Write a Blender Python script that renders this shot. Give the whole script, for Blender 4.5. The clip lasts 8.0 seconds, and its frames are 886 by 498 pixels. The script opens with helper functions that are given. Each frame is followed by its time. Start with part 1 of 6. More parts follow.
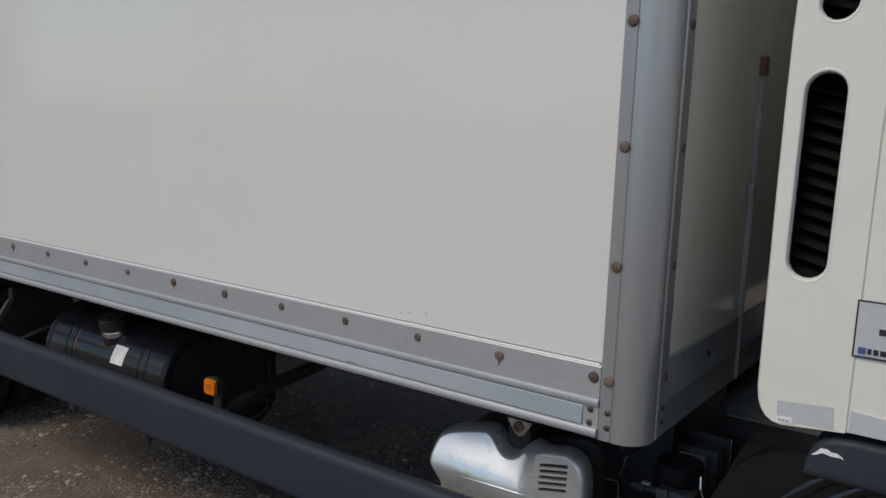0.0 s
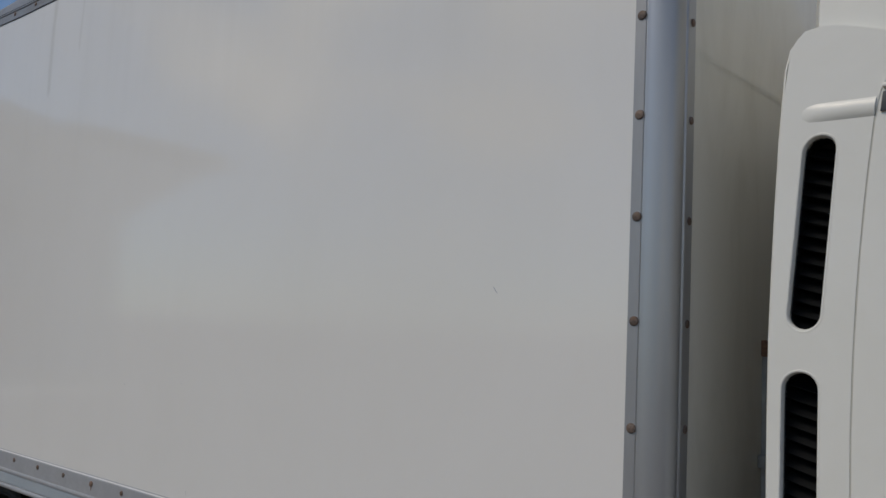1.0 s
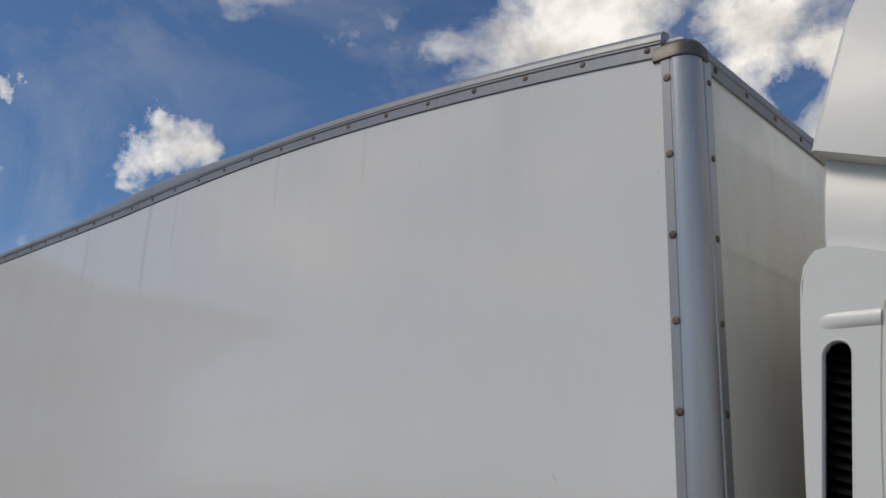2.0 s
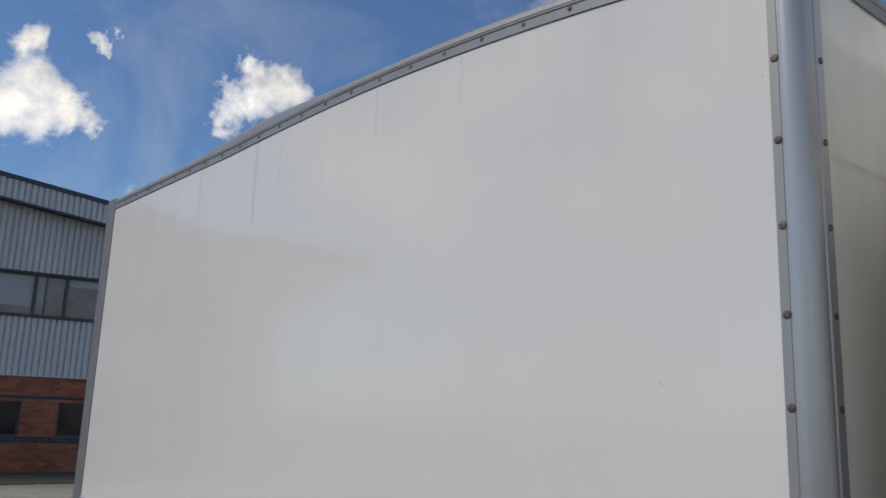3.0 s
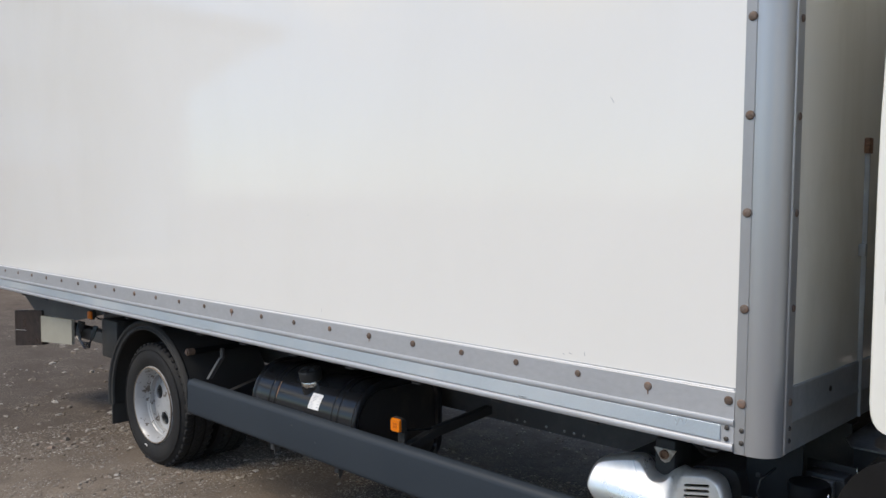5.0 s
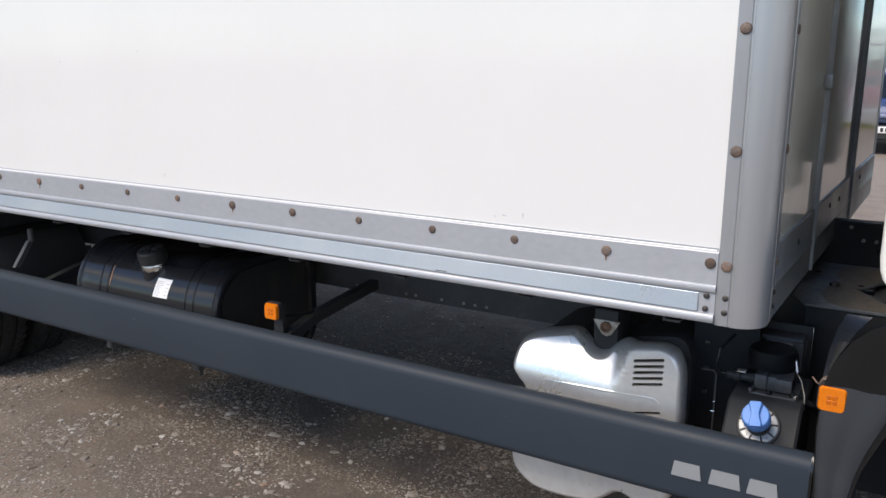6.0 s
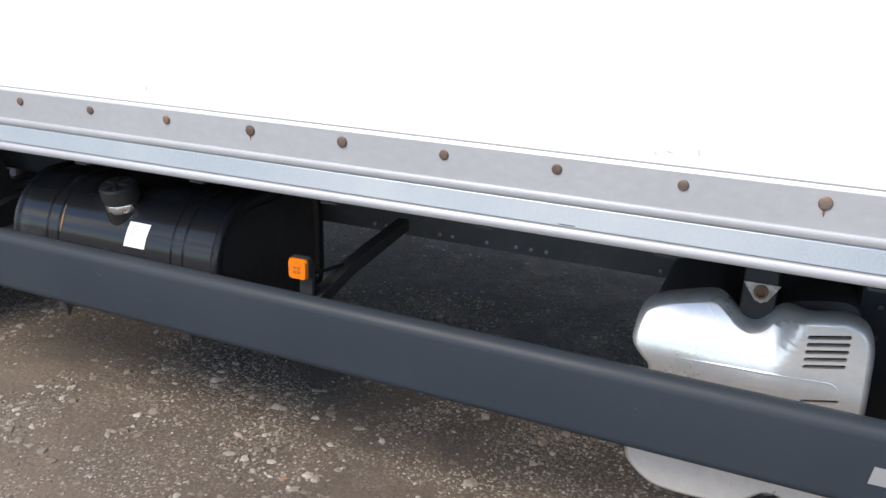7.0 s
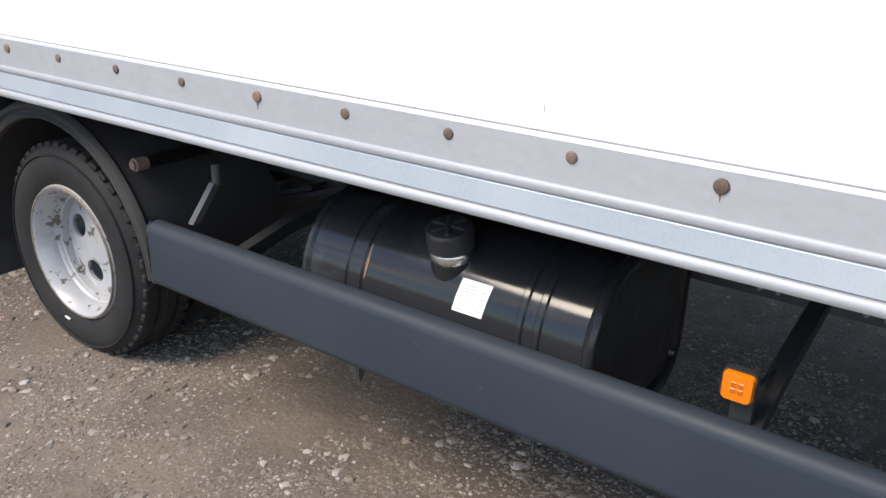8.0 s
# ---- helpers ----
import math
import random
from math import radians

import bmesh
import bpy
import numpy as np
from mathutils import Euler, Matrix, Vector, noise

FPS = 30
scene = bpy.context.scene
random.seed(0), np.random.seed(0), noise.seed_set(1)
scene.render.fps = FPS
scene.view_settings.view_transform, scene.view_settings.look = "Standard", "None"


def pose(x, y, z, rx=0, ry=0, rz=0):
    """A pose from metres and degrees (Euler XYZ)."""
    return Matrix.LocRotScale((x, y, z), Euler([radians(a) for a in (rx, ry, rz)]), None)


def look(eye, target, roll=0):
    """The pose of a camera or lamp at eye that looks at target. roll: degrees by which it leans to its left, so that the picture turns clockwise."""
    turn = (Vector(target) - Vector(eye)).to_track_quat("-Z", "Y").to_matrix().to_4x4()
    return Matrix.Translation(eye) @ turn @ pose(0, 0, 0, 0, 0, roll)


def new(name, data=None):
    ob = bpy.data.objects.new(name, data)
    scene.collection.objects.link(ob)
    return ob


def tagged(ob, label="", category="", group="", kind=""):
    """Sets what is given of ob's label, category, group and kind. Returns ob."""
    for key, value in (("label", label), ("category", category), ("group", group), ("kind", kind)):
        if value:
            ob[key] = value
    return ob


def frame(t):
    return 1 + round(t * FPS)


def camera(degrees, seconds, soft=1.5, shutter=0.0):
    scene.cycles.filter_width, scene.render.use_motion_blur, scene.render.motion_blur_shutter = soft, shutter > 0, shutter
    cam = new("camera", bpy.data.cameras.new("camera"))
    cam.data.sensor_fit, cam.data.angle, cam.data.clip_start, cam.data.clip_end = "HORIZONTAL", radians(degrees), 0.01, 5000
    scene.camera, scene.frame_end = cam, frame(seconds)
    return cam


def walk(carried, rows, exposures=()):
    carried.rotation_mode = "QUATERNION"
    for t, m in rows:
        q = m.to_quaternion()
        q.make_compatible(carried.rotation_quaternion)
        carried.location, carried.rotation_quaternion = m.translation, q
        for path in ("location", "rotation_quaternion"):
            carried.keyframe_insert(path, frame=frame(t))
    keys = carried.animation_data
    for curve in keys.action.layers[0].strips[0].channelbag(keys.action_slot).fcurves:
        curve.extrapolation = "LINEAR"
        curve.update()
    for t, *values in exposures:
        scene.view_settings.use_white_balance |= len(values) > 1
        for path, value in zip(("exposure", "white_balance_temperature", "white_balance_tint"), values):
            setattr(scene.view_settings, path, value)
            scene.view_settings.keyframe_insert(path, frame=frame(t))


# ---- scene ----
cam = camera(56.7, 8.0, soft=1.5)
PATH = [
    (0, (0.726, -1.69, 1.628), (-0.388, -0.063, 1.295), 1.9),
    (0.5, (0.832, -1.818, 1.716), (-0.387, -0.233, 1.665), 2.5),
    (1, (0.964, -1.902, 1.779), (-0.297, -0.363, 1.977), 2.9),
    (1.5, (1.065, -2.053, 1.85), (-0.191, -0.559, 2.285), 2.4),
    (1.7, (1.101, -2.118, 1.85), (-0.166, -0.655, 2.354), 2.4),
    (2.07, (1.143, -2.215, 1.842), (-0.178, -0.825, 2.414), 2.6),
    (2.43, (1.154, -2.267, 1.82), (-0.251, -0.952, 2.366), 2.8),
    (2.8, (1.16, -2.283, 1.784), (-0.309, -1.006, 2.245), 2.5),
    (3, (1.166, -2.282, 1.761), (-0.321, -1.007, 2.167), 2.1),
    (3.5, (1.154, -2.275, 1.711), (-0.334, -0.969, 1.996), 1.2),
    (4, (1.121, -2.275, 1.696), (-0.349, -0.929, 1.862), 0.4),
    (4.5, (1.08, -2.266, 1.655), (-0.353, -0.871, 1.673), 0.5),
    (4.7, (1.045, -2.251, 1.632), (-0.362, -0.83, 1.592), 0.6),
    (5.07, (0.934, -2.185, 1.595), (-0.423, -0.714, 1.449), 0.3),
    (5.43, (0.755, -2.075, 1.564), (-0.518, -0.542, 1.311), -0.2),
    (5.8, (0.528, -1.958, 1.525), (-0.579, -0.336, 1.146), -0.2),
    (6, (0.399, -1.902, 1.5), (-0.588, -0.222, 1.047), 0.1),
    (6.2, (0.248, -1.847, 1.48), (-0.603, -0.112, 0.965), 0.8),
    (6.5, (0.061, -1.779, 1.45), (-0.649, -0.005, 0.857), 1.4),
    (6.7, (-0.079, -1.705, 1.433), (-0.767, 0.06, 0.792), 1.4),
    (7, (-0.319, -1.584, 1.442), (-1.061, 0.147, 0.768), 1.6),
    (7.2, (-0.472, -1.505, 1.437), (-1.281, 0.188, 0.745), 1.7),
    (7.5, (-0.735, -1.379, 1.411), (-1.645, 0.252, 0.694), 2),
    (7.7, (-0.907, -1.314, 1.417), (-1.873, 0.278, 0.69), 2.1),
    (8, (-1.168, -1.214, 1.396), (-2.226, 0.315, 0.658), 1.6),
]
walk(cam, [(t, look(eye, target, roll)) for t, eye, target, roll in PATH],
     exposures=[(0, 0.30, 7900, 10), (0.5, 0.17, 7850, 10), (1.0, 0.0, 7750, 11), (1.5, 0.03, 7600, 12), (1.7, 0.04, 7550, 12), (2.8, 0.26, 7650, 12), (3.5, 0.54, 7650, 11), (4.5, 0.92, 7800, 11),
                (5.8, 1.22, 7700, 13), (6.0, 1.28, 7700, 14), (6.2, 1.29, 7700, 14), (6.5, 1.52, 7750, 13), (7.5, 1.68, 7800, 13), (8.0, 1.72, 7800, 13)])

# ---- sky and sun ----
SUN_DIR = Vector((-0.35, -0.75, 0.95)).normalized()
world = bpy.data.worlds.new("sky")
scene.world = world
world.use_nodes = True


class Nodes:
    """A small wrapper that adds and links nodes."""

    def __init__(self, tree, fresh=True):
        self.tree = tree
        if fresh:
            tree.nodes.clear()

    def add(self, kind, inputs=None):
        n = self.tree.nodes.new(kind)
        for k, v in (inputs or {}).items():
            self.put(n.inputs[k], v)
        return n

    def put(self, socket, v):
        if isinstance(v, bpy.types.NodeSocket):
            self.tree.links.new(v, socket)
        elif isinstance(v, bpy.types.Node):
            self.tree.links.new(v.outputs[0], socket)
        else:
            socket.default_value = v

    def math(self, op, a, b=0.0, clamp=False):
        n = self.add("ShaderNodeMath", {0: a, 1: b})
        n.operation, n.use_clamp = op, clamp
        return n.outputs[0]

    def ramp(self, fac, stops, mode="LINEAR"):
        n = self.add("ShaderNodeValToRGB", {"Fac": fac})
        n.color_ramp.interpolation = mode
        e = n.color_ramp.elements
        while len(e) < len(stops):
            e.new(0.5)
        for el, (p, c) in zip(e, stops):
            el.position = p
            el.color = (c, c, c, 1) if isinstance(c, (int, float)) else (*c, 1)
        return n.outputs[0]

    def mix(self, fac, a, b, mode="MIX"):
        n = self.add("ShaderNodeMix")
        n.data_type, n.blend_type = "RGBA", mode
        self.put(n.inputs[0], fac)
        self.put(n.inputs[6], (*a, 1) if isinstance(a, tuple) else a)
        self.put(n.inputs[7], (*b, 1) if isinstance(b, tuple) else b)
        return n.outputs[2]

    def noise(self, vec, scale, detail=4, rough=0.55, distortion=0.0):
        return self.add("ShaderNodeTexNoise", {"Vector": vec, "Scale": scale, "Detail": detail, "Roughness": rough, "Distortion": distortion}).outputs[0]


n = Nodes(world.node_tree)
way = n.add("ShaderNodeTexCoord").outputs["Generated"]
sky = n.add("ShaderNodeTexSky")
sky.sky_type, sky.sun_disc = "NISHITA", False
sky.sun_elevation, sky.sun_rotation = math.asin(SUN_DIR.z), math.atan2(SUN_DIR.x, SUN_DIR.y)
sky.air_density, sky.dust_density, sky.ozone_density = 1.0, 0.6, 2.0
# broken cumulus over a blue sky
flat = n.add("ShaderNodeMapping", {"Vector": way, "Scale": (1.0, 1.0, 1.5)})
billow = n.noise(flat, 7.5, 11, 0.58, 0.25)
cover = n.noise(flat, 1.7, 3, 0.5)
clouds = n.math("ADD", n.math("MULTIPLY", billow, 0.62), n.math("MULTIPLY", cover, 0.62))
swirl = n.add("ShaderNodeTexNoise", {"Vector": way, "Scale": 16.0, "Detail": 7, "Roughness": 0.62}).outputs["Color"]
swirl = n.add("ShaderNodeMapping", {"Vector": swirl, "Location": (-0.055, -0.055, -0.055), "Scale": (0.11, 0.11, 0.11)})
ragged = n.add("ShaderNodeVectorMath", {0: way, 1: swirl})
ragged.operation = "ADD"
CLOUDS = [((-0.926, 0.200, 0.312), 5.0, 0.32), ((-0.906, 0.255, 0.318), 2.4, 0.22), ((-0.905, 0.181, 0.386), 2.3, 0.34), ((-0.879, 0.266, 0.397), 1.9, 0.40), ((-0.897, 0.232, 0.378), 1.8, 0.16),
          ((-0.845, 0.400, 0.353), 3.2, 0.34), ((-0.815, 0.448, 0.366), 3.4, 0.34), ((-0.826, 0.412, 0.382), 2.0, 0.12),
          ((-0.45, 0.715, 0.535), 7.5, 0.34), ((-0.665, 0.60, 0.455), 5.5, -0.16), ((-0.30, 0.810, 0.505), 4.2, 0.30), ((-0.232, 0.850, 0.472), 2.6, 0.30), ((-0.287, 0.853, 0.436), 2.4, -0.22),
          ((-0.86, 0.36, 0.38), 20.0, -0.16), ((-0.70, 0.58, 0.42), 12.0, -0.10),
          ((-0.797, -0.512, 0.321), 7.0, 0.20), ((-0.752, -0.592, 0.289), 6.0, 0.20), ((-0.583, -0.769, 0.261), 6.0, 0.20), ((-0.532, -0.81, 0.247), 5.0, 0.16), ((-0.64, -0.62, 0.45), 7.0, 0.14), ((-0.42, -0.80, 0.43), 8.0, 0.14),
          ((-0.715, -0.601, 0.358), 3.4, 0.24), ((-0.535, -0.758, 0.372), 3.4, 0.24), ((-0.64, -0.69, 0.34), 3.2, -0.20), ((-0.44, -0.83, 0.34), 4.0, -0.16)]
for direction, size, gain in CLOUDS:
    gap = n.add("ShaderNodeVectorMath", {0: ragged.outputs[0], 1: Vector(direction).normalized()})
    gap.operation = "DISTANCE"
    near = n.add("ShaderNodeMapRange", {"Value": gap.outputs["Value"], "From Min": 0.0, "From Max": radians(size), "To Min": gain, "To Max": 0.0})
    near.interpolation_type = "SMOOTHSTEP"
    near = near.outputs[0]
    clouds = n.math("ADD", clouds, near)
thick = n.ramp(clouds, [(0.625, 0.0), (0.70, 0.42), (0.84, 1.0)])
haze = n.ramp(n.noise(flat, 3.6, 7, 0.6, 0.8), [(0.46, 0.0), (0.8, 0.24)])
shade = n.ramp(n.noise(flat, 11.0, 6, 0.62), [(0.36, 0.64), (0.62, 1.0)])
white = n.mix(1.0, (8.5, 8.95, 9.45), shade, "MULTIPLY")
blue = n.mix(1.0, sky.outputs[0], (0.455, 0.68, 0.94), "MULTIPLY")
blue = n.mix(haze, blue, (6.0, 6.3, 6.6))
out = n.add("ShaderNodeBackground", {"Color": n.mix(thick, blue, white), "Strength": 0.1})
n.add("ShaderNodeOutputWorld", {"Surface": out})

sun = new("sun", bpy.data.lights.new("sun", "SUN"))
sun.data.energy, sun.data.angle, sun.data.color = 1.36, radians(26), (1.0, 0.965, 0.915)
sun.matrix_world = look(SUN_DIR * 50, (0, 0, 0))


# ---- materials ----
def material(name, color, rough=0.5, metal=0.0, grain=0.0, grain_scale=40.0, stain=None, stain_amount=0.0, stain_scale=2.5,
             bump=0.0, bump_scale=120.0, stretch=(1, 1, 1), rough_var=0.1, coat=0.0, spec=0.5, piece=0.0, edge=(0.45, 0.72)):
    """A surface with grain, stains, uneven gloss and fine relief, at world size."""
    m = bpy.data.materials.new(name)
    m.use_nodes = True
    k = Nodes(m.node_tree)
    where = k.add("ShaderNodeMapping", {"Vector": k.add("ShaderNodeNewGeometry").outputs["Position"], "Scale": stretch})
    col = (*color, 1)
    fine = k.noise(where, grain_scale, 5, 0.6)
    broad = k.noise(where, stain_scale, 6, 0.62, 0.4)
    if grain:
        dark = tuple(c * (1 - grain) for c in color)
        light = tuple(min(1, c * (1 + grain)) for c in color)
        col = k.ramp(fine, [(0.3, dark), (0.7, light)])
    if stain:
        amount = k.ramp(broad, [(edge[0], 0.0), (edge[1], stain_amount)])
        col = k.mix(amount, col if not isinstance(col, tuple) else color, stain)
    if piece:
        each = k.add("ShaderNodeObjectInfo").outputs["Random"]
        tone = k.ramp(each, [(0.0, 1 - piece), (1.0, 1 + piece)])
        col = k.mix(1.0, col if not isinstance(col, tuple) else color, tone, "MULTIPLY")
    gloss = k.ramp(broad, [(0.3, max(0.02, rough - rough_var)), (0.7, min(1, rough + rough_var))])
    values = {"Base Color": col, "Roughness": gloss, "Metallic": metal, "Specular IOR Level": spec, "Coat Weight": coat, "Coat Roughness": 0.06}
    if bump:
        values["Normal"] = k.add("ShaderNodeBump", {"Height": k.noise(where, bump_scale, 4, 0.6), "Strength": bump, "Distance": 0.004}).outputs[0]
    k.add("ShaderNodeOutputMaterial", {"Surface": k.add("ShaderNodeBsdfPrincipled", values)})
    return m


PANEL = material("white_grp_panel", (0.755, 0.75, 0.728), 0.09, stain=(0.66, 0.645, 0.595), stain_amount=0.25, stain_scale=0.9,
                 stretch=(1.5, 1.5, 0.8), rough_var=0.05, bump=0.06, bump_scale=4, spec=0.5, edge=(0.42, 0.78))


def rain_streaks(m, streaks, grime):
    """Dirt washed down a panel from its top edge: single streaks (x, top, low, half width, amount) and faint broader ones."""
    k = Nodes(m.node_tree, False)
    skin = next(node for node in k.tree.nodes if node.type == "BSDF_PRINCIPLED")
    base = skin.inputs["Base Color"].links[0].from_socket
    where = k.add("ShaderNodeNewGeometry").outputs["Position"]
    place = k.add("ShaderNodeSeparateXYZ", {0: where})
    waver = k.math("MULTIPLY", k.math("SUBTRACT", k.noise(where, 3.0, 3), 0.5), 0.05)
    x, z = k.math("ADD", place.outputs[0], waver), place.outputs[2]

    def fade(value, a, b, top):
        f = k.add("ShaderNodeMapRange", {"Value": value, "From Min": a, "From Max": b, "To Min": 0.0, "To Max": top})
        f.interpolation_type = "SMOOTHSTEP"
        return f.outputs[0]

    long = k.add("ShaderNodeMapping", {"Vector": where, "Scale": (4.5, 4.5, 0.25)})
    total = k.math("MULTIPLY", k.ramp(k.noise(long, 1.0, 5, 0.6), [(0.48, 0.0), (0.72, 1.0)]), fade(z, 2.2, 3.4, 0.20))
    for x0, top, low, half, amount in streaks:
        across = fade(k.math("ABSOLUTE", k.math("SUBTRACT", x, x0)), half, 0.0, 1.0)
        along = k.math("MULTIPLY", fade(z, low, low + 0.06, 1.0), fade(z, top, top - 0.2, amount))
        total = k.math("MAXIMUM", total, k.math("MULTIPLY", across, along))
    k.put(skin.inputs["Base Color"], k.mix(total, base, grime))


rain_streaks(PANEL, [(-3.30, 3.60, 2.86, 0.035, 0.55), (-4.10, 3.60, 3.0, 0.030, 0.40), (-2.05, 3.60, 3.1, 0.022, 0.30), (-1.42, 3.60, 3.1, 0.020, 0.25), (-3.0, 3.6, 3.05, 0.02, 0.3)],
             (0.58, 0.565, 0.52))
FRONT_PANEL = material("cream_front_panel", (0.80, 0.785, 0.715), 0.08, stain=(0.60, 0.58, 0.50), stain_amount=0.5, stretch=(1.6, 1.6, 0.5), rough_var=0.06)
ALU = material("grey_anodised_aluminium", (0.42, 0.433, 0.455), 0.42, 0.25, grain=0.05, grain_scale=60, stain=(0.32, 0.33, 0.347), stain_amount=0.5,
               stretch=(0.6, 1, 1), bump=0.05, bump_scale=300)
ROOF_RAIL = material("weathered_roof_rail", (0.27, 0.28, 0.297), 0.45, 0.3, grain=0.06, grain_scale=60, stain=(0.20, 0.205, 0.21), stain_amount=0.6, stain_scale=3)
FLANGE = material("dull_rivet_flange", (0.315, 0.323, 0.333), 0.42, 0.3, grain=0.04, grain_scale=60, stain=(0.25, 0.245, 0.24), stain_amount=0.5, stain_scale=4, stretch=(1, 1, 0.2))
REAR_POST = material("dark_grey_rear_post", (0.20, 0.208, 0.22), 0.5, 0.2, grain=0.06, grain_scale=60, stain=(0.15, 0.155, 0.16), stain_amount=0.5, stain_scale=3)
POST = material("satin_aluminium_post", (0.445, 0.453, 0.462), 0.31, 0.55, grain=0.015, grain_scale=30, stain=(0.295, 0.30, 0.31), stain_amount=0.3,
                stain_scale=1.2, stretch=(1, 1, 0.3), rough_var=0.03, bump=0.0)
rain_streaks(POST, [(0.030, 3.5, 2.86, 0.011, 0.75), (0.040, 3.5, 3.0, 0.006, 0.6)], (0.10, 0.085, 0.07))
SKIRT = material("weathered_dark_aluminium", (0.36, 0.385, 0.40), 0.42, 0.35, grain=0.08, stain=(0.18, 0.18, 0.18), stain_amount=0.7)
GALV = material("galvanised_band", (0.49, 0.565, 0.63), 0.33, 0.45, grain=0.07, grain_scale=240, stain=(0.66, 0.675, 0.675), stain_amount=0.7, stain_scale=1.4, bump=0.06, bump_scale=380)
CASTING = material("tarnished_corner_casting", (0.125, 0.115, 0.105), 0.5, 0.5, grain=0.2, grain_scale=50, stain=(0.14, 0.10, 0.08), stain_amount=0.6)
RIVET = material("rusting_rivet_head", (0.155, 0.118, 0.098), 0.62, 0.3, grain=0.35, grain_scale=190, stain=(0.22, 0.10, 0.05), stain_amount=0.6, stain_scale=60, piece=0.35)
BOLT = material("dull_steel_bolt", (0.30, 0.30, 0.30), 0.45, 0.8, grain=0.2, grain_scale=200)
RUST = material("rust", (0.22, 0.125, 0.08), 0.8, 0.1, grain=0.4, grain_scale=150, bump=0.4, bump_scale=300)
RAIL = material("slate_grey_guard_paint", (0.029, 0.038, 0.049), 0.50, grain=0.05, grain_scale=400, stain=(0.042, 0.052, 0.062), stain_amount=0.35, stain_scale=3.0, bump=0.08, bump_scale=500, spec=0.18)
RUST_PALE = material("worn_wheel_edge", (0.22, 0.185, 0.15), 0.7, 0.1, grain=0.3, grain_scale=120, stain=(0.14, 0.08, 0.05), stain_amount=0.7, stain_scale=30)
BADGE = material("silver_badge", (0.33, 0.345, 0.355), 0.4, 0.3)
BLACK_PAINT = material("black_tank_paint", (0.016, 0.0175, 0.020), 0.14, stain=(0.046, 0.050, 0.056), stain_amount=0.72, stain_scale=7, rough_var=0.04, spec=0.32, edge=(0.55, 0.72))
TANK_PLASTIC = material("matt_black_tank", (0.023, 0.025, 0.028), 0.6, stain=(0.036, 0.038, 0.041), stain_amount=0.6, stain_scale=14, bump=0.1, bump_scale=300, spec=0.2)
CHASSIS = material("dusty_black_chassis", (0.056, 0.056, 0.057), 0.55, stain=(0.125, 0.12, 0.112), stain_amount=0.6, stain_scale=6, bump=0.15)
UNDERSIDE = material("dusty_floor_underside", (0.16, 0.158, 0.152), 0.7, grain=0.15, grain_scale=30, stain=(0.23, 0.22, 0.205), stain_amount=0.6, stain_scale=3)
PLASTIC = material("black_plastic", (0.030, 0.031, 0.032), 0.5, stain=(0.055, 0.054, 0.051), stain_amount=0.5, stain_scale=5, bump=0.12, bump_scale=350, spec=0.3)
MUDGUARD = material("dusty_black_mudguard", (0.046, 0.046, 0.046), 0.7, stain=(0.060, 0.058, 0.054), stain_amount=0.6, stain_scale=5, bump=0.12, bump_scale=350, spec=0.15)
ARCH_LEG = material("grey_moulded_plastic", (0.033, 0.037, 0.042), 0.38, stain=(0.046, 0.049, 0.053), stain_amount=0.5, stain_scale=5, bump=0.05, bump_scale=350, spec=0.4)
FENDER = material("glossy_black_plastic", (0.006, 0.007, 0.008), 0.18, stain=(0.013, 0.013, 0.014), stain_amount=0.5, stain_scale=5, bump=0.03, bump_scale=350, spec=0.6)
GREY_CAST = material("grey_cast_alloy", (0.085, 0.088, 0.09), 0.5, 0.3, grain=0.12, grain_scale=120, stain=(0.05, 0.047, 0.044), stain_amount=0.6, stain_scale=12, bump=0.2)
SHIELD = material("brushed_aluminium_shield", (0.84, 0.84, 0.825), 0.34, 0.72, grain=0.04, grain_scale=60, stain=(0.66, 0.645, 0.615), stain_amount=0.6, stain_scale=7, bump=0.05)
LOUVRE = material("black_louvre", (0.007, 0.008, 0.009), 0.6, grain=0.1, grain_scale=80, spec=0.2)
SEAM = material("shaded_seam_sealant", (0.58, 0.565, 0.50), 0.6, grain=0.05, grain_scale=80)
DRY_GRASS = material("dry_grass", (0.17, 0.17, 0.06), 0.7, grain=0.35, grain_scale=4)
DARK_CAR = material("dark_grey_car_paint", (0.03, 0.035, 0.04), 0.25, coat=0.6)
HANGER = material("pale_zinc_plate", (0.55, 0.53, 0.48), 0.5, 0.2, grain=0.2, grain_scale=80, stain=(0.26, 0.17, 0.11), stain_amount=0.8, stain_scale=35)
SCREW = material("dark_screw", (0.065, 0.058, 0.052), 0.5, 0.4, grain=0.35, grain_scale=260)
STUB = material("dusty_rust_tube", (0.20, 0.135, 0.105), 0.75, grain=0.25, grain_scale=90, stain=(0.12, 0.09, 0.075), stain_amount=0.6, stain_scale=40)
CHROME = material("worn_chrome_ring", (0.72, 0.72, 0.70), 0.22, 1.0, grain=0.15, grain_scale=120)
TYRE = material("worn_tyre_rubber", (0.020, 0.020, 0.021), 0.66, grain=0.12, grain_scale=60, stain=(0.040, 0.038, 0.035), stain_amount=0.5, stain_scale=8, bump=0.12, bump_scale=200, spec=0.2)
RIM = material("chipped_white_wheel_paint", (0.37, 0.38, 0.39), 0.38, 0.1, grain=0.06, grain_scale=25, stain=(0.10, 0.085, 0.075), stain_amount=0.95, stain_scale=22, bump=0.1, edge=(0.585, 0.605))
# near-black that stands in for the shade inside slots, holes and rooms
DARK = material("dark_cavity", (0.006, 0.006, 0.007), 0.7)
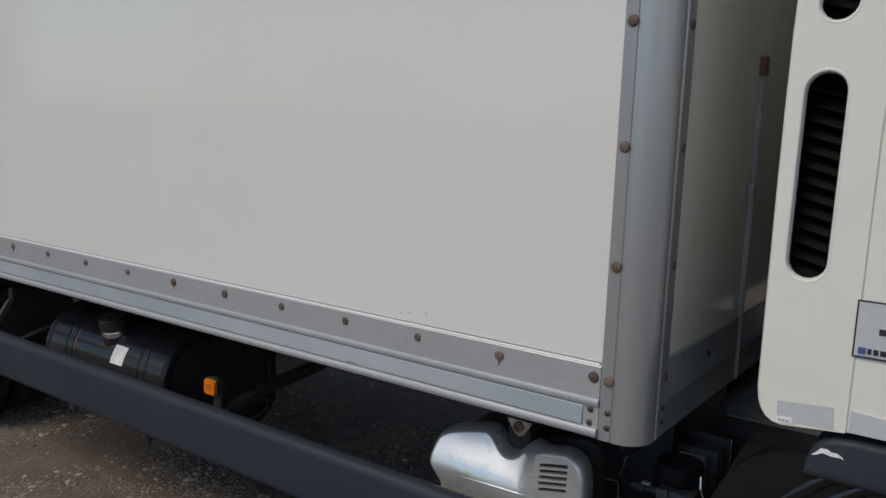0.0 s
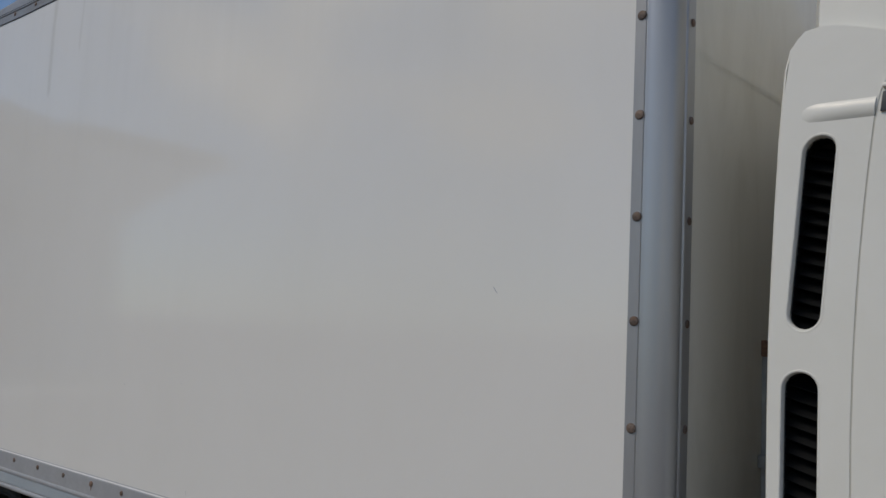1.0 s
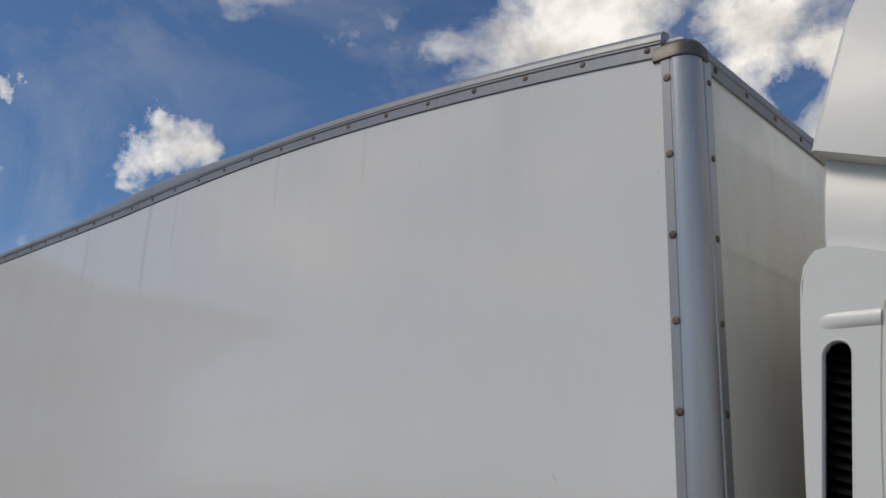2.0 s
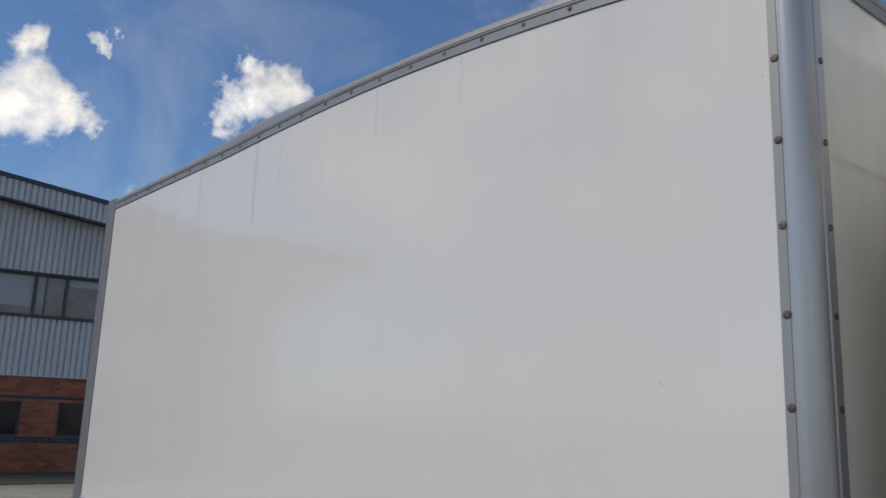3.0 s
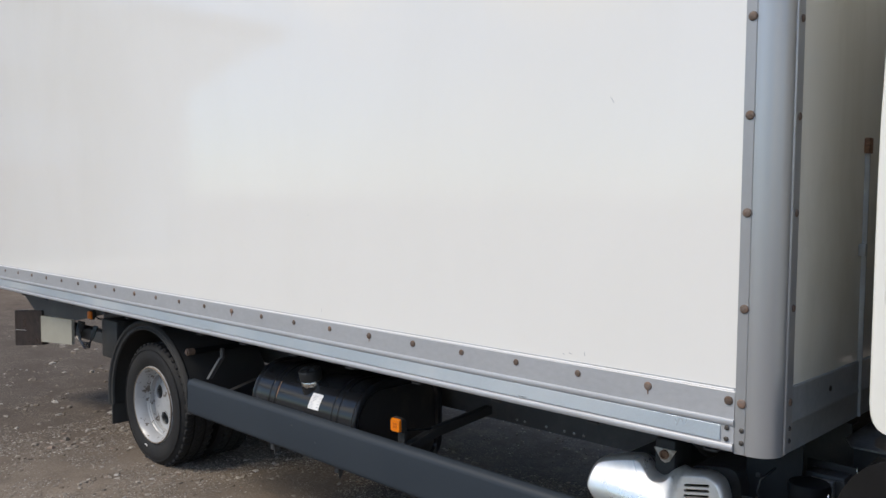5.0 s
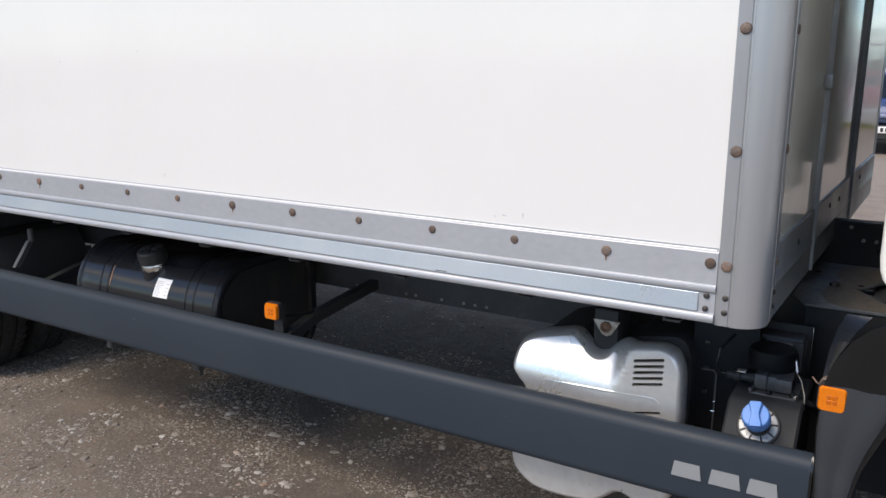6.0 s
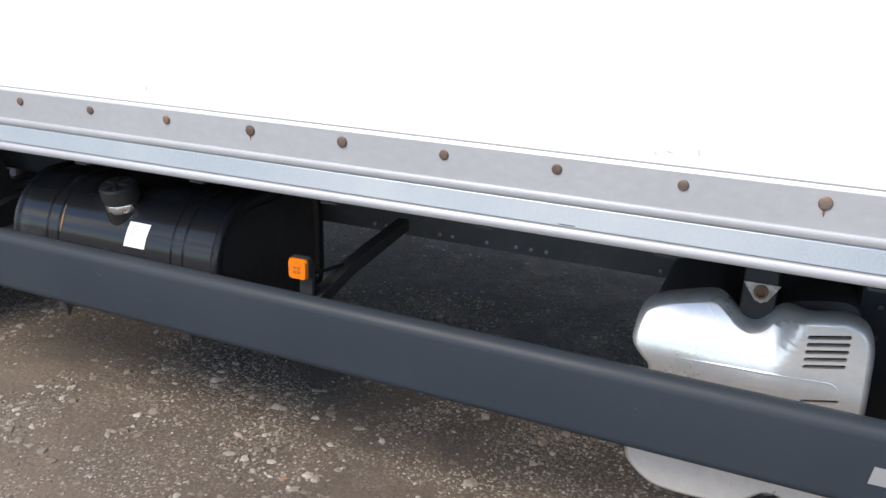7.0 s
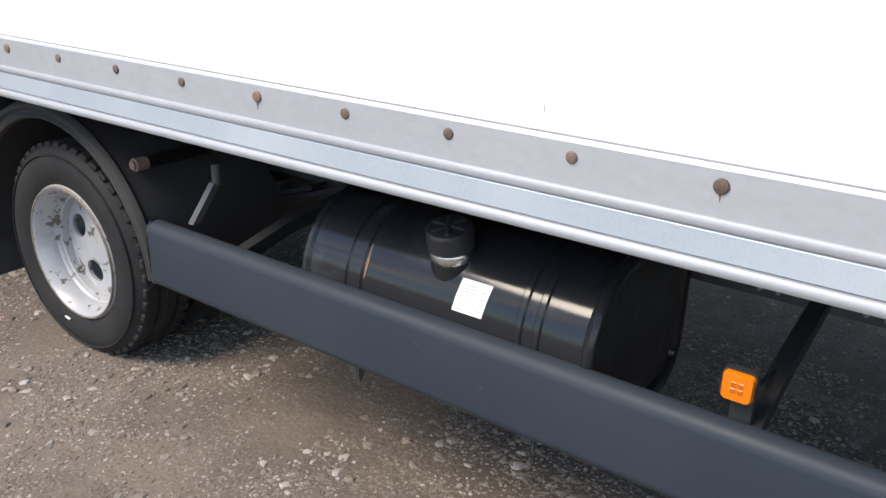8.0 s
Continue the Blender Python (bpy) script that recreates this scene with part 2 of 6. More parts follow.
CAB = material("cream_white_cab_paint", (0.79, 0.785, 0.735), 0.36, stain=(0.70, 0.69, 0.62), stain_amount=0.4, stain_scale=2.5, rough_var=0.05, coat=0.10)
DUCT = material("khaki_grey_plastic", (0.23, 0.22, 0.185), 0.55, grain=0.08, grain_scale=60, stain=(0.10, 0.095, 0.08), stain_amount=0.5, stain_scale=5)
CAB_GREY = material("pale_grey_film", (0.52, 0.55, 0.57), 0.4, grain=0.04, grain_scale=80)
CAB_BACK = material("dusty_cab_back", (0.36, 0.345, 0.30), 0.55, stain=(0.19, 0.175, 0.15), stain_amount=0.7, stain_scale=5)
WHITE_LABEL = material("white_label", (0.82, 0.82, 0.82), 0.45, grain=0.03, grain_scale=90)
INK = material("grey_ink", (0.30, 0.32, 0.36), 0.6)
BLACK_INK = material("black_ink", (0.02, 0.02, 0.025), 0.6)
BLUE_INK = material("blue_ink", (0.06, 0.10, 0.30), 0.5)
BLUE_CAP = material("light_blue_cap", (0.088, 0.235, 0.56), 0.55, grain=0.06, grain_scale=90)
AMBER = material("amber_lens", (0.74, 0.18, 0.003), 0.25, grain=0.16, grain_scale=260, bump=0.35, bump_scale=900, coat=0.12)
TANK_DUST = material("dusty_black_tank_end", (0.024, 0.024, 0.024), 0.45, stain=(0.085, 0.072, 0.060), stain_amount=0.75, stain_scale=9, bump=0.15, bump_scale=120, spec=0.4, edge=(0.50, 0.72), stretch=(1, 1, 0.35))
AMBER_DARK = material("amber_reflector_cells", (0.52, 0.11, 0.005), 0.3)
DUST_PLATE = material("brown_road_dust", (0.19, 0.163, 0.132), 0.7, 0.0, grain=0.25, grain_scale=90, stain=(0.26, 0.23, 0.19), stain_amount=0.8, stain_scale=9, bump=0.3, bump_scale=160)
BARE_PLATE = material("scuffed_steel_plate", (0.18, 0.20, 0.215), 0.45, 0.2, grain=0.2, grain_scale=60, stain=(0.09, 0.085, 0.075), stain_amount=0.8, stain_scale=11)
COLLAR = material("silver_printed_collar", (0.36, 0.37, 0.375), 0.45, 0.2, grain=0.05, grain_scale=120)
CREAM_BOARD = material("faded_cream_board", (0.33, 0.32, 0.27), 0.6, stain=(0.25, 0.24, 0.2), stain_amount=0.6)
TAIL = material("dull_red_lens", (0.026, 0.018, 0.017), 0.35, stain=(0.018, 0.018, 0.018), stain_amount=0.8, stain_scale=12, spec=0.3)
TAIL_RED = material("red_tail_lens", (0.30, 0.012, 0.012), 0.25, coat=0.3)
CLADDING = material("silver_profiled_cladding", (0.50, 0.54, 0.57), 0.5, 0.1, grain=0.04, grain_scale=3, stain=(0.42, 0.46, 0.49), stain_amount=0.6, stain_scale=0.6, stretch=(1, 1, 0.3))
RED_BRICK = material("red_facing_brick", (0.31, 0.105, 0.060), 0.85, grain=0.18, grain_scale=60, stain=(0.20, 0.07, 0.045), stain_amount=0.6, stain_scale=2.0, bump=0.2, piece=0.28)
DARK_BRICK = material("blue_engineering_brick", (0.045, 0.045, 0.055), 0.6, grain=0.2, grain_scale=60, piece=0.3)
MORTAR = material("grey_brown_mortar", (0.17, 0.125, 0.10), 0.95, grain=0.15, grain_scale=90)
FLASHING = material("pale_metal_flashing", (0.44, 0.48, 0.51), 0.45, 0.2, grain=0.04, grain_scale=6)
FASCIA = material("dark_blue_fascia", (0.035, 0.05, 0.075), 0.5)
FRAME = material("dark_window_frame", (0.05, 0.055, 0.062), 0.5)
DARK_GLASS = material("dark_ground_floor_glass", (0.012, 0.014, 0.016), 0.12, stain=(0.03, 0.032, 0.034), stain_amount=0.6, stain_scale=1.5)
GLASS = material("dark_office_glass", (0.05, 0.065, 0.08), 0.08, stain=(0.16, 0.19, 0.21), stain_amount=0.8, stain_scale=0.7, coat=0.5)
BLIND = material("pale_blind", (0.34, 0.37, 0.39), 0.6)
CONCRETE = material("pale_concrete", (0.33, 0.31, 0.27), 0.85, grain=0.12, grain_scale=14, stain=(0.24, 0.225, 0.19), stain_amount=0.7, stain_scale=0.9)
VERGE = material("mossy_verge", (0.085, 0.085, 0.05), 0.95, grain=0.4, grain_scale=18, stain=(0.13, 0.115, 0.08), stain_amount=0.8)
PALISADE = material("galvanised_palisade", (0.52, 0.55, 0.57), 0.5, 0.35, grain=0.08, grain_scale=6)
GLASS_CAR = material("car_glass", (0.03, 0.04, 0.05), 0.06, coat=0.5)
LAMP_GLASS = material("clear_headlamp", (0.65, 0.68, 0.70), 0.12, coat=0.6)
BLUE_CAR = material("blue_car_paint", (0.03, 0.058, 0.165), 0.25, coat=0.6)
RED_CAR = material("red_car_paint", (0.22, 0.012, 0.018), 0.25, coat=0.6)
SILVER_CAR = material("silver_car_paint", (0.42, 0.44, 0.45), 0.3, 0.4, coat=0.6)
FAR_WHITE = material("far_white_sheet", (0.50, 0.53, 0.55), 0.6, stain=(0.38, 0.41, 0.44), stain_amount=0.6, stain_scale=0.5)
LEAF = material("hedge_leaf", (0.07, 0.11, 0.025), 0.6, grain=0.4, grain_scale=3)


def brickwork():
    """Red stretcher brick with pale joints."""
    m = bpy.data.materials.new("red_brickwork")
    m.use_nodes = True
    k = Nodes(m.node_tree)
    pos = k.add("ShaderNodeSeparateXYZ", {0: k.add("ShaderNodeNewGeometry").outputs["Position"]})
    uv = k.add("ShaderNodeCombineXYZ", {0: pos.outputs[1], 1: pos.outputs[2]})
    brick = k.add("ShaderNodeTexBrick", {"Vector": uv, "Color1": (0.30, 0.10, 0.055, 1), "Color2": (0.20, 0.062, 0.038, 1), "Mortar": (0.20, 0.15, 0.12, 1),
                  "Scale": 1.0, "Mortar Size": 0.006, "Brick Width": 0.225, "Row Height": 0.075})
    tone = k.ramp(k.noise(uv, 0.8, 4), [(0.3, 0.75), (0.7, 1.15)])
    k.add("ShaderNodeOutputMaterial", {"Surface": k.add("ShaderNodeBsdfPrincipled", {"Base Color": k.mix(1.0, brick.outputs[0], tone, "MULTIPLY"), "Roughness": 0.85})})
    return m


def ground_material():
    """Compacted brown grit with crushed stone, worn paler in patches, darker in others; the truck's shade is painted
    in.
    """
    m = bpy.data.materials.new("compacted_gravel")
    m.use_nodes = True
    k = Nodes(m.node_tree)
    pos = k.add("ShaderNodeNewGeometry").outputs["Position"]
    broad = k.noise(pos, 0.55, 6, 0.6, 0.5)
    mid = k.noise(pos, 4.0, 6, 0.65, 0.3)
    base = k.ramp(broad, [(0.32, (0.090, 0.063, 0.046)), (0.5, (0.116, 0.085, 0.063)), (0.68, (0.162, 0.125, 0.097))])
    base = k.mix(k.ramp(mid, [(0.35, 0.0), (0.7, 0.55)]), base, (0.140, 0.113, 0.090))
    # dark tone at (-1.2, 1.9) paints the truck's shade into the gravel
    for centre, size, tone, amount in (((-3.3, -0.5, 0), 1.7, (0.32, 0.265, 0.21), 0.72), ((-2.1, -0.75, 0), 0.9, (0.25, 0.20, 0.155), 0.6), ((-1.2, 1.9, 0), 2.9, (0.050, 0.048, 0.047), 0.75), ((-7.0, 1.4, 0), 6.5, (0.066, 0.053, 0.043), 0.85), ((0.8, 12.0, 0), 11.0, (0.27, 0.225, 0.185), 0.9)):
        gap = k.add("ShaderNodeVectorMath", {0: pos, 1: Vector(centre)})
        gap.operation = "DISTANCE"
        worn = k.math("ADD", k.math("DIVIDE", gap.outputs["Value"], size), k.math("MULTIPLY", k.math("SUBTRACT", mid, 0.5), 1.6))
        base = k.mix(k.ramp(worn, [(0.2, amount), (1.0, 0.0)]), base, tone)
    fine = k.ramp(k.noise(pos, 60, 6, 0.75), [(0.3, 0.72), (0.7, 1.28)])
    base = k.mix(0.8, base, fine, "MULTIPLY")
    grit = k.add("ShaderNodeTexVoronoi", {"Vector": pos, "Scale": 75.0, "Randomness": 1.0})
    pick = k.math("GREATER_THAN", k.add("ShaderNodeSeparateColor", {0: grit.outputs["Color"]}).outputs[0], 0.80)
    core = k.math("LESS_THAN", grit.outputs["Distance"], 0.36)
    clump = k.ramp(k.noise(pos, 2.6, 5, 0.7, 0.6), [(0.42, 0.1), (0.62, 1.0)])
    base = k.mix(k.math("MULTIPLY", k.math("MULTIPLY", pick, core), clump), base, (0.27, 0.24, 0.205))
    grit2 = k.add("ShaderNodeTexVoronoi", {"Vector": pos, "Scale": 170.0, "Randomness": 1.0})
    pick2 = k.math("GREATER_THAN", k.add("ShaderNodeSeparateColor", {0: grit2.outputs["Color"]}).outputs[1], 0.72)
    base = k.mix(k.math("MULTIPLY", k.math("MULTIPLY", pick2, 0.7), clump), base, (0.23, 0.20, 0.17))
    height = k.math("ADD", k.noise(pos, 38, 6, 0.7), k.math("MULTIPLY", grit.outputs["Distance"], -0.5))
    bumped = k.add("ShaderNodeBump", {"Height": height, "Strength": 0.35, "Distance": 0.010})
    k.add("ShaderNodeOutputMaterial", {"Surface": k.add("ShaderNodeBsdfPrincipled", {"Base Color": base, "Roughness": 0.82, "Normal": bumped, "Specular IOR Level": 0.3})})
    return m


def stone_material():
    m = bpy.data.materials.new("crushed_stone")
    m.use_nodes = True
    k = Nodes(m.node_tree)
    geo = k.add("ShaderNodeNewGeometry")
    col = k.ramp(geo.outputs["Random Per Island"], [(0.0, (0.135, 0.108, 0.084)), (0.40, (0.185, 0.155, 0.126)), (0.75, (0.265, 0.235, 0.20)), (0.96, (0.40, 0.375, 0.34)), (1.0, (0.24, 0.15, 0.105))])
    col = k.mix(0.5, col, k.ramp(k.noise(geo.outputs["Position"], 120, 4), [(0.3, 0.6), (0.7, 1.3)]), "MULTIPLY")
    k.add("ShaderNodeOutputMaterial", {"Surface": k.add("ShaderNodeBsdfPrincipled", {"Base Color": col, "Roughness": 0.85})})
    return m


BRICK, GROUND, STONE = brickwork(), ground_material(), stone_material()


# ---- building blocks ----
def part(name, bm, mat, parent=None, label="", angle=35):
    """Links a bmesh as one mesh object, under a thing or a part."""
    bmesh.ops.recalc_face_normals(bm, faces=bm.faces[:])
    data = bpy.data.meshes.new(name)
    bm.to_mesh(data)
    bm.free()
    data.materials.append(mat)
    data.polygons.foreach_set("use_smooth", [True] * len(data.polygons))
    data.set_sharp_from_angle(angle=radians(angle))
    ob = new(name, data)
    if parent is not None:
        ob.parent = parent
    if label:
        ob["label"] = label
    return ob


def same_mesh(ob, m, parent):
    """Another object on the same mesh, at the pose m."""
    o = new(ob.name.split(".")[0], ob.data)
    o.parent = parent
    o.matrix_basis = m
    if "label" in ob:
        o["label"] = ob["label"]
    return o


def thing(name, label, category, group="", kind="", at=(0, 0, 0)):
    e = new(name)
    e.location = at
    e.empty_display_size = 0.1
    return tagged(e, label, category, group, kind)


def box(bm, x, y, z, bevel=0.0, segments=2, m=None):
    """A bevelled block from pairs of bounds."""
    sub = bmesh.new()
    r = bmesh.ops.create_cube(sub, size=1)
    for v in r["verts"]:
        v.co = Vector(((x[0] + x[1]) / 2 + v.co.x * (x[1] - x[0]), (y[0] + y[1]) / 2 + v.co.y * (y[1] - y[0]), (z[0] + z[1]) / 2 + v.co.z * (z[1] - z[0])))
    if bevel:
        bmesh.ops.bevel(sub, geom=sub.edges[:] + sub.verts[:], offset=bevel, segments=segments, profile=0.5, affect="EDGES")
    merge(bm, sub, m)
    return bm


def merge(bm, sub, m=None):
    if m is not None:
        sub.transform(m)
    table = {v: bm.verts.new(v.co) for v in sub.verts}
    for f in sub.faces:
        bm.faces.new([table[v] for v in f.verts])
    sub.free()


def prism(bm, points, axis, a, b, cap=True):
    """A closed outline (u, v) drawn out along an axis: x takes (y, z), y takes (x, z), z takes (x, y)."""
    def spot(u, v, w):
        return {"x": (w, u, v), "y": (u, w, v), "z": (u, v, w)}[axis]
    one = [bm.verts.new(spot(u, v, a)) for u, v in points]
    two = [bm.verts.new(spot(u, v, b)) for u, v in points]
    k = len(points)
    for i in range(k):
        bm.faces.new((one[i], one[(i + 1) % k], two[(i + 1) % k], two[i]))
    if cap:
        bm.faces.new(one)
        bm.faces.new(two)
    return bm


def loft(bm, rings, cap=True):
    """Skins closed rings of points, all with the same count."""
    made = [[bm.verts.new(p) for p in ring] for ring in rings]
    k = len(made[0])
    for r, s in zip(made, made[1:]):
        for i in range(k):
            bm.faces.new((r[i], r[(i + 1) % k], s[(i + 1) % k], s[i]))
    if cap:
        bm.faces.new(made[0])
        bm.faces.new(made[-1])
    return bm


def lathe(bm, profile, steps=40, m=None, close=False):
    """Turns (radius, height) pairs round z."""
    sub = bmesh.new()
    rings = []
    for r, h in profile:
        rings.append([sub.verts.new((r * math.cos(2 * math.pi * i / steps), r * math.sin(2 * math.pi * i / steps), h)) for i in range(steps)])
    pairs = list(zip(rings, rings[1:]))
    if close:
        pairs.append((rings[-1], rings[0]))
    for r, s in pairs:
        for i in range(steps):
            sub.faces.new((r[i], r[(i + 1) % steps], s[(i + 1) % steps], s[i]))
    if not close:
        for ring in (rings[0], rings[-1]):
            sub.faces.new(ring)
    merge(bm, sub, m)
    return bm


def tube(bm, points, radius, sides=8):
    """A round bar along a line of points."""
    points = [Vector(p) for p in points]
    rings = []
    for i, p in enumerate(points):
        ahead = (points[min(i + 1, len(points) - 1)] - points[max(i - 1, 0)]).normalized()
        u = ahead.orthogonal().normalized()
        v = ahead.cross(u)
        rings.append([p + radius * (u * math.cos(2 * math.pi * s / sides) + v * math.sin(2 * math.pi * s / sides)) for s in range(sides)])
    for r in range(1, len(rings)):
        shift = min(range(sides), key=lambda k: sum((rings[r - 1][i] - rings[r][(i + k) % sides]).length for i in range(sides)))
        rings[r] = rings[r][shift:] + rings[r][:shift]
    return loft(bm, rings)


def plate(bm, outer, holes, a, b, axis="y"):
    """A flat plate with holes through it, from an outline and hole outlines in (u, v)."""
    sub = bmesh.new()
    edges = []
    for ring in (outer, *holes):
        vs = [sub.verts.new((u, a, v)) for u, v in ring]
        edges += [sub.edges.new((vs[i], vs[(i + 1) % len(vs)])) for i in range(len(vs))]
    bmesh.ops.triangle_fill(sub, use_beauty=True, use_dissolve=False, edges=edges)
    r = bmesh.ops.extrude_face_region(sub, geom=sub.faces[:])
    for v in (g for g in r["geom"] if isinstance(g, bmesh.types.BMVert)):
        v.co.y = b
    merge(bm, sub, None if axis == "y" else Matrix.Rotation(radians(90), 4, "Z"))
    return bm


def rounded(u0, u1, v0, v1, r, steps=6):
    """The outline of a rectangle with round corners."""
    ring = []
    for cu, cv, start in ((u1 - r, v0 + r, -90), (u1 - r, v1 - r, 0), (u0 + r, v1 - r, 90), (u0 + r, v0 + r, 180)):
        ring += [(cu + r * math.cos(radians(start + 90 * i / steps)), cv + r * math.sin(radians(start + 90 * i / steps))) for i in range(steps + 1)]
    return ring


def shrink(ring, d):
    """An outline moved inwards by d."""
    out = []
    area = sum(ring[i][0] * ring[(i + 1) % len(ring)][1] - ring[(i + 1) % len(ring)][0] * ring[i][1] for i in range(len(ring)))
    s = 1 if area > 0 else -1
    for i in range(len(ring)):
        a, b = Vector(ring[i - 1]), Vector(ring[(i + 1) % len(ring)])
        t = (b - a).normalized()
        out.append((ring[i][0] - s * t.y * d, ring[i][1] + s * t.x * d))
    return out


def dome(radius, height, steps=14):
    """A low round rivet head, with its back at z 0."""
    bm = bmesh.new()
    lathe(bm, [(radius, 0), (radius, height * 0.35), (radius * 0.85, height * 0.75), (radius * 0.5, height * 0.96), (radius * 0.1, height)], steps)
    return bm


OUT = Matrix.Rotation(radians(90), 4, "X")      # z of a lathe to -y: out of the truck's side
FORE = Matrix.Rotation(radians(90), 4, "Y")     # z of a lathe to +x: out of the box's front
WIDTH = 2.5                                      # of the box


# ---- ground ----
def fall(y):
    """The yard falls gently away beyond the truck."""
    return -0.012 * min(36.0, max(0.0, y - 4.0))


bm = bmesh.new()
R = 1800.0
lines = sorted({-R, -600.0, -200.0, -80.0, -40.0, 40.0, 80.0, 200.0, 600.0, R} | {i * 1.0 for i in range(-24, 25)})
grid = [[bm.verts.new((x, y, 0.035 * (noise.noise(Vector((x * 0.13, y * 0.13, 0.3)))) * (1 if abs(x) < 30 and abs(y) < 30 else 0)
                       * min(1.0, max(0.0, (math.hypot(x + 1.5, y - 1) - 5) / 5)) + fall(y))) for y in lines] for x in lines]
for i in range(len(lines) - 1):
    for j in range(len(lines) - 1):
        bm.faces.new((grid[i][j], grid[i + 1][j], grid[i + 1][j + 1], grid[i][j + 1]))
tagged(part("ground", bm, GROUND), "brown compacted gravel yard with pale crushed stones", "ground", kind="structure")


def scatter(count, x, y, low, high, power, seed, sides=5, tiers=((-0.25, 1.0), (0.5, 0.92), (1.0, 0.5)), flats=(0.22, 0.5)):
    """Loose angular stones lying on the ground, in one mesh."""
    rnd = random.Random(seed)
    verts, faces = [], []
    for _ in range(count):
        cx, cy = rnd.uniform(*x), rnd.uniform(*y)
        if 1.1 * noise.noise(Vector((cx * 1.7, cy * 1.7, seed))) + 0.9 * noise.noise(Vector((cx * 5.0, cy * 5.0, seed))) + rnd.uniform(-0.48, 0.36) < 0:
            continue
        size = low + (high - low) * rnd.random() ** power
        turn, flat = rnd.uniform(0, 6.28), rnd.uniform(*flats)
        long = rnd.uniform(0.4, 1.0)
        base = len(verts)
        tilt = rnd.uniform(-0.15, 0.15)
        for h, w in tiers:
            for i in range(sides):
                a = 6.283 * i / sides + rnd.uniform(-0.35, 0.35)
                u, v = math.cos(a) * size * w * rnd.uniform(0.7, 1.1), math.sin(a) * size * w * long * rnd.uniform(0.7, 1.1)
                verts.append((cx + u * math.cos(turn) - v * math.sin(turn), cy + u * math.sin(turn) + v * math.cos(turn), size * flat * h + u * tilt * (h > 0) + fall(cy)))
        for r in range(len(tiers) - 1):
            for i in range(sides):
                faces.append((base + r * sides + i, base + r * sides + (i + 1) % sides, base + (r + 1) * sides + (i + 1) % sides, base + (r + 1) * sides + i))
        faces.append(tuple(base + (len(tiers) - 1) * sides + i for i in range(sides)))
    data = bpy.data.meshes.new("gravel")
    data.from_pydata(verts, [], faces)
    data.materials.append(STONE)
    return new("gravel", data)


FLAKE = ((-0.2, 1.0), (1.0, 0.75))
tagged(scatter(230000, (-4.8, 0.8), (-0.9, 1.6), 0.0016, 0.0098, 2.2, 3, 4, FLAKE, (0.12, 0.32)), "fine pale grit strewn over the yard", "gravel", kind="stuff")
tagged(scatter(16000, (-5.0, 1.0), (-1.0, 1.6), 0.006, 0.026, 3.2, 5, flats=(0.14, 0.36)), "loose crushed stones lying on the gravel yard", "gravel", kind="stuff")
tagged(scatter(9000, (-4.5, 1.5), (1.6, 4.0), 0.003, 0.016, 2.4, 12, 4, FLAKE, (0.15, 0.4)), "fine stones on the far side under the truck", "gravel", kind="stuff")
tagged(scatter(4200, (-16, -4), (-1.5, 4.0), 0.012, 0.042, 2.6, 8), "scattered stones farther across the yard", "gravel", kind="stuff")
tagged(scatter(1800, (-4, 5), (4.0, 18.0), 0.012, 0.05, 2.6, 9), "scattered stones between truck and fence", "gravel", kind="stuff")

# concrete apron and verge at the foot of the offices
bm = bmesh.new()
box(bm, (-18.9, -15.9), (-30, 30), (-0.2, 0.03), 0.01)
tagged(part("pavement", bm, CONCRETE), "pale concrete apron before the office building", "pavement", kind="structure")
bm = bmesh.new()
box(bm, (-21.48, -18.905), (-30, 30), (-0.2, 0.06), 0.02)
tagged(part("verge", bm, VERGE), "mossy verge along the brick wall", "verge", kind="structure")

# ---- the truck ----
truck = thing("box_truck", "white box truck with grey aluminium edges and slate side guard", "truck", at=(0, 0, 0))


def roof_line(x):
    """Height of the row of rivets along the roof rail: highest behind the middle, dipping towards the front."""
    d = x + 2.55
    return 3.446 - 0.179 * (d / 2.515) ** 2 if d > 0 else 3.430 + 0.016 * max(0.0, 1 - (d / 1.1) ** 2)


def roof_crown(x):
    """How far the capping of the roof rail stands up over its usual height."""
    u = (x + 4.45) / 1.1 if x < -3.35 else (-2.15 - x) / 1.2
    u = min(1.0, max(0.0, u))
    return 0.040 * u * u * (3 - 2 * u)


XS = [-5.77 + 5.79 * i / 48 for i in range(49)]

# side panels
for name, y0, y1 in (("side_panel", 0.002, 0.04), ("side_panel", WIDTH - 0.04, WIDTH - 0.002)):
    bm = bmesh.new()
    outline = [(-5.80, 1.05), (0.035, 1.05)] + [(x, roof_line(x) - 0.02) for x in [0.035] + XS[::-1]] + [(-5.80, roof_line(-5.8) - 0.02)]
    prism(bm, outline, "y", y0, y1)
    side = part(name, bm, PANEL, truck, "glossy white panel with faint rain streaks")
    if y0 < 1:
        near_panel = side

# fine scratches and chips in the near panel
SCRATCHES = [(-0.396, 1.901, 0.024, 55), (-0.533, 1.099, 0.012, 15), (-0.48, 1.104, 0.012, 80), (-0.56, 1.094, 0.006, 40), (-2.312, 1.484, 0.007, 60), (-1.811, 1.112, 0.012, 85), (-1.067, 3.12, 0.008, 50),
             (-5.51, 2.174, 0.025, 75), (-0.007, 2.836, 0.012, 80), (-1.9, 1.52, 0.005, 0)]
for x, z, length, turn in SCRATCHES:
    bm = bmesh.new()
    box(bm, (-length / 2, length / 2), (-0.0005, 0.0005), (-0.0007, 0.0007), m=pose(x, 0.002, z, 0, turn, 0))
    part("scratch", bm, INK, near_panel)

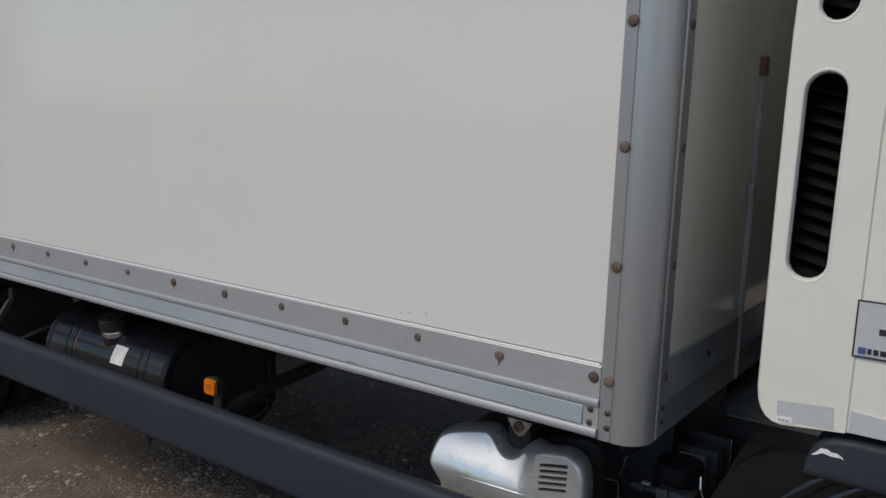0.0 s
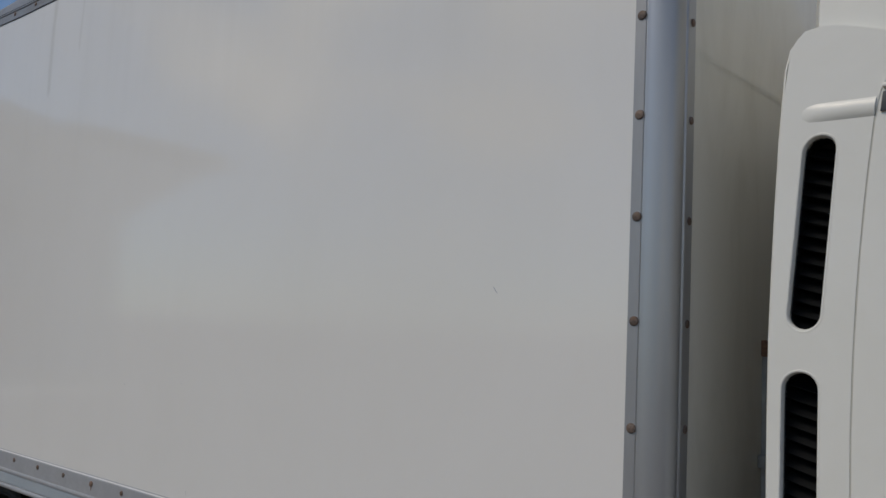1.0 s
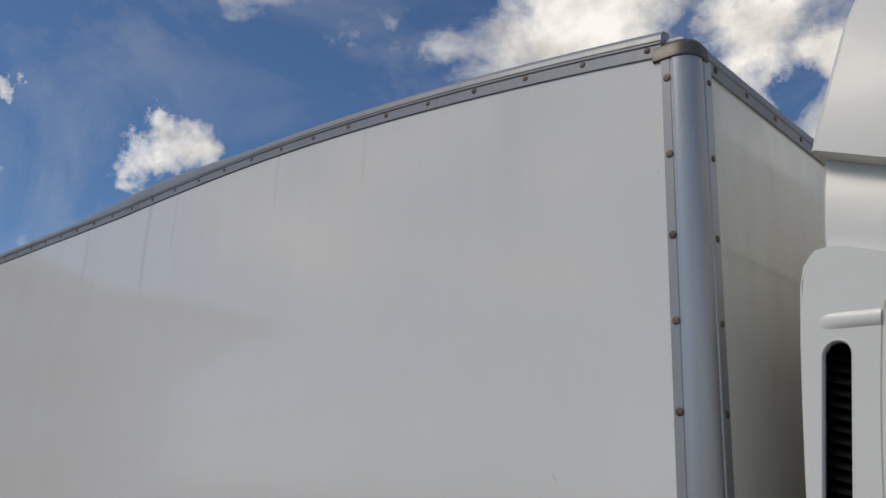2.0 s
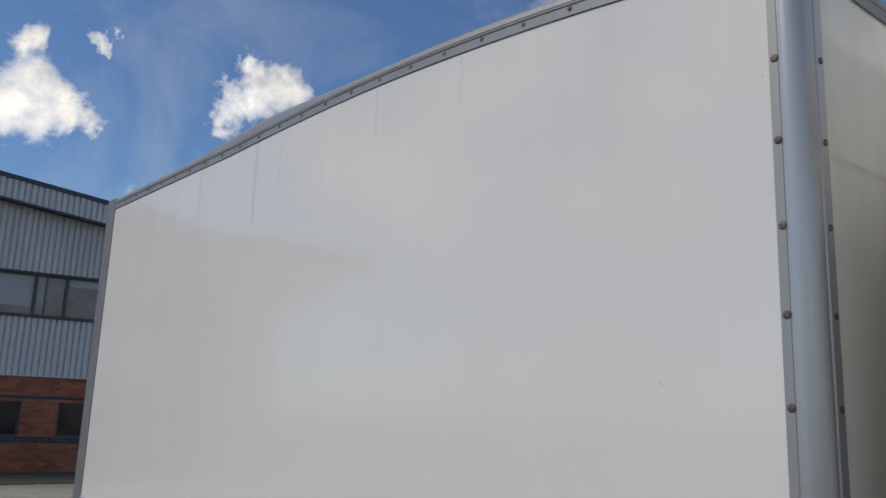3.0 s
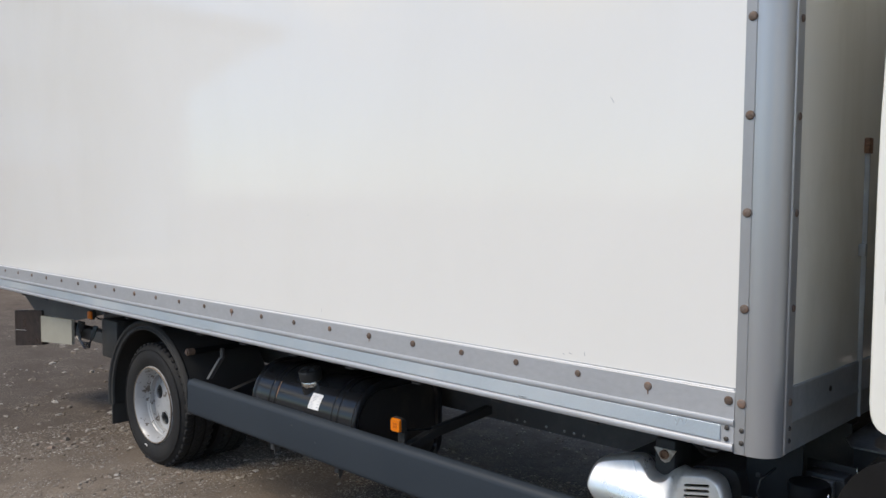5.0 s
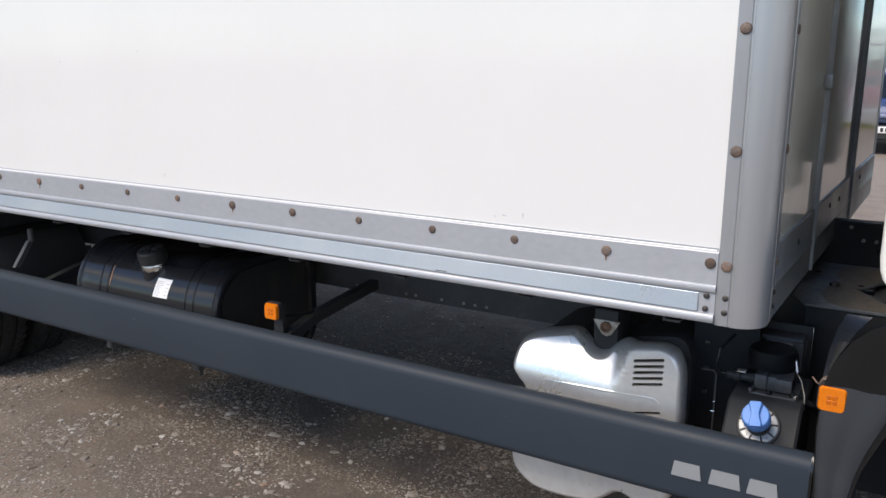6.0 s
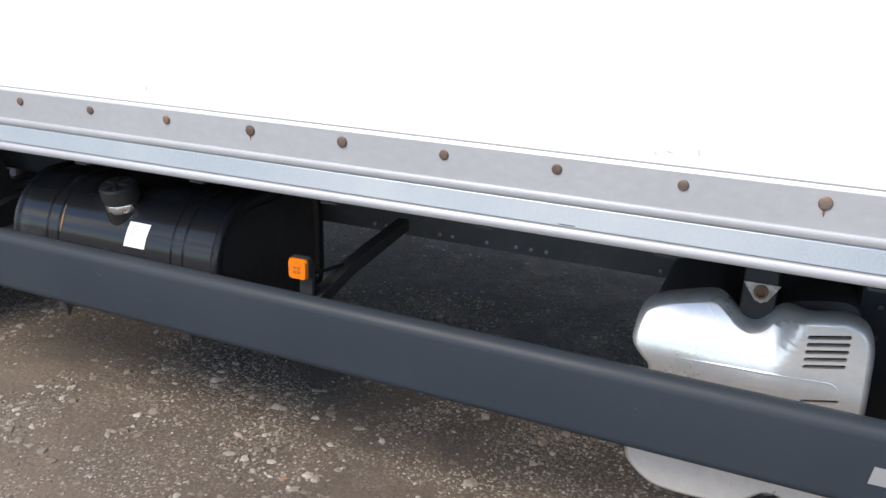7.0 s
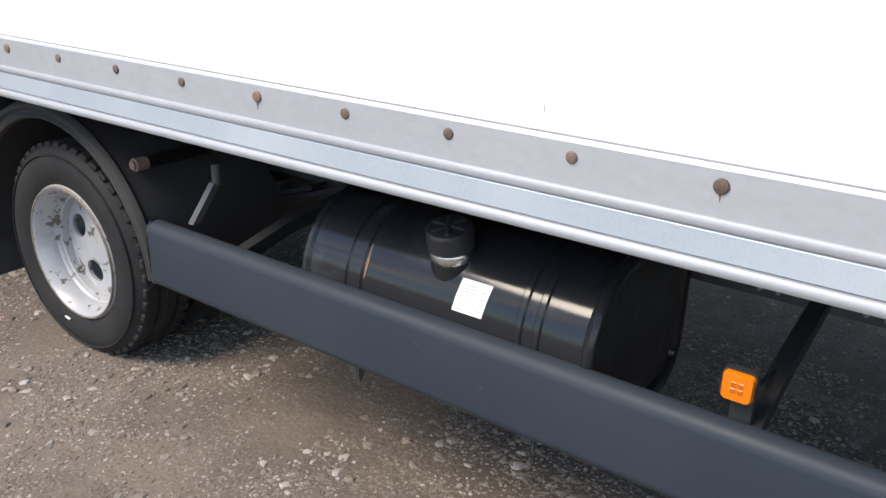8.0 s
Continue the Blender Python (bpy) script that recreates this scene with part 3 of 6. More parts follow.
# roof
bm = bmesh.new()
prism(bm, [(x, roof_line(x) + 0.045) for x in XS + [0.08]] + [(x, roof_line(x) + 0.005) for x in ([0.08] + XS[::-1])], "y", 0.03, WIDTH - 0.03)
part("roof", bm, PANEL, truck)
# floor and cross bearers
bm = bmesh.new()
box(bm, (-5.9, 0.09), (0.03, WIDTH - 0.03), (0.905, 0.96))
part("floor", bm, UNDERSIDE, truck, "dark underside of the load floor")
bearer = None
for i in range(14):
    x = -5.6 + i * 0.42
    if bearer is None:
        bm = bmesh.new()
        prism(bm, [(0, 0), (0.045, 0), (0.045, 0.006), (0.006, 0.006), (0.006, 0.062), (0.045, 0.062), (0.045, 0.068), (0, 0.068)], "y", 0.14, WIDTH - 0.14)
        bearer = part("cross_bearer", bm, CHASSIS, truck)
        bearer.location = (x, 0, 0.838)
    else:
        same_mesh(bearer, pose(x, 0, 0.838), truck)

def askew(bm):
    for v in bm.verts:
        v.co.x += 0.033 * (v.co.y - 0.15)
    return bm


# roof rails over both sides: one drawn section that follows the roof line
SECTION = [(-0.003, -0.029), (-0.003, 0.012), (-0.0075, 0.016), (-0.0075, 0.022), (-0.003, 0.026), (-0.002, 0.046), (0.006, 0.062), (0.022, 0.074), (0.06, 0.079), (0.06, 0.05), (0.004, 0.02), (0.003, -0.029)]
for flip in (False, True):
    bm = bmesh.new()
    loft(bm, [[(x, (WIDTH - y if flip else y), roof_line(x) + dz + (roof_crown(x) if dz > 0.045 else 0.0)) for y, dz in SECTION] for x in XS])
    rail = part("roof_rail", bm, ROOF_RAIL, truck, "grey riveted roof edge rail")
    if not flip:
        roof_rail = rail
bm = bmesh.new()
prism(bm, [(0.125 - y - 0.003, 3.215 + dz) for y, dz in SECTION], "y", 0.07, WIDTH - 0.07)
front_top = part("roof_rail", askew(bm), ROOF_RAIL, truck)
# dark strips painted as shadow at the rail's foot and under its bead
for low, high, out in ((-0.0325, -0.0295, -0.0015), (0.0265, 0.0295, -0.0045)):
    bm = bmesh.new()
    loft(bm, [[(x, y, roof_line(x) + dz) for y, dz in ((out, low), (out, high), (0.004, high), (0.004, low))] for x in XS])
    part("sealant_line", bm, FRAME, roof_rail, "dark strip painted as the shadow gap of the rail")

# bottom rails
bm = bmesh.new()
SILL = [(0.002, 1.0690), (-0.001, 1.0685), (-0.0045, 1.0645), (-0.0045, 0.989), (-0.0085, 0.988), (-0.0105, 0.984), (-0.0105, 0.977), (-0.0085, 0.972), (-0.0035, 0.969), (-0.0035, 0.921),
        (-0.012, 0.919), (-0.016, 0.913), (-0.016, 0.905), (-0.012, 0.899), (0.03, 0.896), (0.03, 0.908), (0.003, 0.92), (0.003, 1.070)]
prism(bm, SILL, "x", -5.77, 0.017)
sill = part("bottom_rail", bm, ALU, truck, "grey riveted bottom rail with a rolled lip")
bm = bmesh.new()
prism(bm, [(WIDTH - y, z) for y, z in SILL], "x", -5.77, 0.017)
part("bottom_rail", bm, ALU, truck)
bm = bmesh.new()
prism(bm, [(-0.0020, 0.9668), (-0.0052, 0.9668), (-0.0056, 0.9660), (-0.0086, 0.9245), (-0.0082, 0.9235), (-0.0020, 0.9235)], "x", -5.765, -0.022)
part("galvanised_band", bm, GALV, sill, "bright galvanised strip", 8)
bm = bmesh.new()
box(bm, (-0.737, -0.703), (-0.0092, -0.008), (0.9262, 0.9277), 0)
part("scrape", bm, BLACK_INK, sill)

# white bead stands in for the sky highlight on the rail's top edge
bm = bmesh.new()
tube(bm, [(-5.765, 0.0, 1.0692), (-3.0, 0.0, 1.0692), (0.012, 0.0, 1.0692)], 0.0034, 6)
part("sealant_bead", bm, WHITE_LABEL, sill, "white bead painted as the highlight on the rail's top edge")

# thin grey strip drawn in place of the dark groove above it
bm = bmesh.new()
box(bm, (-5.77, 0.016), (-0.0014, 0.003), (1.0738, 1.0762))
part("seal_line", bm, ALU, sill)

# front corner posts: flange, bead, round, bead, flange
arc = [(0.058 + 0.069 * math.sin(radians(a)), 0.065 - 0.069 * math.cos(radians(a))) for a in range(0, 91, 6)]
POST_SECTION = [(0.018, -0.003), (0.047, -0.003), (0.049, -0.0005), (0.052, -0.0005), (0.054, -0.0055)] + arc + \
               [(0.1255, 0.070), (0.1225, 0.073), (0.1225, 0.077), (0.1265, 0.080), (0.1275, 0.085), (0.125, 0.088), (0.125, 0.132), (0.113, 0.132), (0.113, 0.03), (0.018, 0.03)]
for flip in (False, True):
    bm = bmesh.new()
    prism(bm, [(x + (0.067 if flip else 0.0), WIDTH - y if flip else y) for x, y in POST_SECTION], "z", 0.893, 3.225)
    p = part("corner_post", bm, POST, truck, "rounded satin aluminium corner post")
    if not flip:
        post = p
        bm = bmesh.new()
        box(bm, (0.0185, 0.0468), (-0.0036, -0.0026), (0.8935, 3.212))
        part("rivet_flange", bm, FLANGE, post, "duller grey riveted flange")
# corner castings on the posts
for flip in (False, True):
    bm = bmesh.new()
    rings = []
    for dz, grow in ((0.0, 0.0), (0.004, 0.004), (0.045, 0.003), (0.062, -0.008), (0.072, -0.03), (0.074, -0.05)):
        c = 0.058
        ring = [(-0.01 + 0, -0.004 - grow), (c, -0.005 - grow)]
        ring += [(c + (0.071 + grow) * math.sin(radians(a)), 0.066 - (0.071 + grow) * math.cos(radians(a))) for a in range(10, 91, 10)]
        ring += [(0.129 + grow, 0.10), (0.06, 0.10), (-0.01, 0.04)]
        rings.append([(x + (0.067 if flip else 0.0), WIDTH - y if flip else y, 3.212 + dz) for x, y in ring])
    loft(bm, rings)
    part("corner_casting", bm, CASTING, truck, "tarnished brown corner casting")

# rear frame
for flip in (False, True):
    bm = bmesh.new()
    sec = [(-5.955, 0.012), (-5.95, -0.002), (-5.94, -0.006), (-5.79, -0.006), (-5.785, -0.003), (-5.77, -0.003), (-5.77, 0.03), (-5.90, 0.06), (-5.955, 0.06)]
    prism(bm, [(x, WIDTH - y if flip else y) for x, y in sec], "z", 0.90, 3.495)
    part("rear_post", bm, REAR_POST, truck, "grey rear frame post")
bm = bmesh.new()
box(bm, (-5.95, -5.80), (0.06, WIDTH - 0.06), (3.38, 3.494), 0.004)
part("rear_header", bm, ALU, truck)
bm = bmesh.new()
box(bm, (-5.94, -5.90), (0.06, WIDTH - 0.06), (0.90, 3.38))
part("rear_shutter", bm, PANEL, truck)

# front wall, a little out of square with the sides
bm = bmesh.new()
box(bm, (0.08, 0.117), (0.12, WIDTH - 0.12), (1.05, 3.20))
front = part("front_wall", askew(bm), FRONT_PANEL, truck, "glossy cream front wall")
bm = bmesh.new()
prism(bm, [(0.10, 0.889), (0.124, 0.891), (0.124, 0.968), (0.1265, 0.972), (0.1265, 0.980), (0.124, 0.984), (0.124, 1.072), (0.121, 1.076), (0.10, 1.076)], "y", 0.133, WIDTH - 0.133)
skirt = part("front_skirt", askew(bm), SKIRT, truck, "weathered dark skirt strip")
for y0, top in ((0.660, 1.775), (1.50, 3.18)):
    bm = bmesh.new()
    prism(bm, [(0.118, y0 + 0.006), (0.1265, y0 + 0.008), (0.132, y0 + 0.011), (0.132, y0 + 0.015), (0.1265, y0 + 0.018), (0.1265, y0 + 0.024), (0.118, y0 + 0.025)], "z", 0.892, top)
    part("vertical_strip", askew(bm), SKIRT, front)
bm = bmesh.new()
box(bm, (0.1172, 0.134), (0.655, 0.692), (1.75, 1.80), 0.003)
part("latch_block", askew(bm), RUST, front)
bm = bmesh.new()
box(bm, (0.1174, 0.14), (0.635, 0.657), (1.42, 1.46), 0.004)
part("catch", askew(bm), SKIRT, front)
for y, z in ((0.42, 1.025), (0.98, 1.04), (1.20, 1.03), (1.80, 1.035)):
    bm = bmesh.new()
    lathe(bm, [(0.009, 0), (0.009, 0.002), (0.005, 0.004)], 12, Matrix.Translation((0.124, y, z)) @ FORE)
    part("bolt", askew(bm), SCREW, skirt)

# rivets
big, small = None, None


def rivet(parent, x, y, z, large, face):
    """One rivet head on a side (OUT) or front (FORE) face."""
    global big, small
    m = Matrix.Translation((x, y, z)) @ face @ Matrix.Rotation(x * 7 + z * 3, 4, "Z")
    src = big if large else small
    if src is None:
        src = part("rivet", dome(0.0128 if large else 0.0110, 0.006 if large else 0.005), RIVET, parent)
        src.matrix_basis = m
        if large:
            big = src
        else:
            small = src
    else:
        same_mesh(src, m, parent)


for i in range(24):
    rivet(sill, -0.25 * i, -0.0045, 1.040, i in (0, 1, 5, 6, 10, 14), OUT)
for i in range(9):
    rivet(post, 0.0365, -0.003, 1.036 + 0.2637 * i, True, OUT)
    rivet(post, 0.125, 0.112, 1.036 + 0.2637 * i, False, FORE)
for i in range(24):
    x = -0.03 - 0.2505 * i
    rivet(roof_rail, x, -0.003, roof_line(x), False, OUT)
for i in range(8):
    rivet(front_top, 0.125 + 0.033 * (0.015 + 0.235 * i), 0.165 + 0.235 * i, 3.215, False, FORE)
# screws at the ends of the rail and the foot of the post
screw = None
for parent, x, y, z, face in ((sill, -0.003, -0.0046, 0.962, OUT), (sill, -0.004, -0.0046, 0.930, OUT), (post, 0.039, -0.003, 0.961, OUT), (post, 0.039, -0.003, 0.926, OUT),
                              (post, 0.125, 0.112, 0.961, FORE), (post, 0.125, 0.112, 0.926, FORE), (sill, -5.755, -0.0046, 0.962, OUT), (sill, -5.755, -0.0046, 0.930, OUT)):
    m = Matrix.Translation((x, y, z)) @ face
    if screw is None:
        bm = bmesh.new()
        lathe(bm, [(0.0072, 0), (0.0072, 0.002), (0.0052, 0.004), (0.0035, 0.0045)], 12)
        lathe(bm, [(0.004, 0.0048), (0.0025, 0.0052)], 6)
        screw = part("screw", bm, SCREW, parent)
        screw.matrix_basis = m
    else:
        same_mesh(screw, m, parent)
# rust runs under the worst rivets
for i, width, length in ((1, 0.006, 0.017), (6, 0.004, 0.016), (10, 0.006, 0.019)):
    bm = bmesh.new()
    x = -0.25 * i
    prism(bm, [(x - width / 2, 1.034), (x + width / 2, 1.034), (x + width * 0.3, 1.02), (x + width * 0.15, 1.03 - length), (x - width * 0.2, 1.03 - length * 0.8), (x - width * 0.45, 1.022)], "y", -0.0052, -0.0044)
    part("rust_run", bm, RUST, sill)

bm = bmesh.new()
box(bm, (0.0382, 0.0398), (-0.0034, -0.0026), (0.930, 0.958))
part("rust_run", bm, RUST, post)

# ---- chassis ----
for y0, s in ((WIDTH - 0.765, -1), (0.765, 1)):
    bm = bmesh.new()
    for x0, x1, top in ((-5.6, 0.10, 0.838), (0.10, 1.9, 0.798)):
        prism(bm, [(y0, 0.556), (y0 + s * 0.07, 0.556), (y0 + s * 0.07, 0.564), (y0 + s * 0.008, 0.564), (y0 + s * 0.008, top - 0.006), (y0 + s * 0.07, top - 0.006), (y0 + s * 0.07, top), (y0, top)], "x", x0, x1)
    frame_rails = part("chassis_rail", bm, CHASSIS, truck, "dusty black chassis rail")
bm = bmesh.new()
box(bm, (-5.5, -0.1), (WIDTH - 0.825, WIDTH - 0.765), (0.8385, 0.915), 0.004)
part("subframe", bm, CHASSIS, truck)
for x in (-4.9, -4.2, -2.9, -1.9, -0.7, 0.35):
    bm = bmesh.new()
    box(bm, (x - 0.04, x + 0.04), (0.775, WIDTH - 0.775), (0.62, 0.78), 0.008)
    part("cross_member", bm, CHASSIS, truck)
bolt = None
for x in (-1.58, -1.536, -1.338, -1.293, -1.173, -1.074, -1.024, -0.974, -0.62):
    m = Matrix.Translation((x, 0.765, 0.576)) @ OUT
    if bolt is None:
        bm = bmesh.new()
        lathe(bm, [(0.0062, 0), (0.0062, 0.004), (0.004, 0.005)], 6)
        bolt = part("bolt", bm, BOLT, frame_rails)
        bolt.matrix_basis = m
    else:
        same_mesh(bolt, m, frame_rails)
NOTCHED = [(0.145, 0.612), (0.42, 0.612), (0.268, 0.850), (0.43, 1.19), (0.10, 1.19), (0.10, 0.70)]
bm = bmesh.new()
prism(bm, NOTCHED, "z", 0.799, 0.805)
cover = part("cover_plate", bm, BARE_PLATE, truck, "dusty notched steel plate between cab and box")
bm = bmesh.new()
prism(bm, [(0.20, 0.66), (0.25, 0.625), (0.405, 0.622), (0.262, 0.848), (0.418, 1.17), (0.24, 1.18), (0.205, 1.12), (0.19, 1.03), (0.215, 0.95), (0.185, 0.86), (0.175, 0.75)], "z", 0.8045, 0.8062)
part("dust_cake", bm, DUST_PLATE, cover, "brown road dust")
bm = bmesh.new()
lathe(bm, [(0.016, 0.805), (0.016, 0.812), (0.010, 0.818)], 6, Matrix.Translation((0.201, 0.863, 0)))
part("plate_bolt", bm, SCREW, cover)
for x, y in ((0.134, 1.03), (0.272, 0.90)):
    bm = bmesh.new()
    # dark disc laid on the plate, painted as a hole's shade
    lathe(bm, [(0.010, 0.8063), (0.008, 0.8075)], 14, Matrix.Translation((x, y, 0)))
    part("plate_hole", bm, DARK, cover)
# black bracket, widened into sheets that stand in for the dark gap
bm = bmesh.new()
box(bm, (0.15, 0.75), (0.616, 0.624), (0.26, 0.797), 0.002)
box(bm, (0.44, 0.75), (0.626, 1.19), (0.70, 0.79), 0.004)
part("frame_bracket", bm, TANK_PLASTIC, truck, "black bracket with sheets filling the dark gap behind the wheel arch")
bm = bmesh.new()
prism(bm, [(1.196, 0.79), (1.26, 0.79), (1.26, 0.950), (1.254, 0.955), (1.202, 0.955), (1.196, 0.949)], "x", 0.10, 0.80)
cross = part("gap_beam", bm, TANK_PLASTIC, truck, "black cross beam behind the cab")
for x, z in ((0.208, 0.936), (0.250, 0.893), (0.290, 0.892)):
    bm = bmesh.new()
    lathe(bm, [(0.007, 0), (0.007, 0.004), (0.004, 0.006)], 8, Matrix.Translation((x, 1.196, z)) @ OUT)
    part("bolt", bm, BOLT, cross)
bm = bmesh.new()
tube(bm, [(0.300, 1.15, 0.865), (0.345, 1.14, 0.895), (0.395, 1.14, 0.925), (0.43, 1.15, 0.965)], 0.010, 10)
tube(bm, [(0.345, 1.13, 0.850), (0.385, 1.12, 0.875), (0.425, 1.12, 0.90), (0.45, 1.13, 0.95)], 0.013, 10)
part("air_hose", bm, BLACK_PAINT, truck)
bm = bmesh.new()
tube(bm, [(-3.4, 1.25, 0.42), (-2.0, 1.25, 0.54), (0.3, 1.25, 0.66)], 0.05, 12)
part("drive_shaft", bm, PLASTIC, truck)


# ---- wheels ----
def tyre_mesh(r, w):
    """Tyre with rounded walls and blocks at the shoulders. Axis z, outer wall at z 0, inner at -w."""
    bm = bmesh.new()
    rim_r = r * 0.62
    prof = [(rim_r, -0.012), (rim_r + 0.012, -0.002), (r * 0.74, 0.006), (r * 0.80, 0.009), (r * 0.87, 0.004), (r * 0.93, -0.008), (r * 0.972, -0.024), (r * 0.99, -0.034)]
    prof += [(r * 0.99, -w * 0.30), (r * 0.965, -w * 0.31), (r * 0.965, -w * 0.35), (r * 0.99, -w * 0.36), (r * 0.995, -w * 0.64), (r * 0.965, -w * 0.65), (r * 0.965, -w * 0.69), (r * 0.99, -w * 0.70)]
    prof += [(r * 0.99, -w + 0.034), (r * 0.94, -w + 0.01), (r * 0.85, -w), (rim_r, -w + 0.012)]
    lathe(bm, prof, 72, close=True)
    for i in range(46):
        a = 2 * math.pi * i / 46
        for z0, z1, off in ((-0.062, -0.016, 0), (-w + 0.016, -w + 0.062, 0.5), (-w * 0.56, -w * 0.44, 0.3)):
            m = Matrix.Rotation(a + off * 0.1366, 4, "Z")
            sub = bmesh.new()
            box(sub, (r * 0.945, r * 1.002), (-0.0155, 0.0155), (z0, z1), 0.004, 1)
            merge(bm, sub, m)
    for z, rr in ((0.0035, 0.885),):
        lathe(bm, [(r * rr, z - 0.004), (r * rr + 0.002, z + 0.0025), (r * rr + 0.005, z + 0.0025), (r * rr + 0.007, z - 0.004)], 72, close=True)
    return bm


def rim_mesh(r, deep):
    """Steel wheel with a deep dish and four hand holes."""
    bm = bmesh.new()
    lip = r * 0.607
    lathe(bm, [(lip + 0.012, -0.020), (lip + 0.006, -0.004), (lip - 0.004, 0.001), (lip - 0.012, -0.006), (lip - 0.018, -0.022), (lip - 0.026, -0.034), (lip - 0.030, -0.064), (lip - 0.036, -0.070),
               (lip - 0.038, -0.078), (lip - 0.046, -0.080), (lip - 0.048, -deep), (lip - 0.046, -deep - 0.09), (lip - 0.02, -deep - 0.095), (lip - 0.01, -0.03)], 56, close=True)
    outer = [((lip - 0.046) * math.cos(2 * math.pi * i / 56), (lip - 0.046) * math.sin(2 * math.pi * i / 56)) for i in range(56)]
    holes = []
    for k in range(4):
        a = 2 * math.pi * k / 4 + radians(-157)
        c = (0.117 * math.cos(a), 0.117 * math.sin(a))
        ring = [(0.037 * math.cos(2 * math.pi * i / 16), 0.045 * math.sin(2 * math.pi * i / 16)) for i in range(16)]
        holes.append([(c[0] + u * math.cos(a) - v * math.sin(a), c[1] + u * math.sin(a) + v * math.cos(a)) for u, v in ring])
    sub = bmesh.new()
    plate(sub, outer, holes, -deep, -deep - 0.012)
    merge(bm, sub, Matrix.Rotation(radians(90), 4, "X"))
    lathe(bm, [(0.070, -deep), (0.066, -deep + 0.006), (0.05, -deep + 0.008)], 32)
    return bm


WR = 0.370
AX_MARK = -0.068
tyre_data, rim_data = None, None


def wheel(x, y, z, flip, turn, deep=0.115, inner=False):
    """One wheel under the truck; y is its outer wall."""
    global tyre_data, rim_data
    m = Matrix.Translation((x, y, z)) @ (Matrix.Rotation(radians(180), 4, "Z") if flip else Matrix()) @ OUT @ Matrix.Rotation(radians(turn), 4, "Z")
    if tyre_data is None:
        tyre_data = part("tyre", tyre_mesh(WR, 0.215), TYRE).data
        bpy.data.objects.remove(bpy.data.objects["tyre"])
        rim_data = part("rim", rim_mesh(WR, 0.105), RIM).data
        bpy.data.objects.remove(bpy.data.objects["rim"])
    t = new("wheel", tyre_data)
    t.parent, t.matrix_basis = truck, m
    t["label"] = "worn black tyre on a chipped white steel wheel"
    if not inner:
        r = new("rim", rim_data)
        r.parent = t
        r["label"] = "white steel rim with rusty chips"
        bm = bmesh.new()
        lathe(bm, [(0.2195, -0.003), (0.2225, 0.0035), (0.2265, 0.0035), (0.2295, -0.004)], 56, close=True)
        part("rim_edge", bm, RUST_PALE, t, "rusty wheel edge")
        if y < 0.16 and x < -3:
            bm = bmesh.new()
            box(bm, (-0.013, 0.013), (-0.003, 0.003), (0.004, 0.0105), 0.001, 1, Matrix.Translation((AX_MARK, -0.253, 0)) @ Matrix.Rotation(radians(-14), 4, "Z"))
            part("white_mark", bm, WHITE_LABEL, t)
    return t


AX, AZ = -3.602, 0.349
for side_y, flip in ((0.145, False), (WIDTH - 0.145, True)):
    s = -1 if flip else 1
    wheel(AX, side_y, AZ, flip, 0)
    wheel(AX, side_y + s * 0.27, AZ, flip, 40, inner=True)
    wheel(0.98, side_y + s * 0.03, AZ, flip, 3)
bm = bmesh.new()
tube(bm, [(AX, 0.55, AZ), (AX, 0.8, AZ), (AX, 1.7, AZ), (AX, 1.95, AZ)], 0.075, 14)
lathe(bm, [(0.06, -0.19), (0.17, -0.1), (0.19, 0.0), (0.17, 0.1), (0.06, 0.19)], 20, Matrix.Translation((AX, 1.25, AZ)) @ OUT)
part("rear_axle", bm, CHASSIS, truck)
for y in (0.70, WIDTH - 0.70):
    bm = bmesh.new()
    for k in range(3):
        loft(bm, [[(AX + dx, yy, 0.44 + k * 0.02 + 0.16 * (dx / 0.75) ** 2 + zz) for yy, zz in ((y - 0.035, 0), (y + 0.035, 0), (y + 0.035, 0.016), (y - 0.035, 0.016))]
                  for dx in [(-0.75 + k * 0.15) + (1.5 - k * 0.3) * i / 12 for i in range(13)]])
    part("leaf_spring", bm, PLASTIC, truck)

# mudguards over the rear wheels
for flip in (False, True):
    def gy(y):
        return WIDTH - y if flip else y
    bm = bmesh.new()
    rings = []
    for a in range(5, 190, 8):
        c, s = math.cos(radians(a)), math.sin(radians(a))
        ring = []
        for rr, y in ((0.452, 0.128), (0.456, 0.116), (0.464, 0.113), (0.472, 0.120), (0.480, 0.118), (0.488, 0.108), (0.498, 0.106), (0.506, 0.113), (0.510, 0.126), (0.500, 0.14), (0.500, 0.64), (0.490, 0.645), (0.490, 0.13)):
            ring.append((AX + 0.0 + rr * c, gy(y), AZ + rr * s))
        rings.append(ring)
    loft(bm, rings)
    guard = part("mudguard", bm, MUDGUARD, truck, "black plastic mudguard over the rear wheel")
    bm = bmesh.new()
    box(bm, (AX - 0.505, AX - 0.491), (gy(0.13), gy(0.62)) if not flip else (gy(0.62), gy(0.13)), (0.14, 0.42), 0.004)
    part("mud_flap", bm, MUDGUARD, guard)
bm = bmesh.new()
tube(bm, [(-3.225, 0.165, 0.717), (-3.225, 0.205, 0.717)], 0.020, 16)
lathe(bm, [(0.013, 0), (0.013, 0.008)], 10, Matrix.Translation((-3.225, 0.165, 0.717)) @ OUT)
part("mounting_stub", bm, STUB, truck, "rusty mounting tube end")
bm = bmesh.new()
tube(bm, [(-3.225, 0.205, 0.717), (-3.225, 0.68, 0.717)], 0.018, 10)
part("mudguard_bar", bm, LOUVRE, truck)

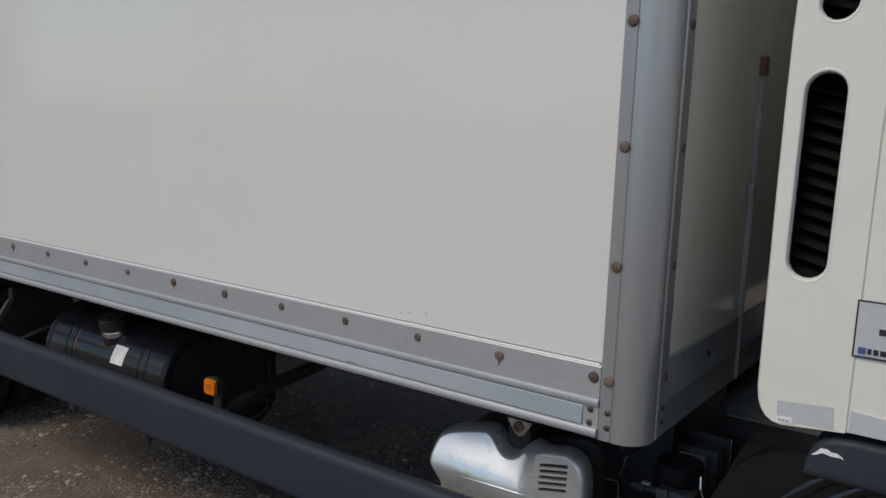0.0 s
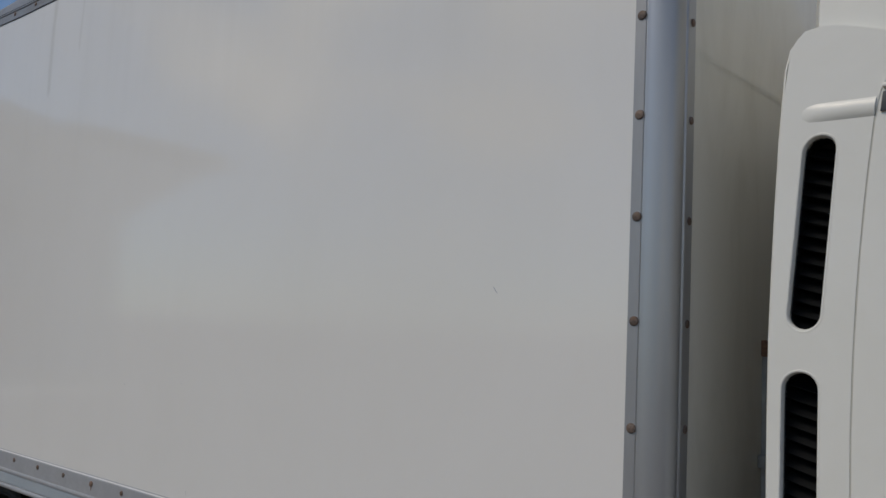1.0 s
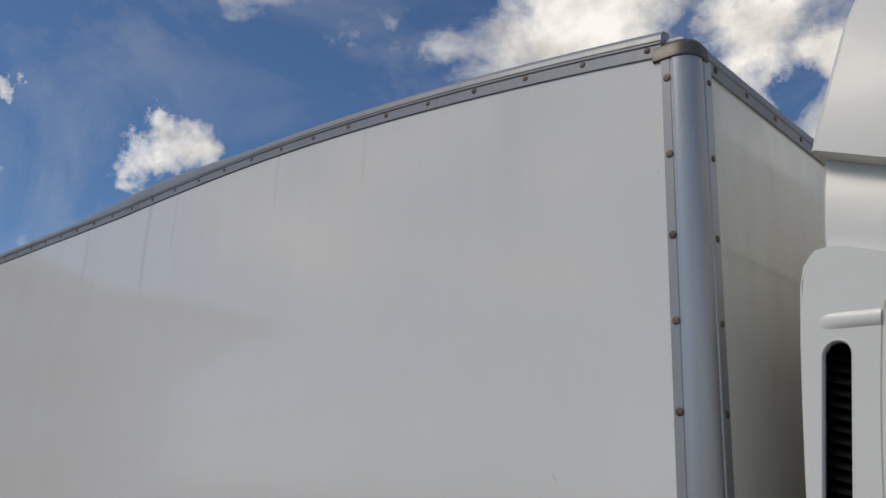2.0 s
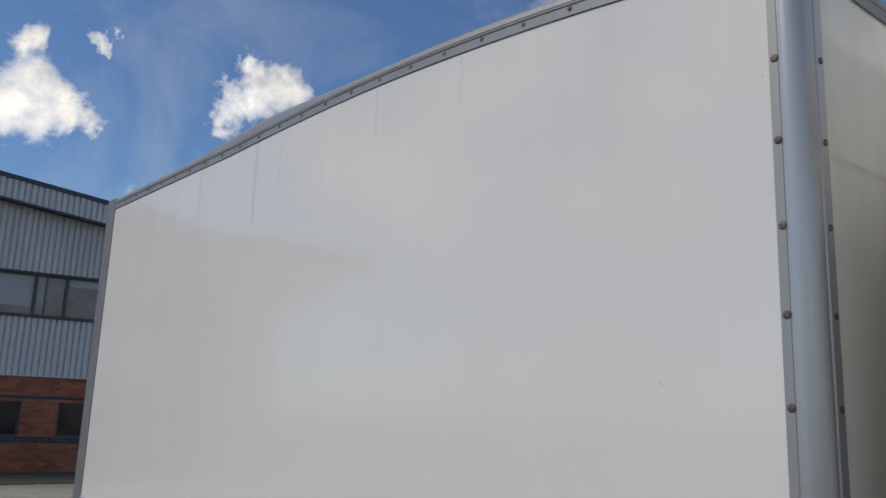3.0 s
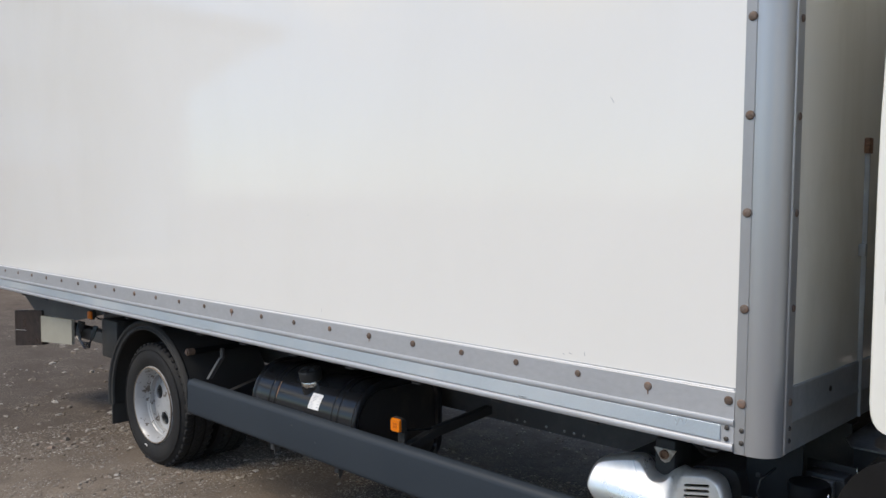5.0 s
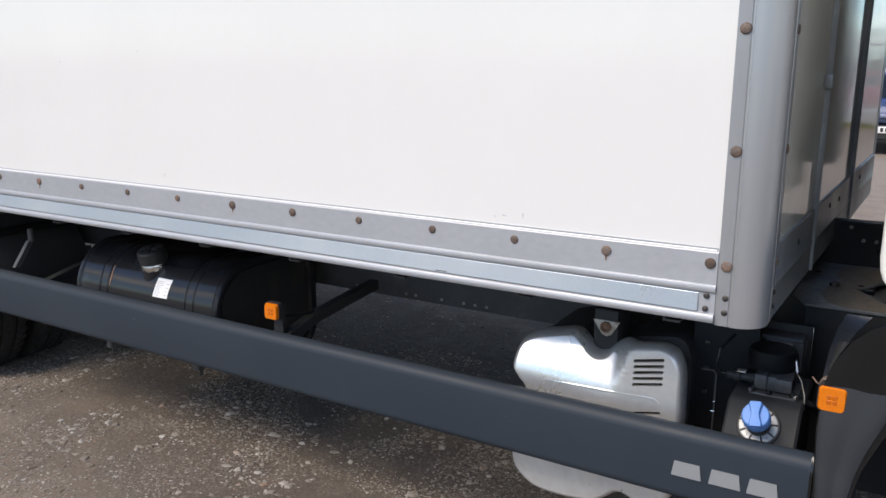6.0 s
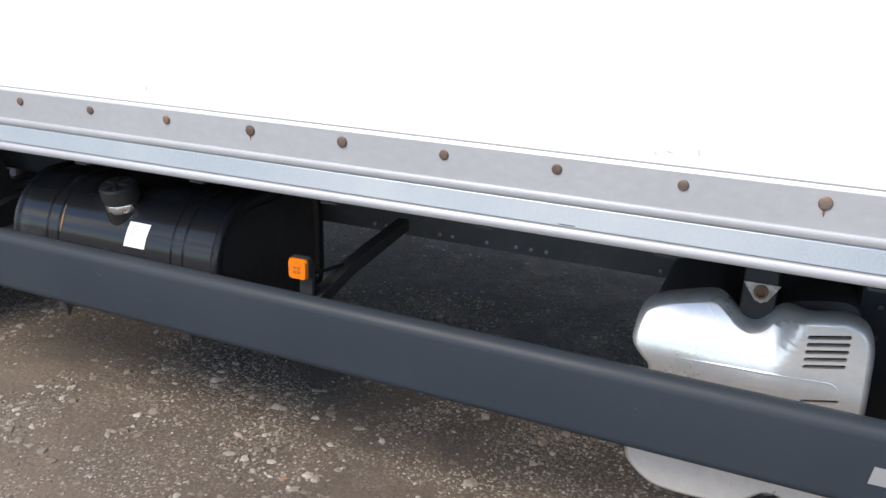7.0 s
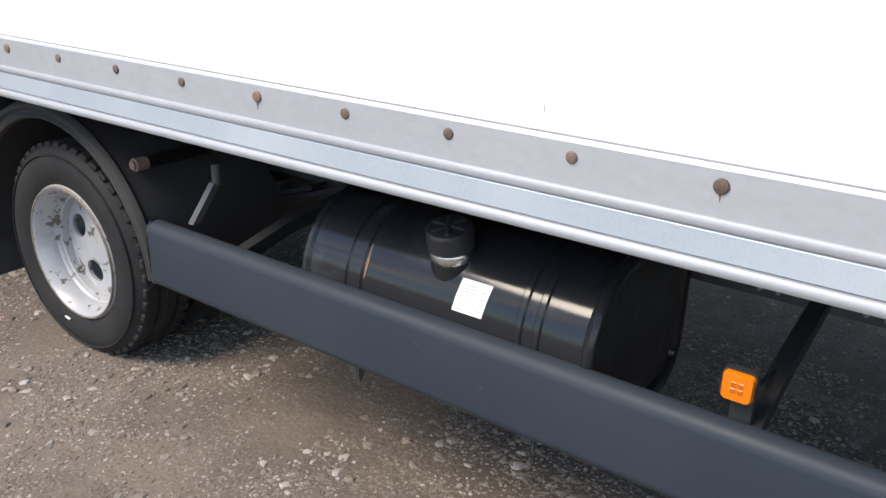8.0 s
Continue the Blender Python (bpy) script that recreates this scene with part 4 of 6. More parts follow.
# ---- fuel tank ----
def tank_section(grow):
    """Outline of the tank in (y, z): wide round shoulders in front, tighter ones behind."""
    ring = []
    for cy, cz, r, start in ((0.668 - 0.11, 0.33 + 0.11, 0.11, -90), (0.668 - 0.13, 0.765 - 0.13, 0.13, 0), (0.294, 0.585, 0.18, 90), (0.294, 0.51, 0.18, 180)):
        ring += [(cy + (r + grow) * math.cos(radians(start + 7.5 * i)), cz + (r + grow) * math.sin(radians(start + 7.5 * i))) for i in range(13)]
    return ring


bm = bmesh.new()
stations = [(-2.515, -0.03), (-2.512, -0.012), (-2.505, 0.002), (-2.497, 0.008), (-2.487, 0.008), (-2.478, 0.0)]
for c in (-2.371, -2.326, -1.896, -1.854):
    stations += [(c - 0.010, 0.0), (c - 0.006, 0.005), (c + 0.006, 0.005), (c + 0.010, 0.0)]
stations += [(-1.752, 0.0), (-1.746, 0.007), (-1.736, 0.010), (-1.728, 0.006), (-1.724, 0.0), (-1.724, -0.012), (-1.728, -0.024), (-1.742, -0.034), (-1.744, -0.06), (-1.732, -0.09)]
loft(bm, [[(x, y, z) for y, z in tank_section(g)] for x, g in stations])
tank = part("fuel_tank", bm, BLACK_PAINT, truck, "glossy black fuel tank with pressed ribs and dust")
bm = bmesh.new()
loft(bm, [[(x, y, z) for y, z in tank_section(g)] for x, g in ((-1.745, -0.036), (-1.738, -0.038), (-1.729, -0.09))])
part("tank_end", bm, TANK_DUST, tank, "dull rusty end of the tank")
# filler neck, chrome ring and cap on the shoulder of the tank
lean = Matrix.Translation((-2.104, 0.180, 0.708)) @ Matrix.Rotation(radians(14), 4, "X")
bm = bmesh.new()
lathe(bm, [(0.056, -0.09), (0.052, 0.0), (0.048, 0.012)], 28, lean)
part("filler_neck", bm, BLACK_PAINT, tank)
bm = bmesh.new()
lathe(bm, [(0.0485, 0.008), (0.0505, 0.011), (0.0505, 0.030), (0.0485, 0.033)], 28, lean)
part("filler_ring", bm, CHROME, tank, "worn chrome ring")
bm = bmesh.new()
lathe(bm, [(0.048, 0.033), (0.053, 0.036), (0.054, 0.060), (0.0535, 0.078), (0.049, 0.084), (0.03, 0.086)], 28, lean)
for k in range(3):
    box(bm, (-0.042, 0.042), (-0.006, 0.006), (0.083, 0.090), 0.003, 1, lean @ Matrix.Rotation(radians(60 * k), 4, "Z"))
part("filler_cap", bm, PLASTIC, tank, "black plastic filler cap")
# paper label on the tank
bm = bmesh.new()


def tank_front(z):
    """The y of the tank's outer face at a height."""
    return 0.114 if z < 0.585 else 0.294 - math.sqrt(0.18 ** 2 - (z - 0.585) ** 2)


LAB = [(tank_front(z) - 0.0015, z) for z in (0.620, 0.637, 0.654, 0.671, 0.688)]
for (y0, z0), (y1, z1) in zip(LAB, LAB[1:]):
    x0, x1 = -2.062 + (z0 - 0.62) * 0.14, -1.986 + (z0 - 0.62) * 0.14
    x2, x3 = -2.062 + (z1 - 0.62) * 0.14, -1.986 + (z1 - 0.62) * 0.14
    bm.faces.new([bm.verts.new(c) for c in ((x0, y0, z0), (x1, y0, z0), (x3, y1, z1), (x2, y1, z1))])
bmesh.ops.remove_doubles(bm, verts=bm.verts[:], dist=0.0005)
bmesh.ops.solidify(bm, geom=bm.faces[:], thickness=0.0012)
label = part("label", bm, WHITE_LABEL, tank, "white printed label")
rnd = random.Random(4)
for k in range(9):
    bm = bmesh.new()
    z = 0.626 + k * 0.0064
    y = tank_front(z) - 0.0026
    x = -2.056 + (z - 0.62) * 0.14
    box(bm, (x, x + rnd.uniform(0.02, 0.042)), (y - 0.0006, y), (z, z + 0.0012))
    part("print_line", bm, INK, label)
    if k % 2:
        bm = bmesh.new()
        box(bm, (x + 0.052, x + 0.064), (y - 0.0006, y), (z, z + 0.0018))
        part("print_line", bm, INK, label)
# rust smear beside the rear ribs
bm = bmesh.new()
SMEAR = [(tank_front(z) - 0.0012, z, w) for z, w in ((0.625, 0.002), (0.645, 0.006), (0.665, 0.007), (0.685, 0.004), (0.70, 0.0015))]
for (y0, z0, w0), (y1, z1, w1) in zip(SMEAR, SMEAR[1:]):
    bm.faces.new([bm.verts.new(v) for v in ((-2.312, y0, z0), (-2.312 + w0, y0, z0), (-2.312 + w1, y1, z1), (-2.312, y1, z1))])
bmesh.ops.remove_doubles(bm, verts=bm.verts[:], dist=0.0004)
bmesh.ops.solidify(bm, geom=bm.faces[:], thickness=0.001)
part("rust_smear", bm, RUST, tank)
# tank straps beneath and brackets
for x in (-2.366, -1.878):
    bm = bmesh.new()
    box(bm, (x - 0.03, x + 0.03), (0.6685, 0.6695), (0.38, 0.76), 0.004)
    box(bm, (x - 0.03, x + 0.03), (0.669, 0.764), (0.60, 0.70), 0.004)
    box(bm, (x - 0.03, x + 0.03), (0.30, 0.66), (0.300, 0.328), 0.004)
    part("tank_bracket", bm, CHASSIS, truck)

# ---- side guard ----
bm = bmesh.new()
rings = []
for i in range(14):
    x = -3.058 + (0.25 + 3.058) * i / 13
    f = i / 13
    lo, hi = 0.413 - 0.032 * f, 0.604 - 0.026 * f
    rings.append([(x, y, lo + (hi - lo) * v) for y, v in ((0.104, 0.0), (0.088, 0.008), (0.078, 0.025), (0.0725, 0.06), (0.0705, 0.10), (0.0698, 0.14), (0.0695, 0.50), (0.0698, 0.84), (0.0706, 0.868), (0.0735, 0.905), (0.0785, 0.945), (0.0865, 0.978), (0.097, 0.996), (0.109, 1.0), (0.117, 0.98), (0.119, 0.9), (0.119, 0.0))])
loft(bm, rings)
guard = part("side_guard", bm, RAIL, truck, "slate grey painted side guard board", 50)
for x, s in ((-3.058, -1), (0.25, 1)):
    bm = bmesh.new()
    lo, hi = (0.412, 0.605) if s < 0 else (0.380, 0.579)
    prism(bm, [(y, lo + (hi - lo) * v) for y, v in ((0.104, -0.005), (0.088, 0.01), (0.078, 0.05), (0.070, 0.22), (0.067, 0.50), (0.069, 0.80), (0.075, 0.93), (0.087, 0.995), (0.102, 1.01), (0.118, 0.98), (0.118, 0.0))], "x", x, x + s * 0.006)
    part("end_cap", bm, FENDER, guard)
# far guard, unseen, added to block light from under the truck
bm = bmesh.new()
loft(bm, [[(x, WIDTH - y, z) for x, y, z in ring] for ring in rings])
part("side_guard", bm, RAIL, truck, "", 50)
# badge: three plain silver blocks
for x0, x1 in ((-0.073, 0.003), (0.021, 0.099), (0.113, 0.187)):
    bm = bmesh.new()
    prism(bm, [(x0, 0.453), (x1, 0.453), (x1 - 0.006, 0.493), (x0 + 0.006, 0.493)], "y", 0.0665, 0.0715)
    part("badge_block", bm, BADGE, guard, "plain silver badge block")
# white scuffs
for x, z, l, t in ((-2.12, 0.535, 0.012, 20), (-1.95, 0.49, 0.007, 35), (-0.55, 0.50, 0.004, 0)):
    bm = bmesh.new()
    box(bm, (-l / 2, l / 2), (-0.001, 0.001), (-0.001, 0.001), m=pose(x, 0.0690, z, 0, t, 0))
    part("scuff", bm, GREY_CAST, guard)
for x in (-2.75, -1.42, -0.62):
    bm = bmesh.new()
    if x < -1:
        tube(bm, [(x, 0.66, 0.63), (x, 0.30, 0.60), (x, 0.116, 0.56)], 0.026, 4)
    box(bm, (x - 0.03, x + 0.03), (0.117, 0.135), (0.42, 0.56), 0.004)
    part("guard_bracket", bm, PLASTIC, truck)
for x in (-2.352, -1.862):
    bm = bmesh.new()
    box(bm, (x - 0.012, x + 0.014), (0.12, 0.128), (0.358, 0.45), 0.002)
    prism(bm, [(0.12, 0.45), (0.17, 0.45), (0.158, 0.38), (0.138, 0.345), (0.130, 0.333), (0.124, 0.343)], "x", x + 0.014, x + 0.018)
    part("guard_hanger", bm, CHASSIS, truck)
# grey swing bracket behind the wheel end of the guard
bm = bmesh.new()
loft(bm, [[(-2.905 + u, 0.10 + y, 0.625) for u, y in ((-0.010, 0), (0.010, 0), (0.010, 0.025), (-0.010, 0.025))],
          [(-2.872 + u, 0.155 + y, 0.735) for u, y in ((-0.010, 0), (0.010, 0), (0.010, 0.025), (-0.010, 0.025))]])
tube(bm, [(-2.870, 0.17, 0.73), (-2.870, 0.17, 0.785)], 0.012, 12)
part("swing_bracket", bm, GREY_CAST, truck, "worn grey steel bracket")


# ---- marker lamps ----
def marker_lamp(x, y, z, size=0.052):
    bm = bmesh.new()
    prism(bm, rounded(x - size * 0.58, x + size * 0.58, z - size * 0.58, z + size * 0.58, size * 0.2), "y", y + 0.008, y + 0.026)
    body = part("marker_lamp", bm, PLASTIC, truck, "square amber side marker lamp")
    bm = bmesh.new()
    loft(bm, [[(u, y + dy, v) for u, v in rounded(x - s, x + s, z - s, z + s, size * 0.18)] for dy, s in ((0.012, size * 0.53), (0.002, size * 0.53), (-0.003, size * 0.48))])
    lens = part("lens", bm, AMBER, body, "amber lens")
    for dx in (-0.0062, 0.0062):
        for dz in (-0.0062, 0.0062):
            bm = bmesh.new()
            box(bm, (x + dx - 0.005, x + dx + 0.005), (y - 0.0042, y - 0.002), (z + dz - 0.005, z + dz + 0.005), 0.001, 1)
            part("reflector_cell", bm, AMBER_DARK, lens)
    bm = bmesh.new()
    tube(bm, [(x, y + 0.024, z), (x + 0.01, y + 0.06, z - 0.03), (x + 0.02, y + 0.2, z - 0.05)], 0.005, 6)
    part("cable", bm, BLACK_PAINT, body)


marker_lamp(-1.447, 0.092, 0.664)
marker_lamp(0.279, 0.068, 0.736, 0.056)
marker_lamp(-4.36, 0.11, 0.815, 0.05)
bm = bmesh.new()
box(bm, (-1.46, -1.42), (0.118, 0.135), (0.56, 0.68), 0.003)
part("lamp_bracket", bm, PLASTIC, truck)
bm = bmesh.new()
box(bm, (-4.375, -4.345), (0.136, 0.15), (0.80, 0.91), 0.003)
part("lamp_bracket", bm, PLASTIC, truck)

# ---- silencer under the front of the box ----
OUTLINE = [(-0.555, 0.48), (-0.553, 0.54), (-0.575, 0.566), (-0.597, 0.598), (-0.593, 0.64), (-0.575, 0.668), (-0.536, 0.687), (-0.48, 0.700), (-0.437, 0.708), (-0.413, 0.704), (-0.389, 0.688), (-0.365, 0.668),
           (-0.343, 0.660), (-0.322, 0.667), (-0.304, 0.686), (-0.271, 0.706), (-0.22, 0.716), (-0.158, 0.725), (-0.125, 0.716), (-0.106, 0.698), (-0.092, 0.66), (-0.087, 0.60), (-0.084, 0.50), (-0.084, 0.40),
           (-0.088, 0.35), (-0.10, 0.315), (-0.125, 0.288), (-0.167, 0.268), (-0.20, 0.272), (-0.226, 0.286), (-0.255, 0.286), (-0.285, 0.262), (-0.323, 0.241), (-0.39, 0.231), (-0.458, 0.230), (-0.51, 0.238),
           (-0.55, 0.262), (-0.582, 0.30), (-0.588, 0.36), (-0.572, 0.42)]


def smooth(t):
    t = min(1.0, max(0.0, t))
    return t * t * (3 - 2 * t)


def rounded_ring(ring, steps=4):
    """A closed outline with its corners eased by a smooth curve through its points."""
    out = []
    k = len(ring)
    for i in range(k):
        p0, p1, p2, p3 = (Vector(ring[(i + d) % k]) for d in (-1, 0, 1, 2))
        for s in range(steps):
            t = s / steps
            out.append(tuple(0.5 * (2 * p1 + (p2 - p0) * t + (2 * p0 - 5 * p1 + 4 * p2 - p3) * t * t + (3 * p1 - p0 - 3 * p2 + p3) * t ** 3)))
    return out


OUTLINE = [(u, v + 0.018 * smooth((v - 0.60) / 0.06)) for u, v in rounded_ring(OUTLINE[::-1])]
bm = bmesh.new()
face_ring = shrink(OUTLINE, 0.016)
slots = [rounded(-0.226, -0.143, z - 0.0045, z + 0.0045, 0.004, 3) for z in (0.699, 0.682, 0.665, 0.648, 0.631)] + [rounded(-0.218, -0.143, z - 0.0045, z + 0.0045, 0.004, 3) for z in (0.548, 0.528)]
slots = [[(u, v + 0.20 * (u + 0.185)) for u, v in ring] for ring in slots]
loft(bm, [[(u, y, v) for u, v in shrink(OUTLINE, d)] for y, d in ((0.252, 0.004), (0.240, 0.0), (0.226, 0.0), (0.214, 0.001), (0.203, 0.004), (0.196, 0.008), (0.192, 0.012), (0.190, 0.016))], cap=False)
plate(bm, face_ring, slots, 0.190, 0.204)
for k in range(1, 15):
    cut = bm.verts[:] + bm.edges[:] + bm.faces[:]
    bmesh.ops.bisect_plane(bm, geom=cut, plane_co=(0, 0, 0.55 + 0.015 * k), plane_no=(0, 0, 1))
for k in range(1, 16):
    cut = bm.verts[:] + bm.edges[:] + bm.faces[:]
    bmesh.ops.bisect_plane(bm, geom=cut, plane_co=(-0.34 + 0.015 * k, 0, 0), plane_no=(1, 0, 0))

for v in bm.verts:
    crease = 0.602 + 0.010 * smooth((-0.30 - v.co.x) / 0.25) + 0.15 * smooth((v.co.x + 0.295) / 0.085)
    over = v.co.z - crease
    v.co.y += 0.05 * (v.co.z - 0.55) + (0.52 * (math.sqrt(over * over + 0.0002) + over) / 2)
shield = part("silencer", bm, SHIELD, truck, "bright pressed aluminium silencer shield with louvre slots", 60)
bm = bmesh.new()
# dark sheet that paints the shade behind the louvre slots
prism(bm, shrink(OUTLINE, 0.03), "y", 0.300, 0.304)
part("inner_face", bm, DARK, shield)
bm = bmesh.new()
tube(bm, [(-0.48, 0.1985, 0.585), (-0.30, 0.1980, 0.588), (-0.20, 0.1980, 0.594), (-0.165, 0.1980, 0.595), (-0.150, 0.1976, 0.586), (-0.153, 0.1972, 0.572), (-0.172, 0.1970, 0.565), (-0.22, 0.1968, 0.561), (-0.34, 0.1964, 0.552)], 0.006, 12)
part("pressed_bead", bm, SHIELD, shield)
bm = bmesh.new()
prism(bm, shrink(OUTLINE, 0.02), "y", 0.36, 0.62)
part("silencer_body", bm, CHASSIS, truck)
# triangular hanger with its bolt
bm = bmesh.new()
prism(bm, [(-0.374, 0.768), (-0.294, 0.768), (-0.318, 0.728), (-0.332, 0.722), (-0.346, 0.728)], "y", 0.270, 0.276)
hanger = part("triangular_hanger", bm, HANGER, truck, "pale triangular hanger plate")
bm = bmesh.new()
lathe(bm, [(0.016, 0), (0.016, 0.008), (0.010, 0.012), (0.009, 0.004)], 16, Matrix.Translation((-0.334, 0.270, 0.750)) @ OUT)
part("hanger_bolt", bm, RUST, hanger)
bm = bmesh.new()
box(bm, (-0.375, -0.30), (0.277, 0.40), (0.64, 0.80), 0.01)
part("rubber_mount", bm, PLASTIC, truck)
bm = bmesh.new()
tube(bm, [(-0.05, 0.47, 0.66), (0.0, 0.55, 0.62), (0.35, 0.8, 0.55), (0.9, 0.9, 0.5)], 0.04, 12)
part("exhaust_pipe", bm, CHASSIS, truck)

# dark upright plate with fittings beside the silencer, widened to paint the gap dark
bm = bmesh.new()
box(bm, (-0.12, 0.06), (0.42, 0.43), (0.30, 0.90), 0.003)
upright = part("mounting_plate", bm, TANK_PLASTIC, truck)
bm = bmesh.new()
tube(bm, [(-0.052, 0.235, 0.690), (-0.020, 0.232, 0.693), (-0.012, 0.230, 0.686), (-0.012, 0.230, 0.45)], 0.0026, 8)
rod = part("hooked_rod", bm, PLASTIC, truck, "thin dark hooked rod")
bm = bmesh.new()
box(bm, (-0.020, -0.008), (0.224, 0.234), (0.577, 0.583), 0.002)
box(bm, (-0.015, -0.009), (0.225, 0.234), (0.606, 0.610), 0.0015)
part("rod_clip", bm, CHROME, rod)
for z in (0.70, 0.62, 0.55):
    bm = bmesh.new()
    box(bm, (-0.085, -0.070), (0.411, 0.42), (z, z + 0.012), 0.002)
    part("clip", bm, GREY_CAST, upright)

# ---- additive tank with blue cap, and air valves above ----
bm = bmesh.new()
loft(bm, [[(x, y, z) for y, z in ((0.42, 0.34), (0.135 + g, 0.34), (0.115 + g, 0.36), (0.112 + g, 0.535), (0.116 + g, 0.549), (0.190, 0.640 - g), (0.205, 0.648 - g), (0.42, 0.648 - g))] for x, g in ((0.030, 0.008), (0.036, 0.0), (0.202, 0.0), (0.208, 0.008))])
add_tank = part("additive_tank", bm, TANK_PLASTIC, truck, "dark grey tank with a blue screw cap")
tilt = Matrix.Translation((0.115, 0.154, 0.598)) @ Matrix.Rotation(radians(50), 4, "X")
bm = bmesh.new()
lathe(bm, [(0.029, 0.0), (0.047, 0.0), (0.048, 0.004), (0.0455, 0.007), (0.032, 0.009), (0.029, 0.008)], 44, tilt, close=True)
collar = part("filler_collar", bm, COLLAR, add_tank, "silver collar with black marks")
for k in range(9):
    bm = bmesh.new()
    box(bm, (0.0305, 0.0465), (-0.0022, 0.0022), (0.0068, 0.0098), m=tilt @ Matrix.Rotation(radians(40 * k + 10), 4, "Z"))
    part("collar_mark", bm, BLACK_INK, collar)
for k in (2, 5, 7):
    bm = bmesh.new()
    lathe(bm, [(0.0035, 0.0075), (0.0035, 0.0096), (0.002, 0.0099)], 12, tilt @ Matrix.Rotation(radians(40 * k + 30), 4, "Z") @ Matrix.Translation((0.0385, 0, 0)))
    part("collar_screw", bm, BOLT, collar)
bm = bmesh.new()
lathe(bm, [(0.050, -0.006), (0.053, 0.0), (0.051, 0.004), (0.0475, 0.005)], 36, tilt)
part("collar_gasket", bm, PLASTIC, add_tank)
bm = bmesh.new()
lathe(bm, [(0.029, 0.002), (0.028, 0.012), (0.026, 0.016), (0.027, 0.052)], 32, tilt)
part("filler_neck", bm, PLASTIC, add_tank)
bm = bmesh.new()
sub = bmesh.new()
loft(sub, [[((r + (flute if i % 4 < 2 else 0)) * math.cos(2 * math.pi * i / 72), (r + (flute if i % 4 < 2 else 0)) * math.sin(2 * math.pi * i / 72), h) for i in range(72)]
           for r, h, flute in ((0.028, 0.050, 0), (0.0325, 0.051, 0.0003), (0.033, 0.054, 0.0010), (0.033, 0.080, 0.0010), (0.0325, 0.084, 0.0), (0.030, 0.088, 0), (0.020, 0.089, 0))])
merge(bm, sub, tilt)
sub = bmesh.new()
GRIP = [(-0.031, 0.014), (-0.024, 0.0155), (-0.012, 0.0115), (0.0, 0.0095), (0.012, 0.0115), (0.024, 0.0155), (0.031, 0.014)]
loft(sub, [[(w * k, v, h - 0.0025 * (abs(v) / 0.031) ** 2) for v, w in GRIP] + [(-w * k, v, h - 0.0025 * (abs(v) / 0.031) ** 2) for v, w in GRIP[::-1]] for h, k in ((0.086, 1.12), (0.094, 1.0), (0.0985, 0.94), (0.100, 0.82), (0.1003, 0.5))])
merge(bm, sub, tilt @ Matrix.Rotation(radians(8), 4, "Z"))
part("blue_cap", bm, BLUE_CAP, add_tank, "light blue screw cap with a waisted grip")
# cast valve block, black canister, and control box on a plate
bm = bmesh.new()
box(bm, (0.081, 0.173), (0.256, 0.36), (0.655, 0.695), 0.004)
box(bm, (0.081, 0.112), (0.246, 0.30), (0.660, 0.699), 0.004)
box(bm, (0.132, 0.173), (0.250, 0.30), (0.658, 0.694), 0.005)
box(bm, (0.071, 0.188), (0.236, 0.36), (0.642, 0.653), 0.003)
block = part("valve_block", bm, GREY_CAST, truck, "grey cast valve block")
for x, mat in ((0.120, BLACK_PAINT), (0.184, CHROME), (0.076, GREY_CAST)):
    bm = bmesh.new()
    lathe(bm, [(0.005, 0), (0.005, 0.012), (0.003, 0.014)], 8, Matrix.Translation((x, 0.240, 0.660)) @ OUT)
    lathe(bm, [(0.007, 0.653), (0.007, 0.660), (0.004, 0.662)], 6, Matrix.Translation((x, 0.243, 0)))
    part("valve_stud", bm, mat, block)
bm = bmesh.new()
lathe(bm, [(0.012, 0.0), (0.012, 0.018), (0.015, 0.020), (0.015, 0.034), (0.011, 0.036), (0.011, 0.055), (0.014, 0.057), (0.014, 0.075)], 16, Matrix.Translation((0.006, 0.285, 0.672)) @ FORE)
fitting = part("hose_fitting", bm, PLASTIC, truck, "black push-in hose fitting")
bm = bmesh.new()
box(bm, (0.032, 0.054), (0.272, 0.290), (0.686, 0.690), 0.001)
part("fitting_tag", bm, HANGER, fitting)
bm = bmesh.new()
lathe(bm, [(0.050, 0.692), (0.058, 0.697), (0.0605, 0.706), (0.0615, 0.738), (0.058, 0.7475), (0.048, 0.751), (0.02, 0.7525)], 36, Matrix.Translation((0.110, 0.335, 0)))
lathe(bm, [(0.040, 0.680), (0.044, 0.693)], 24, Matrix.Translation((0.110, 0.335, 0)))
part("air_canister", bm, LOUVRE, truck, "black air canister")
bm = bmesh.new()
box(bm, (0.030, 0.182), (0.546, 0.552), (0.52, 0.757), 0.0015)
carrier = part("carrier_plate", bm, PLASTIC, truck, "dark plate with a bright cut edge")
bm = bmesh.new()
box(bm, (0.1822, 0.1838), (0.544, 0.552), (0.56, 0.757), 0.0006)
part("cut_edge", bm, CHROME, carrier)
bm = bmesh.new()
box(bm, (0.050, 0.168), (0.475, 0.545), (0.60, 0.737), 0.006)
box(bm, (0.138, 0.170), (0.470, 0.540), (0.60, 0.728), 0.004)
for k in range(3):
    box(bm, (0.1705, 0.1725), (0.485 + 0.018 * k, 0.494 + 0.018 * k), (0.62, 0.725), 0.0008)
unit = part("control_box", bm, GREY_CAST, carrier, "grey control box")
bm = bmesh.new()
box(bm, (0.070, 0.142), (0.452, 0.474), (0.705, 0.724), 0.002)
box(bm, (0.118, 0.142), (0.452, 0.474), (0.64, 0.704), 0.002)
part("box_bracket", bm, POST, unit, "pale bent bracket")
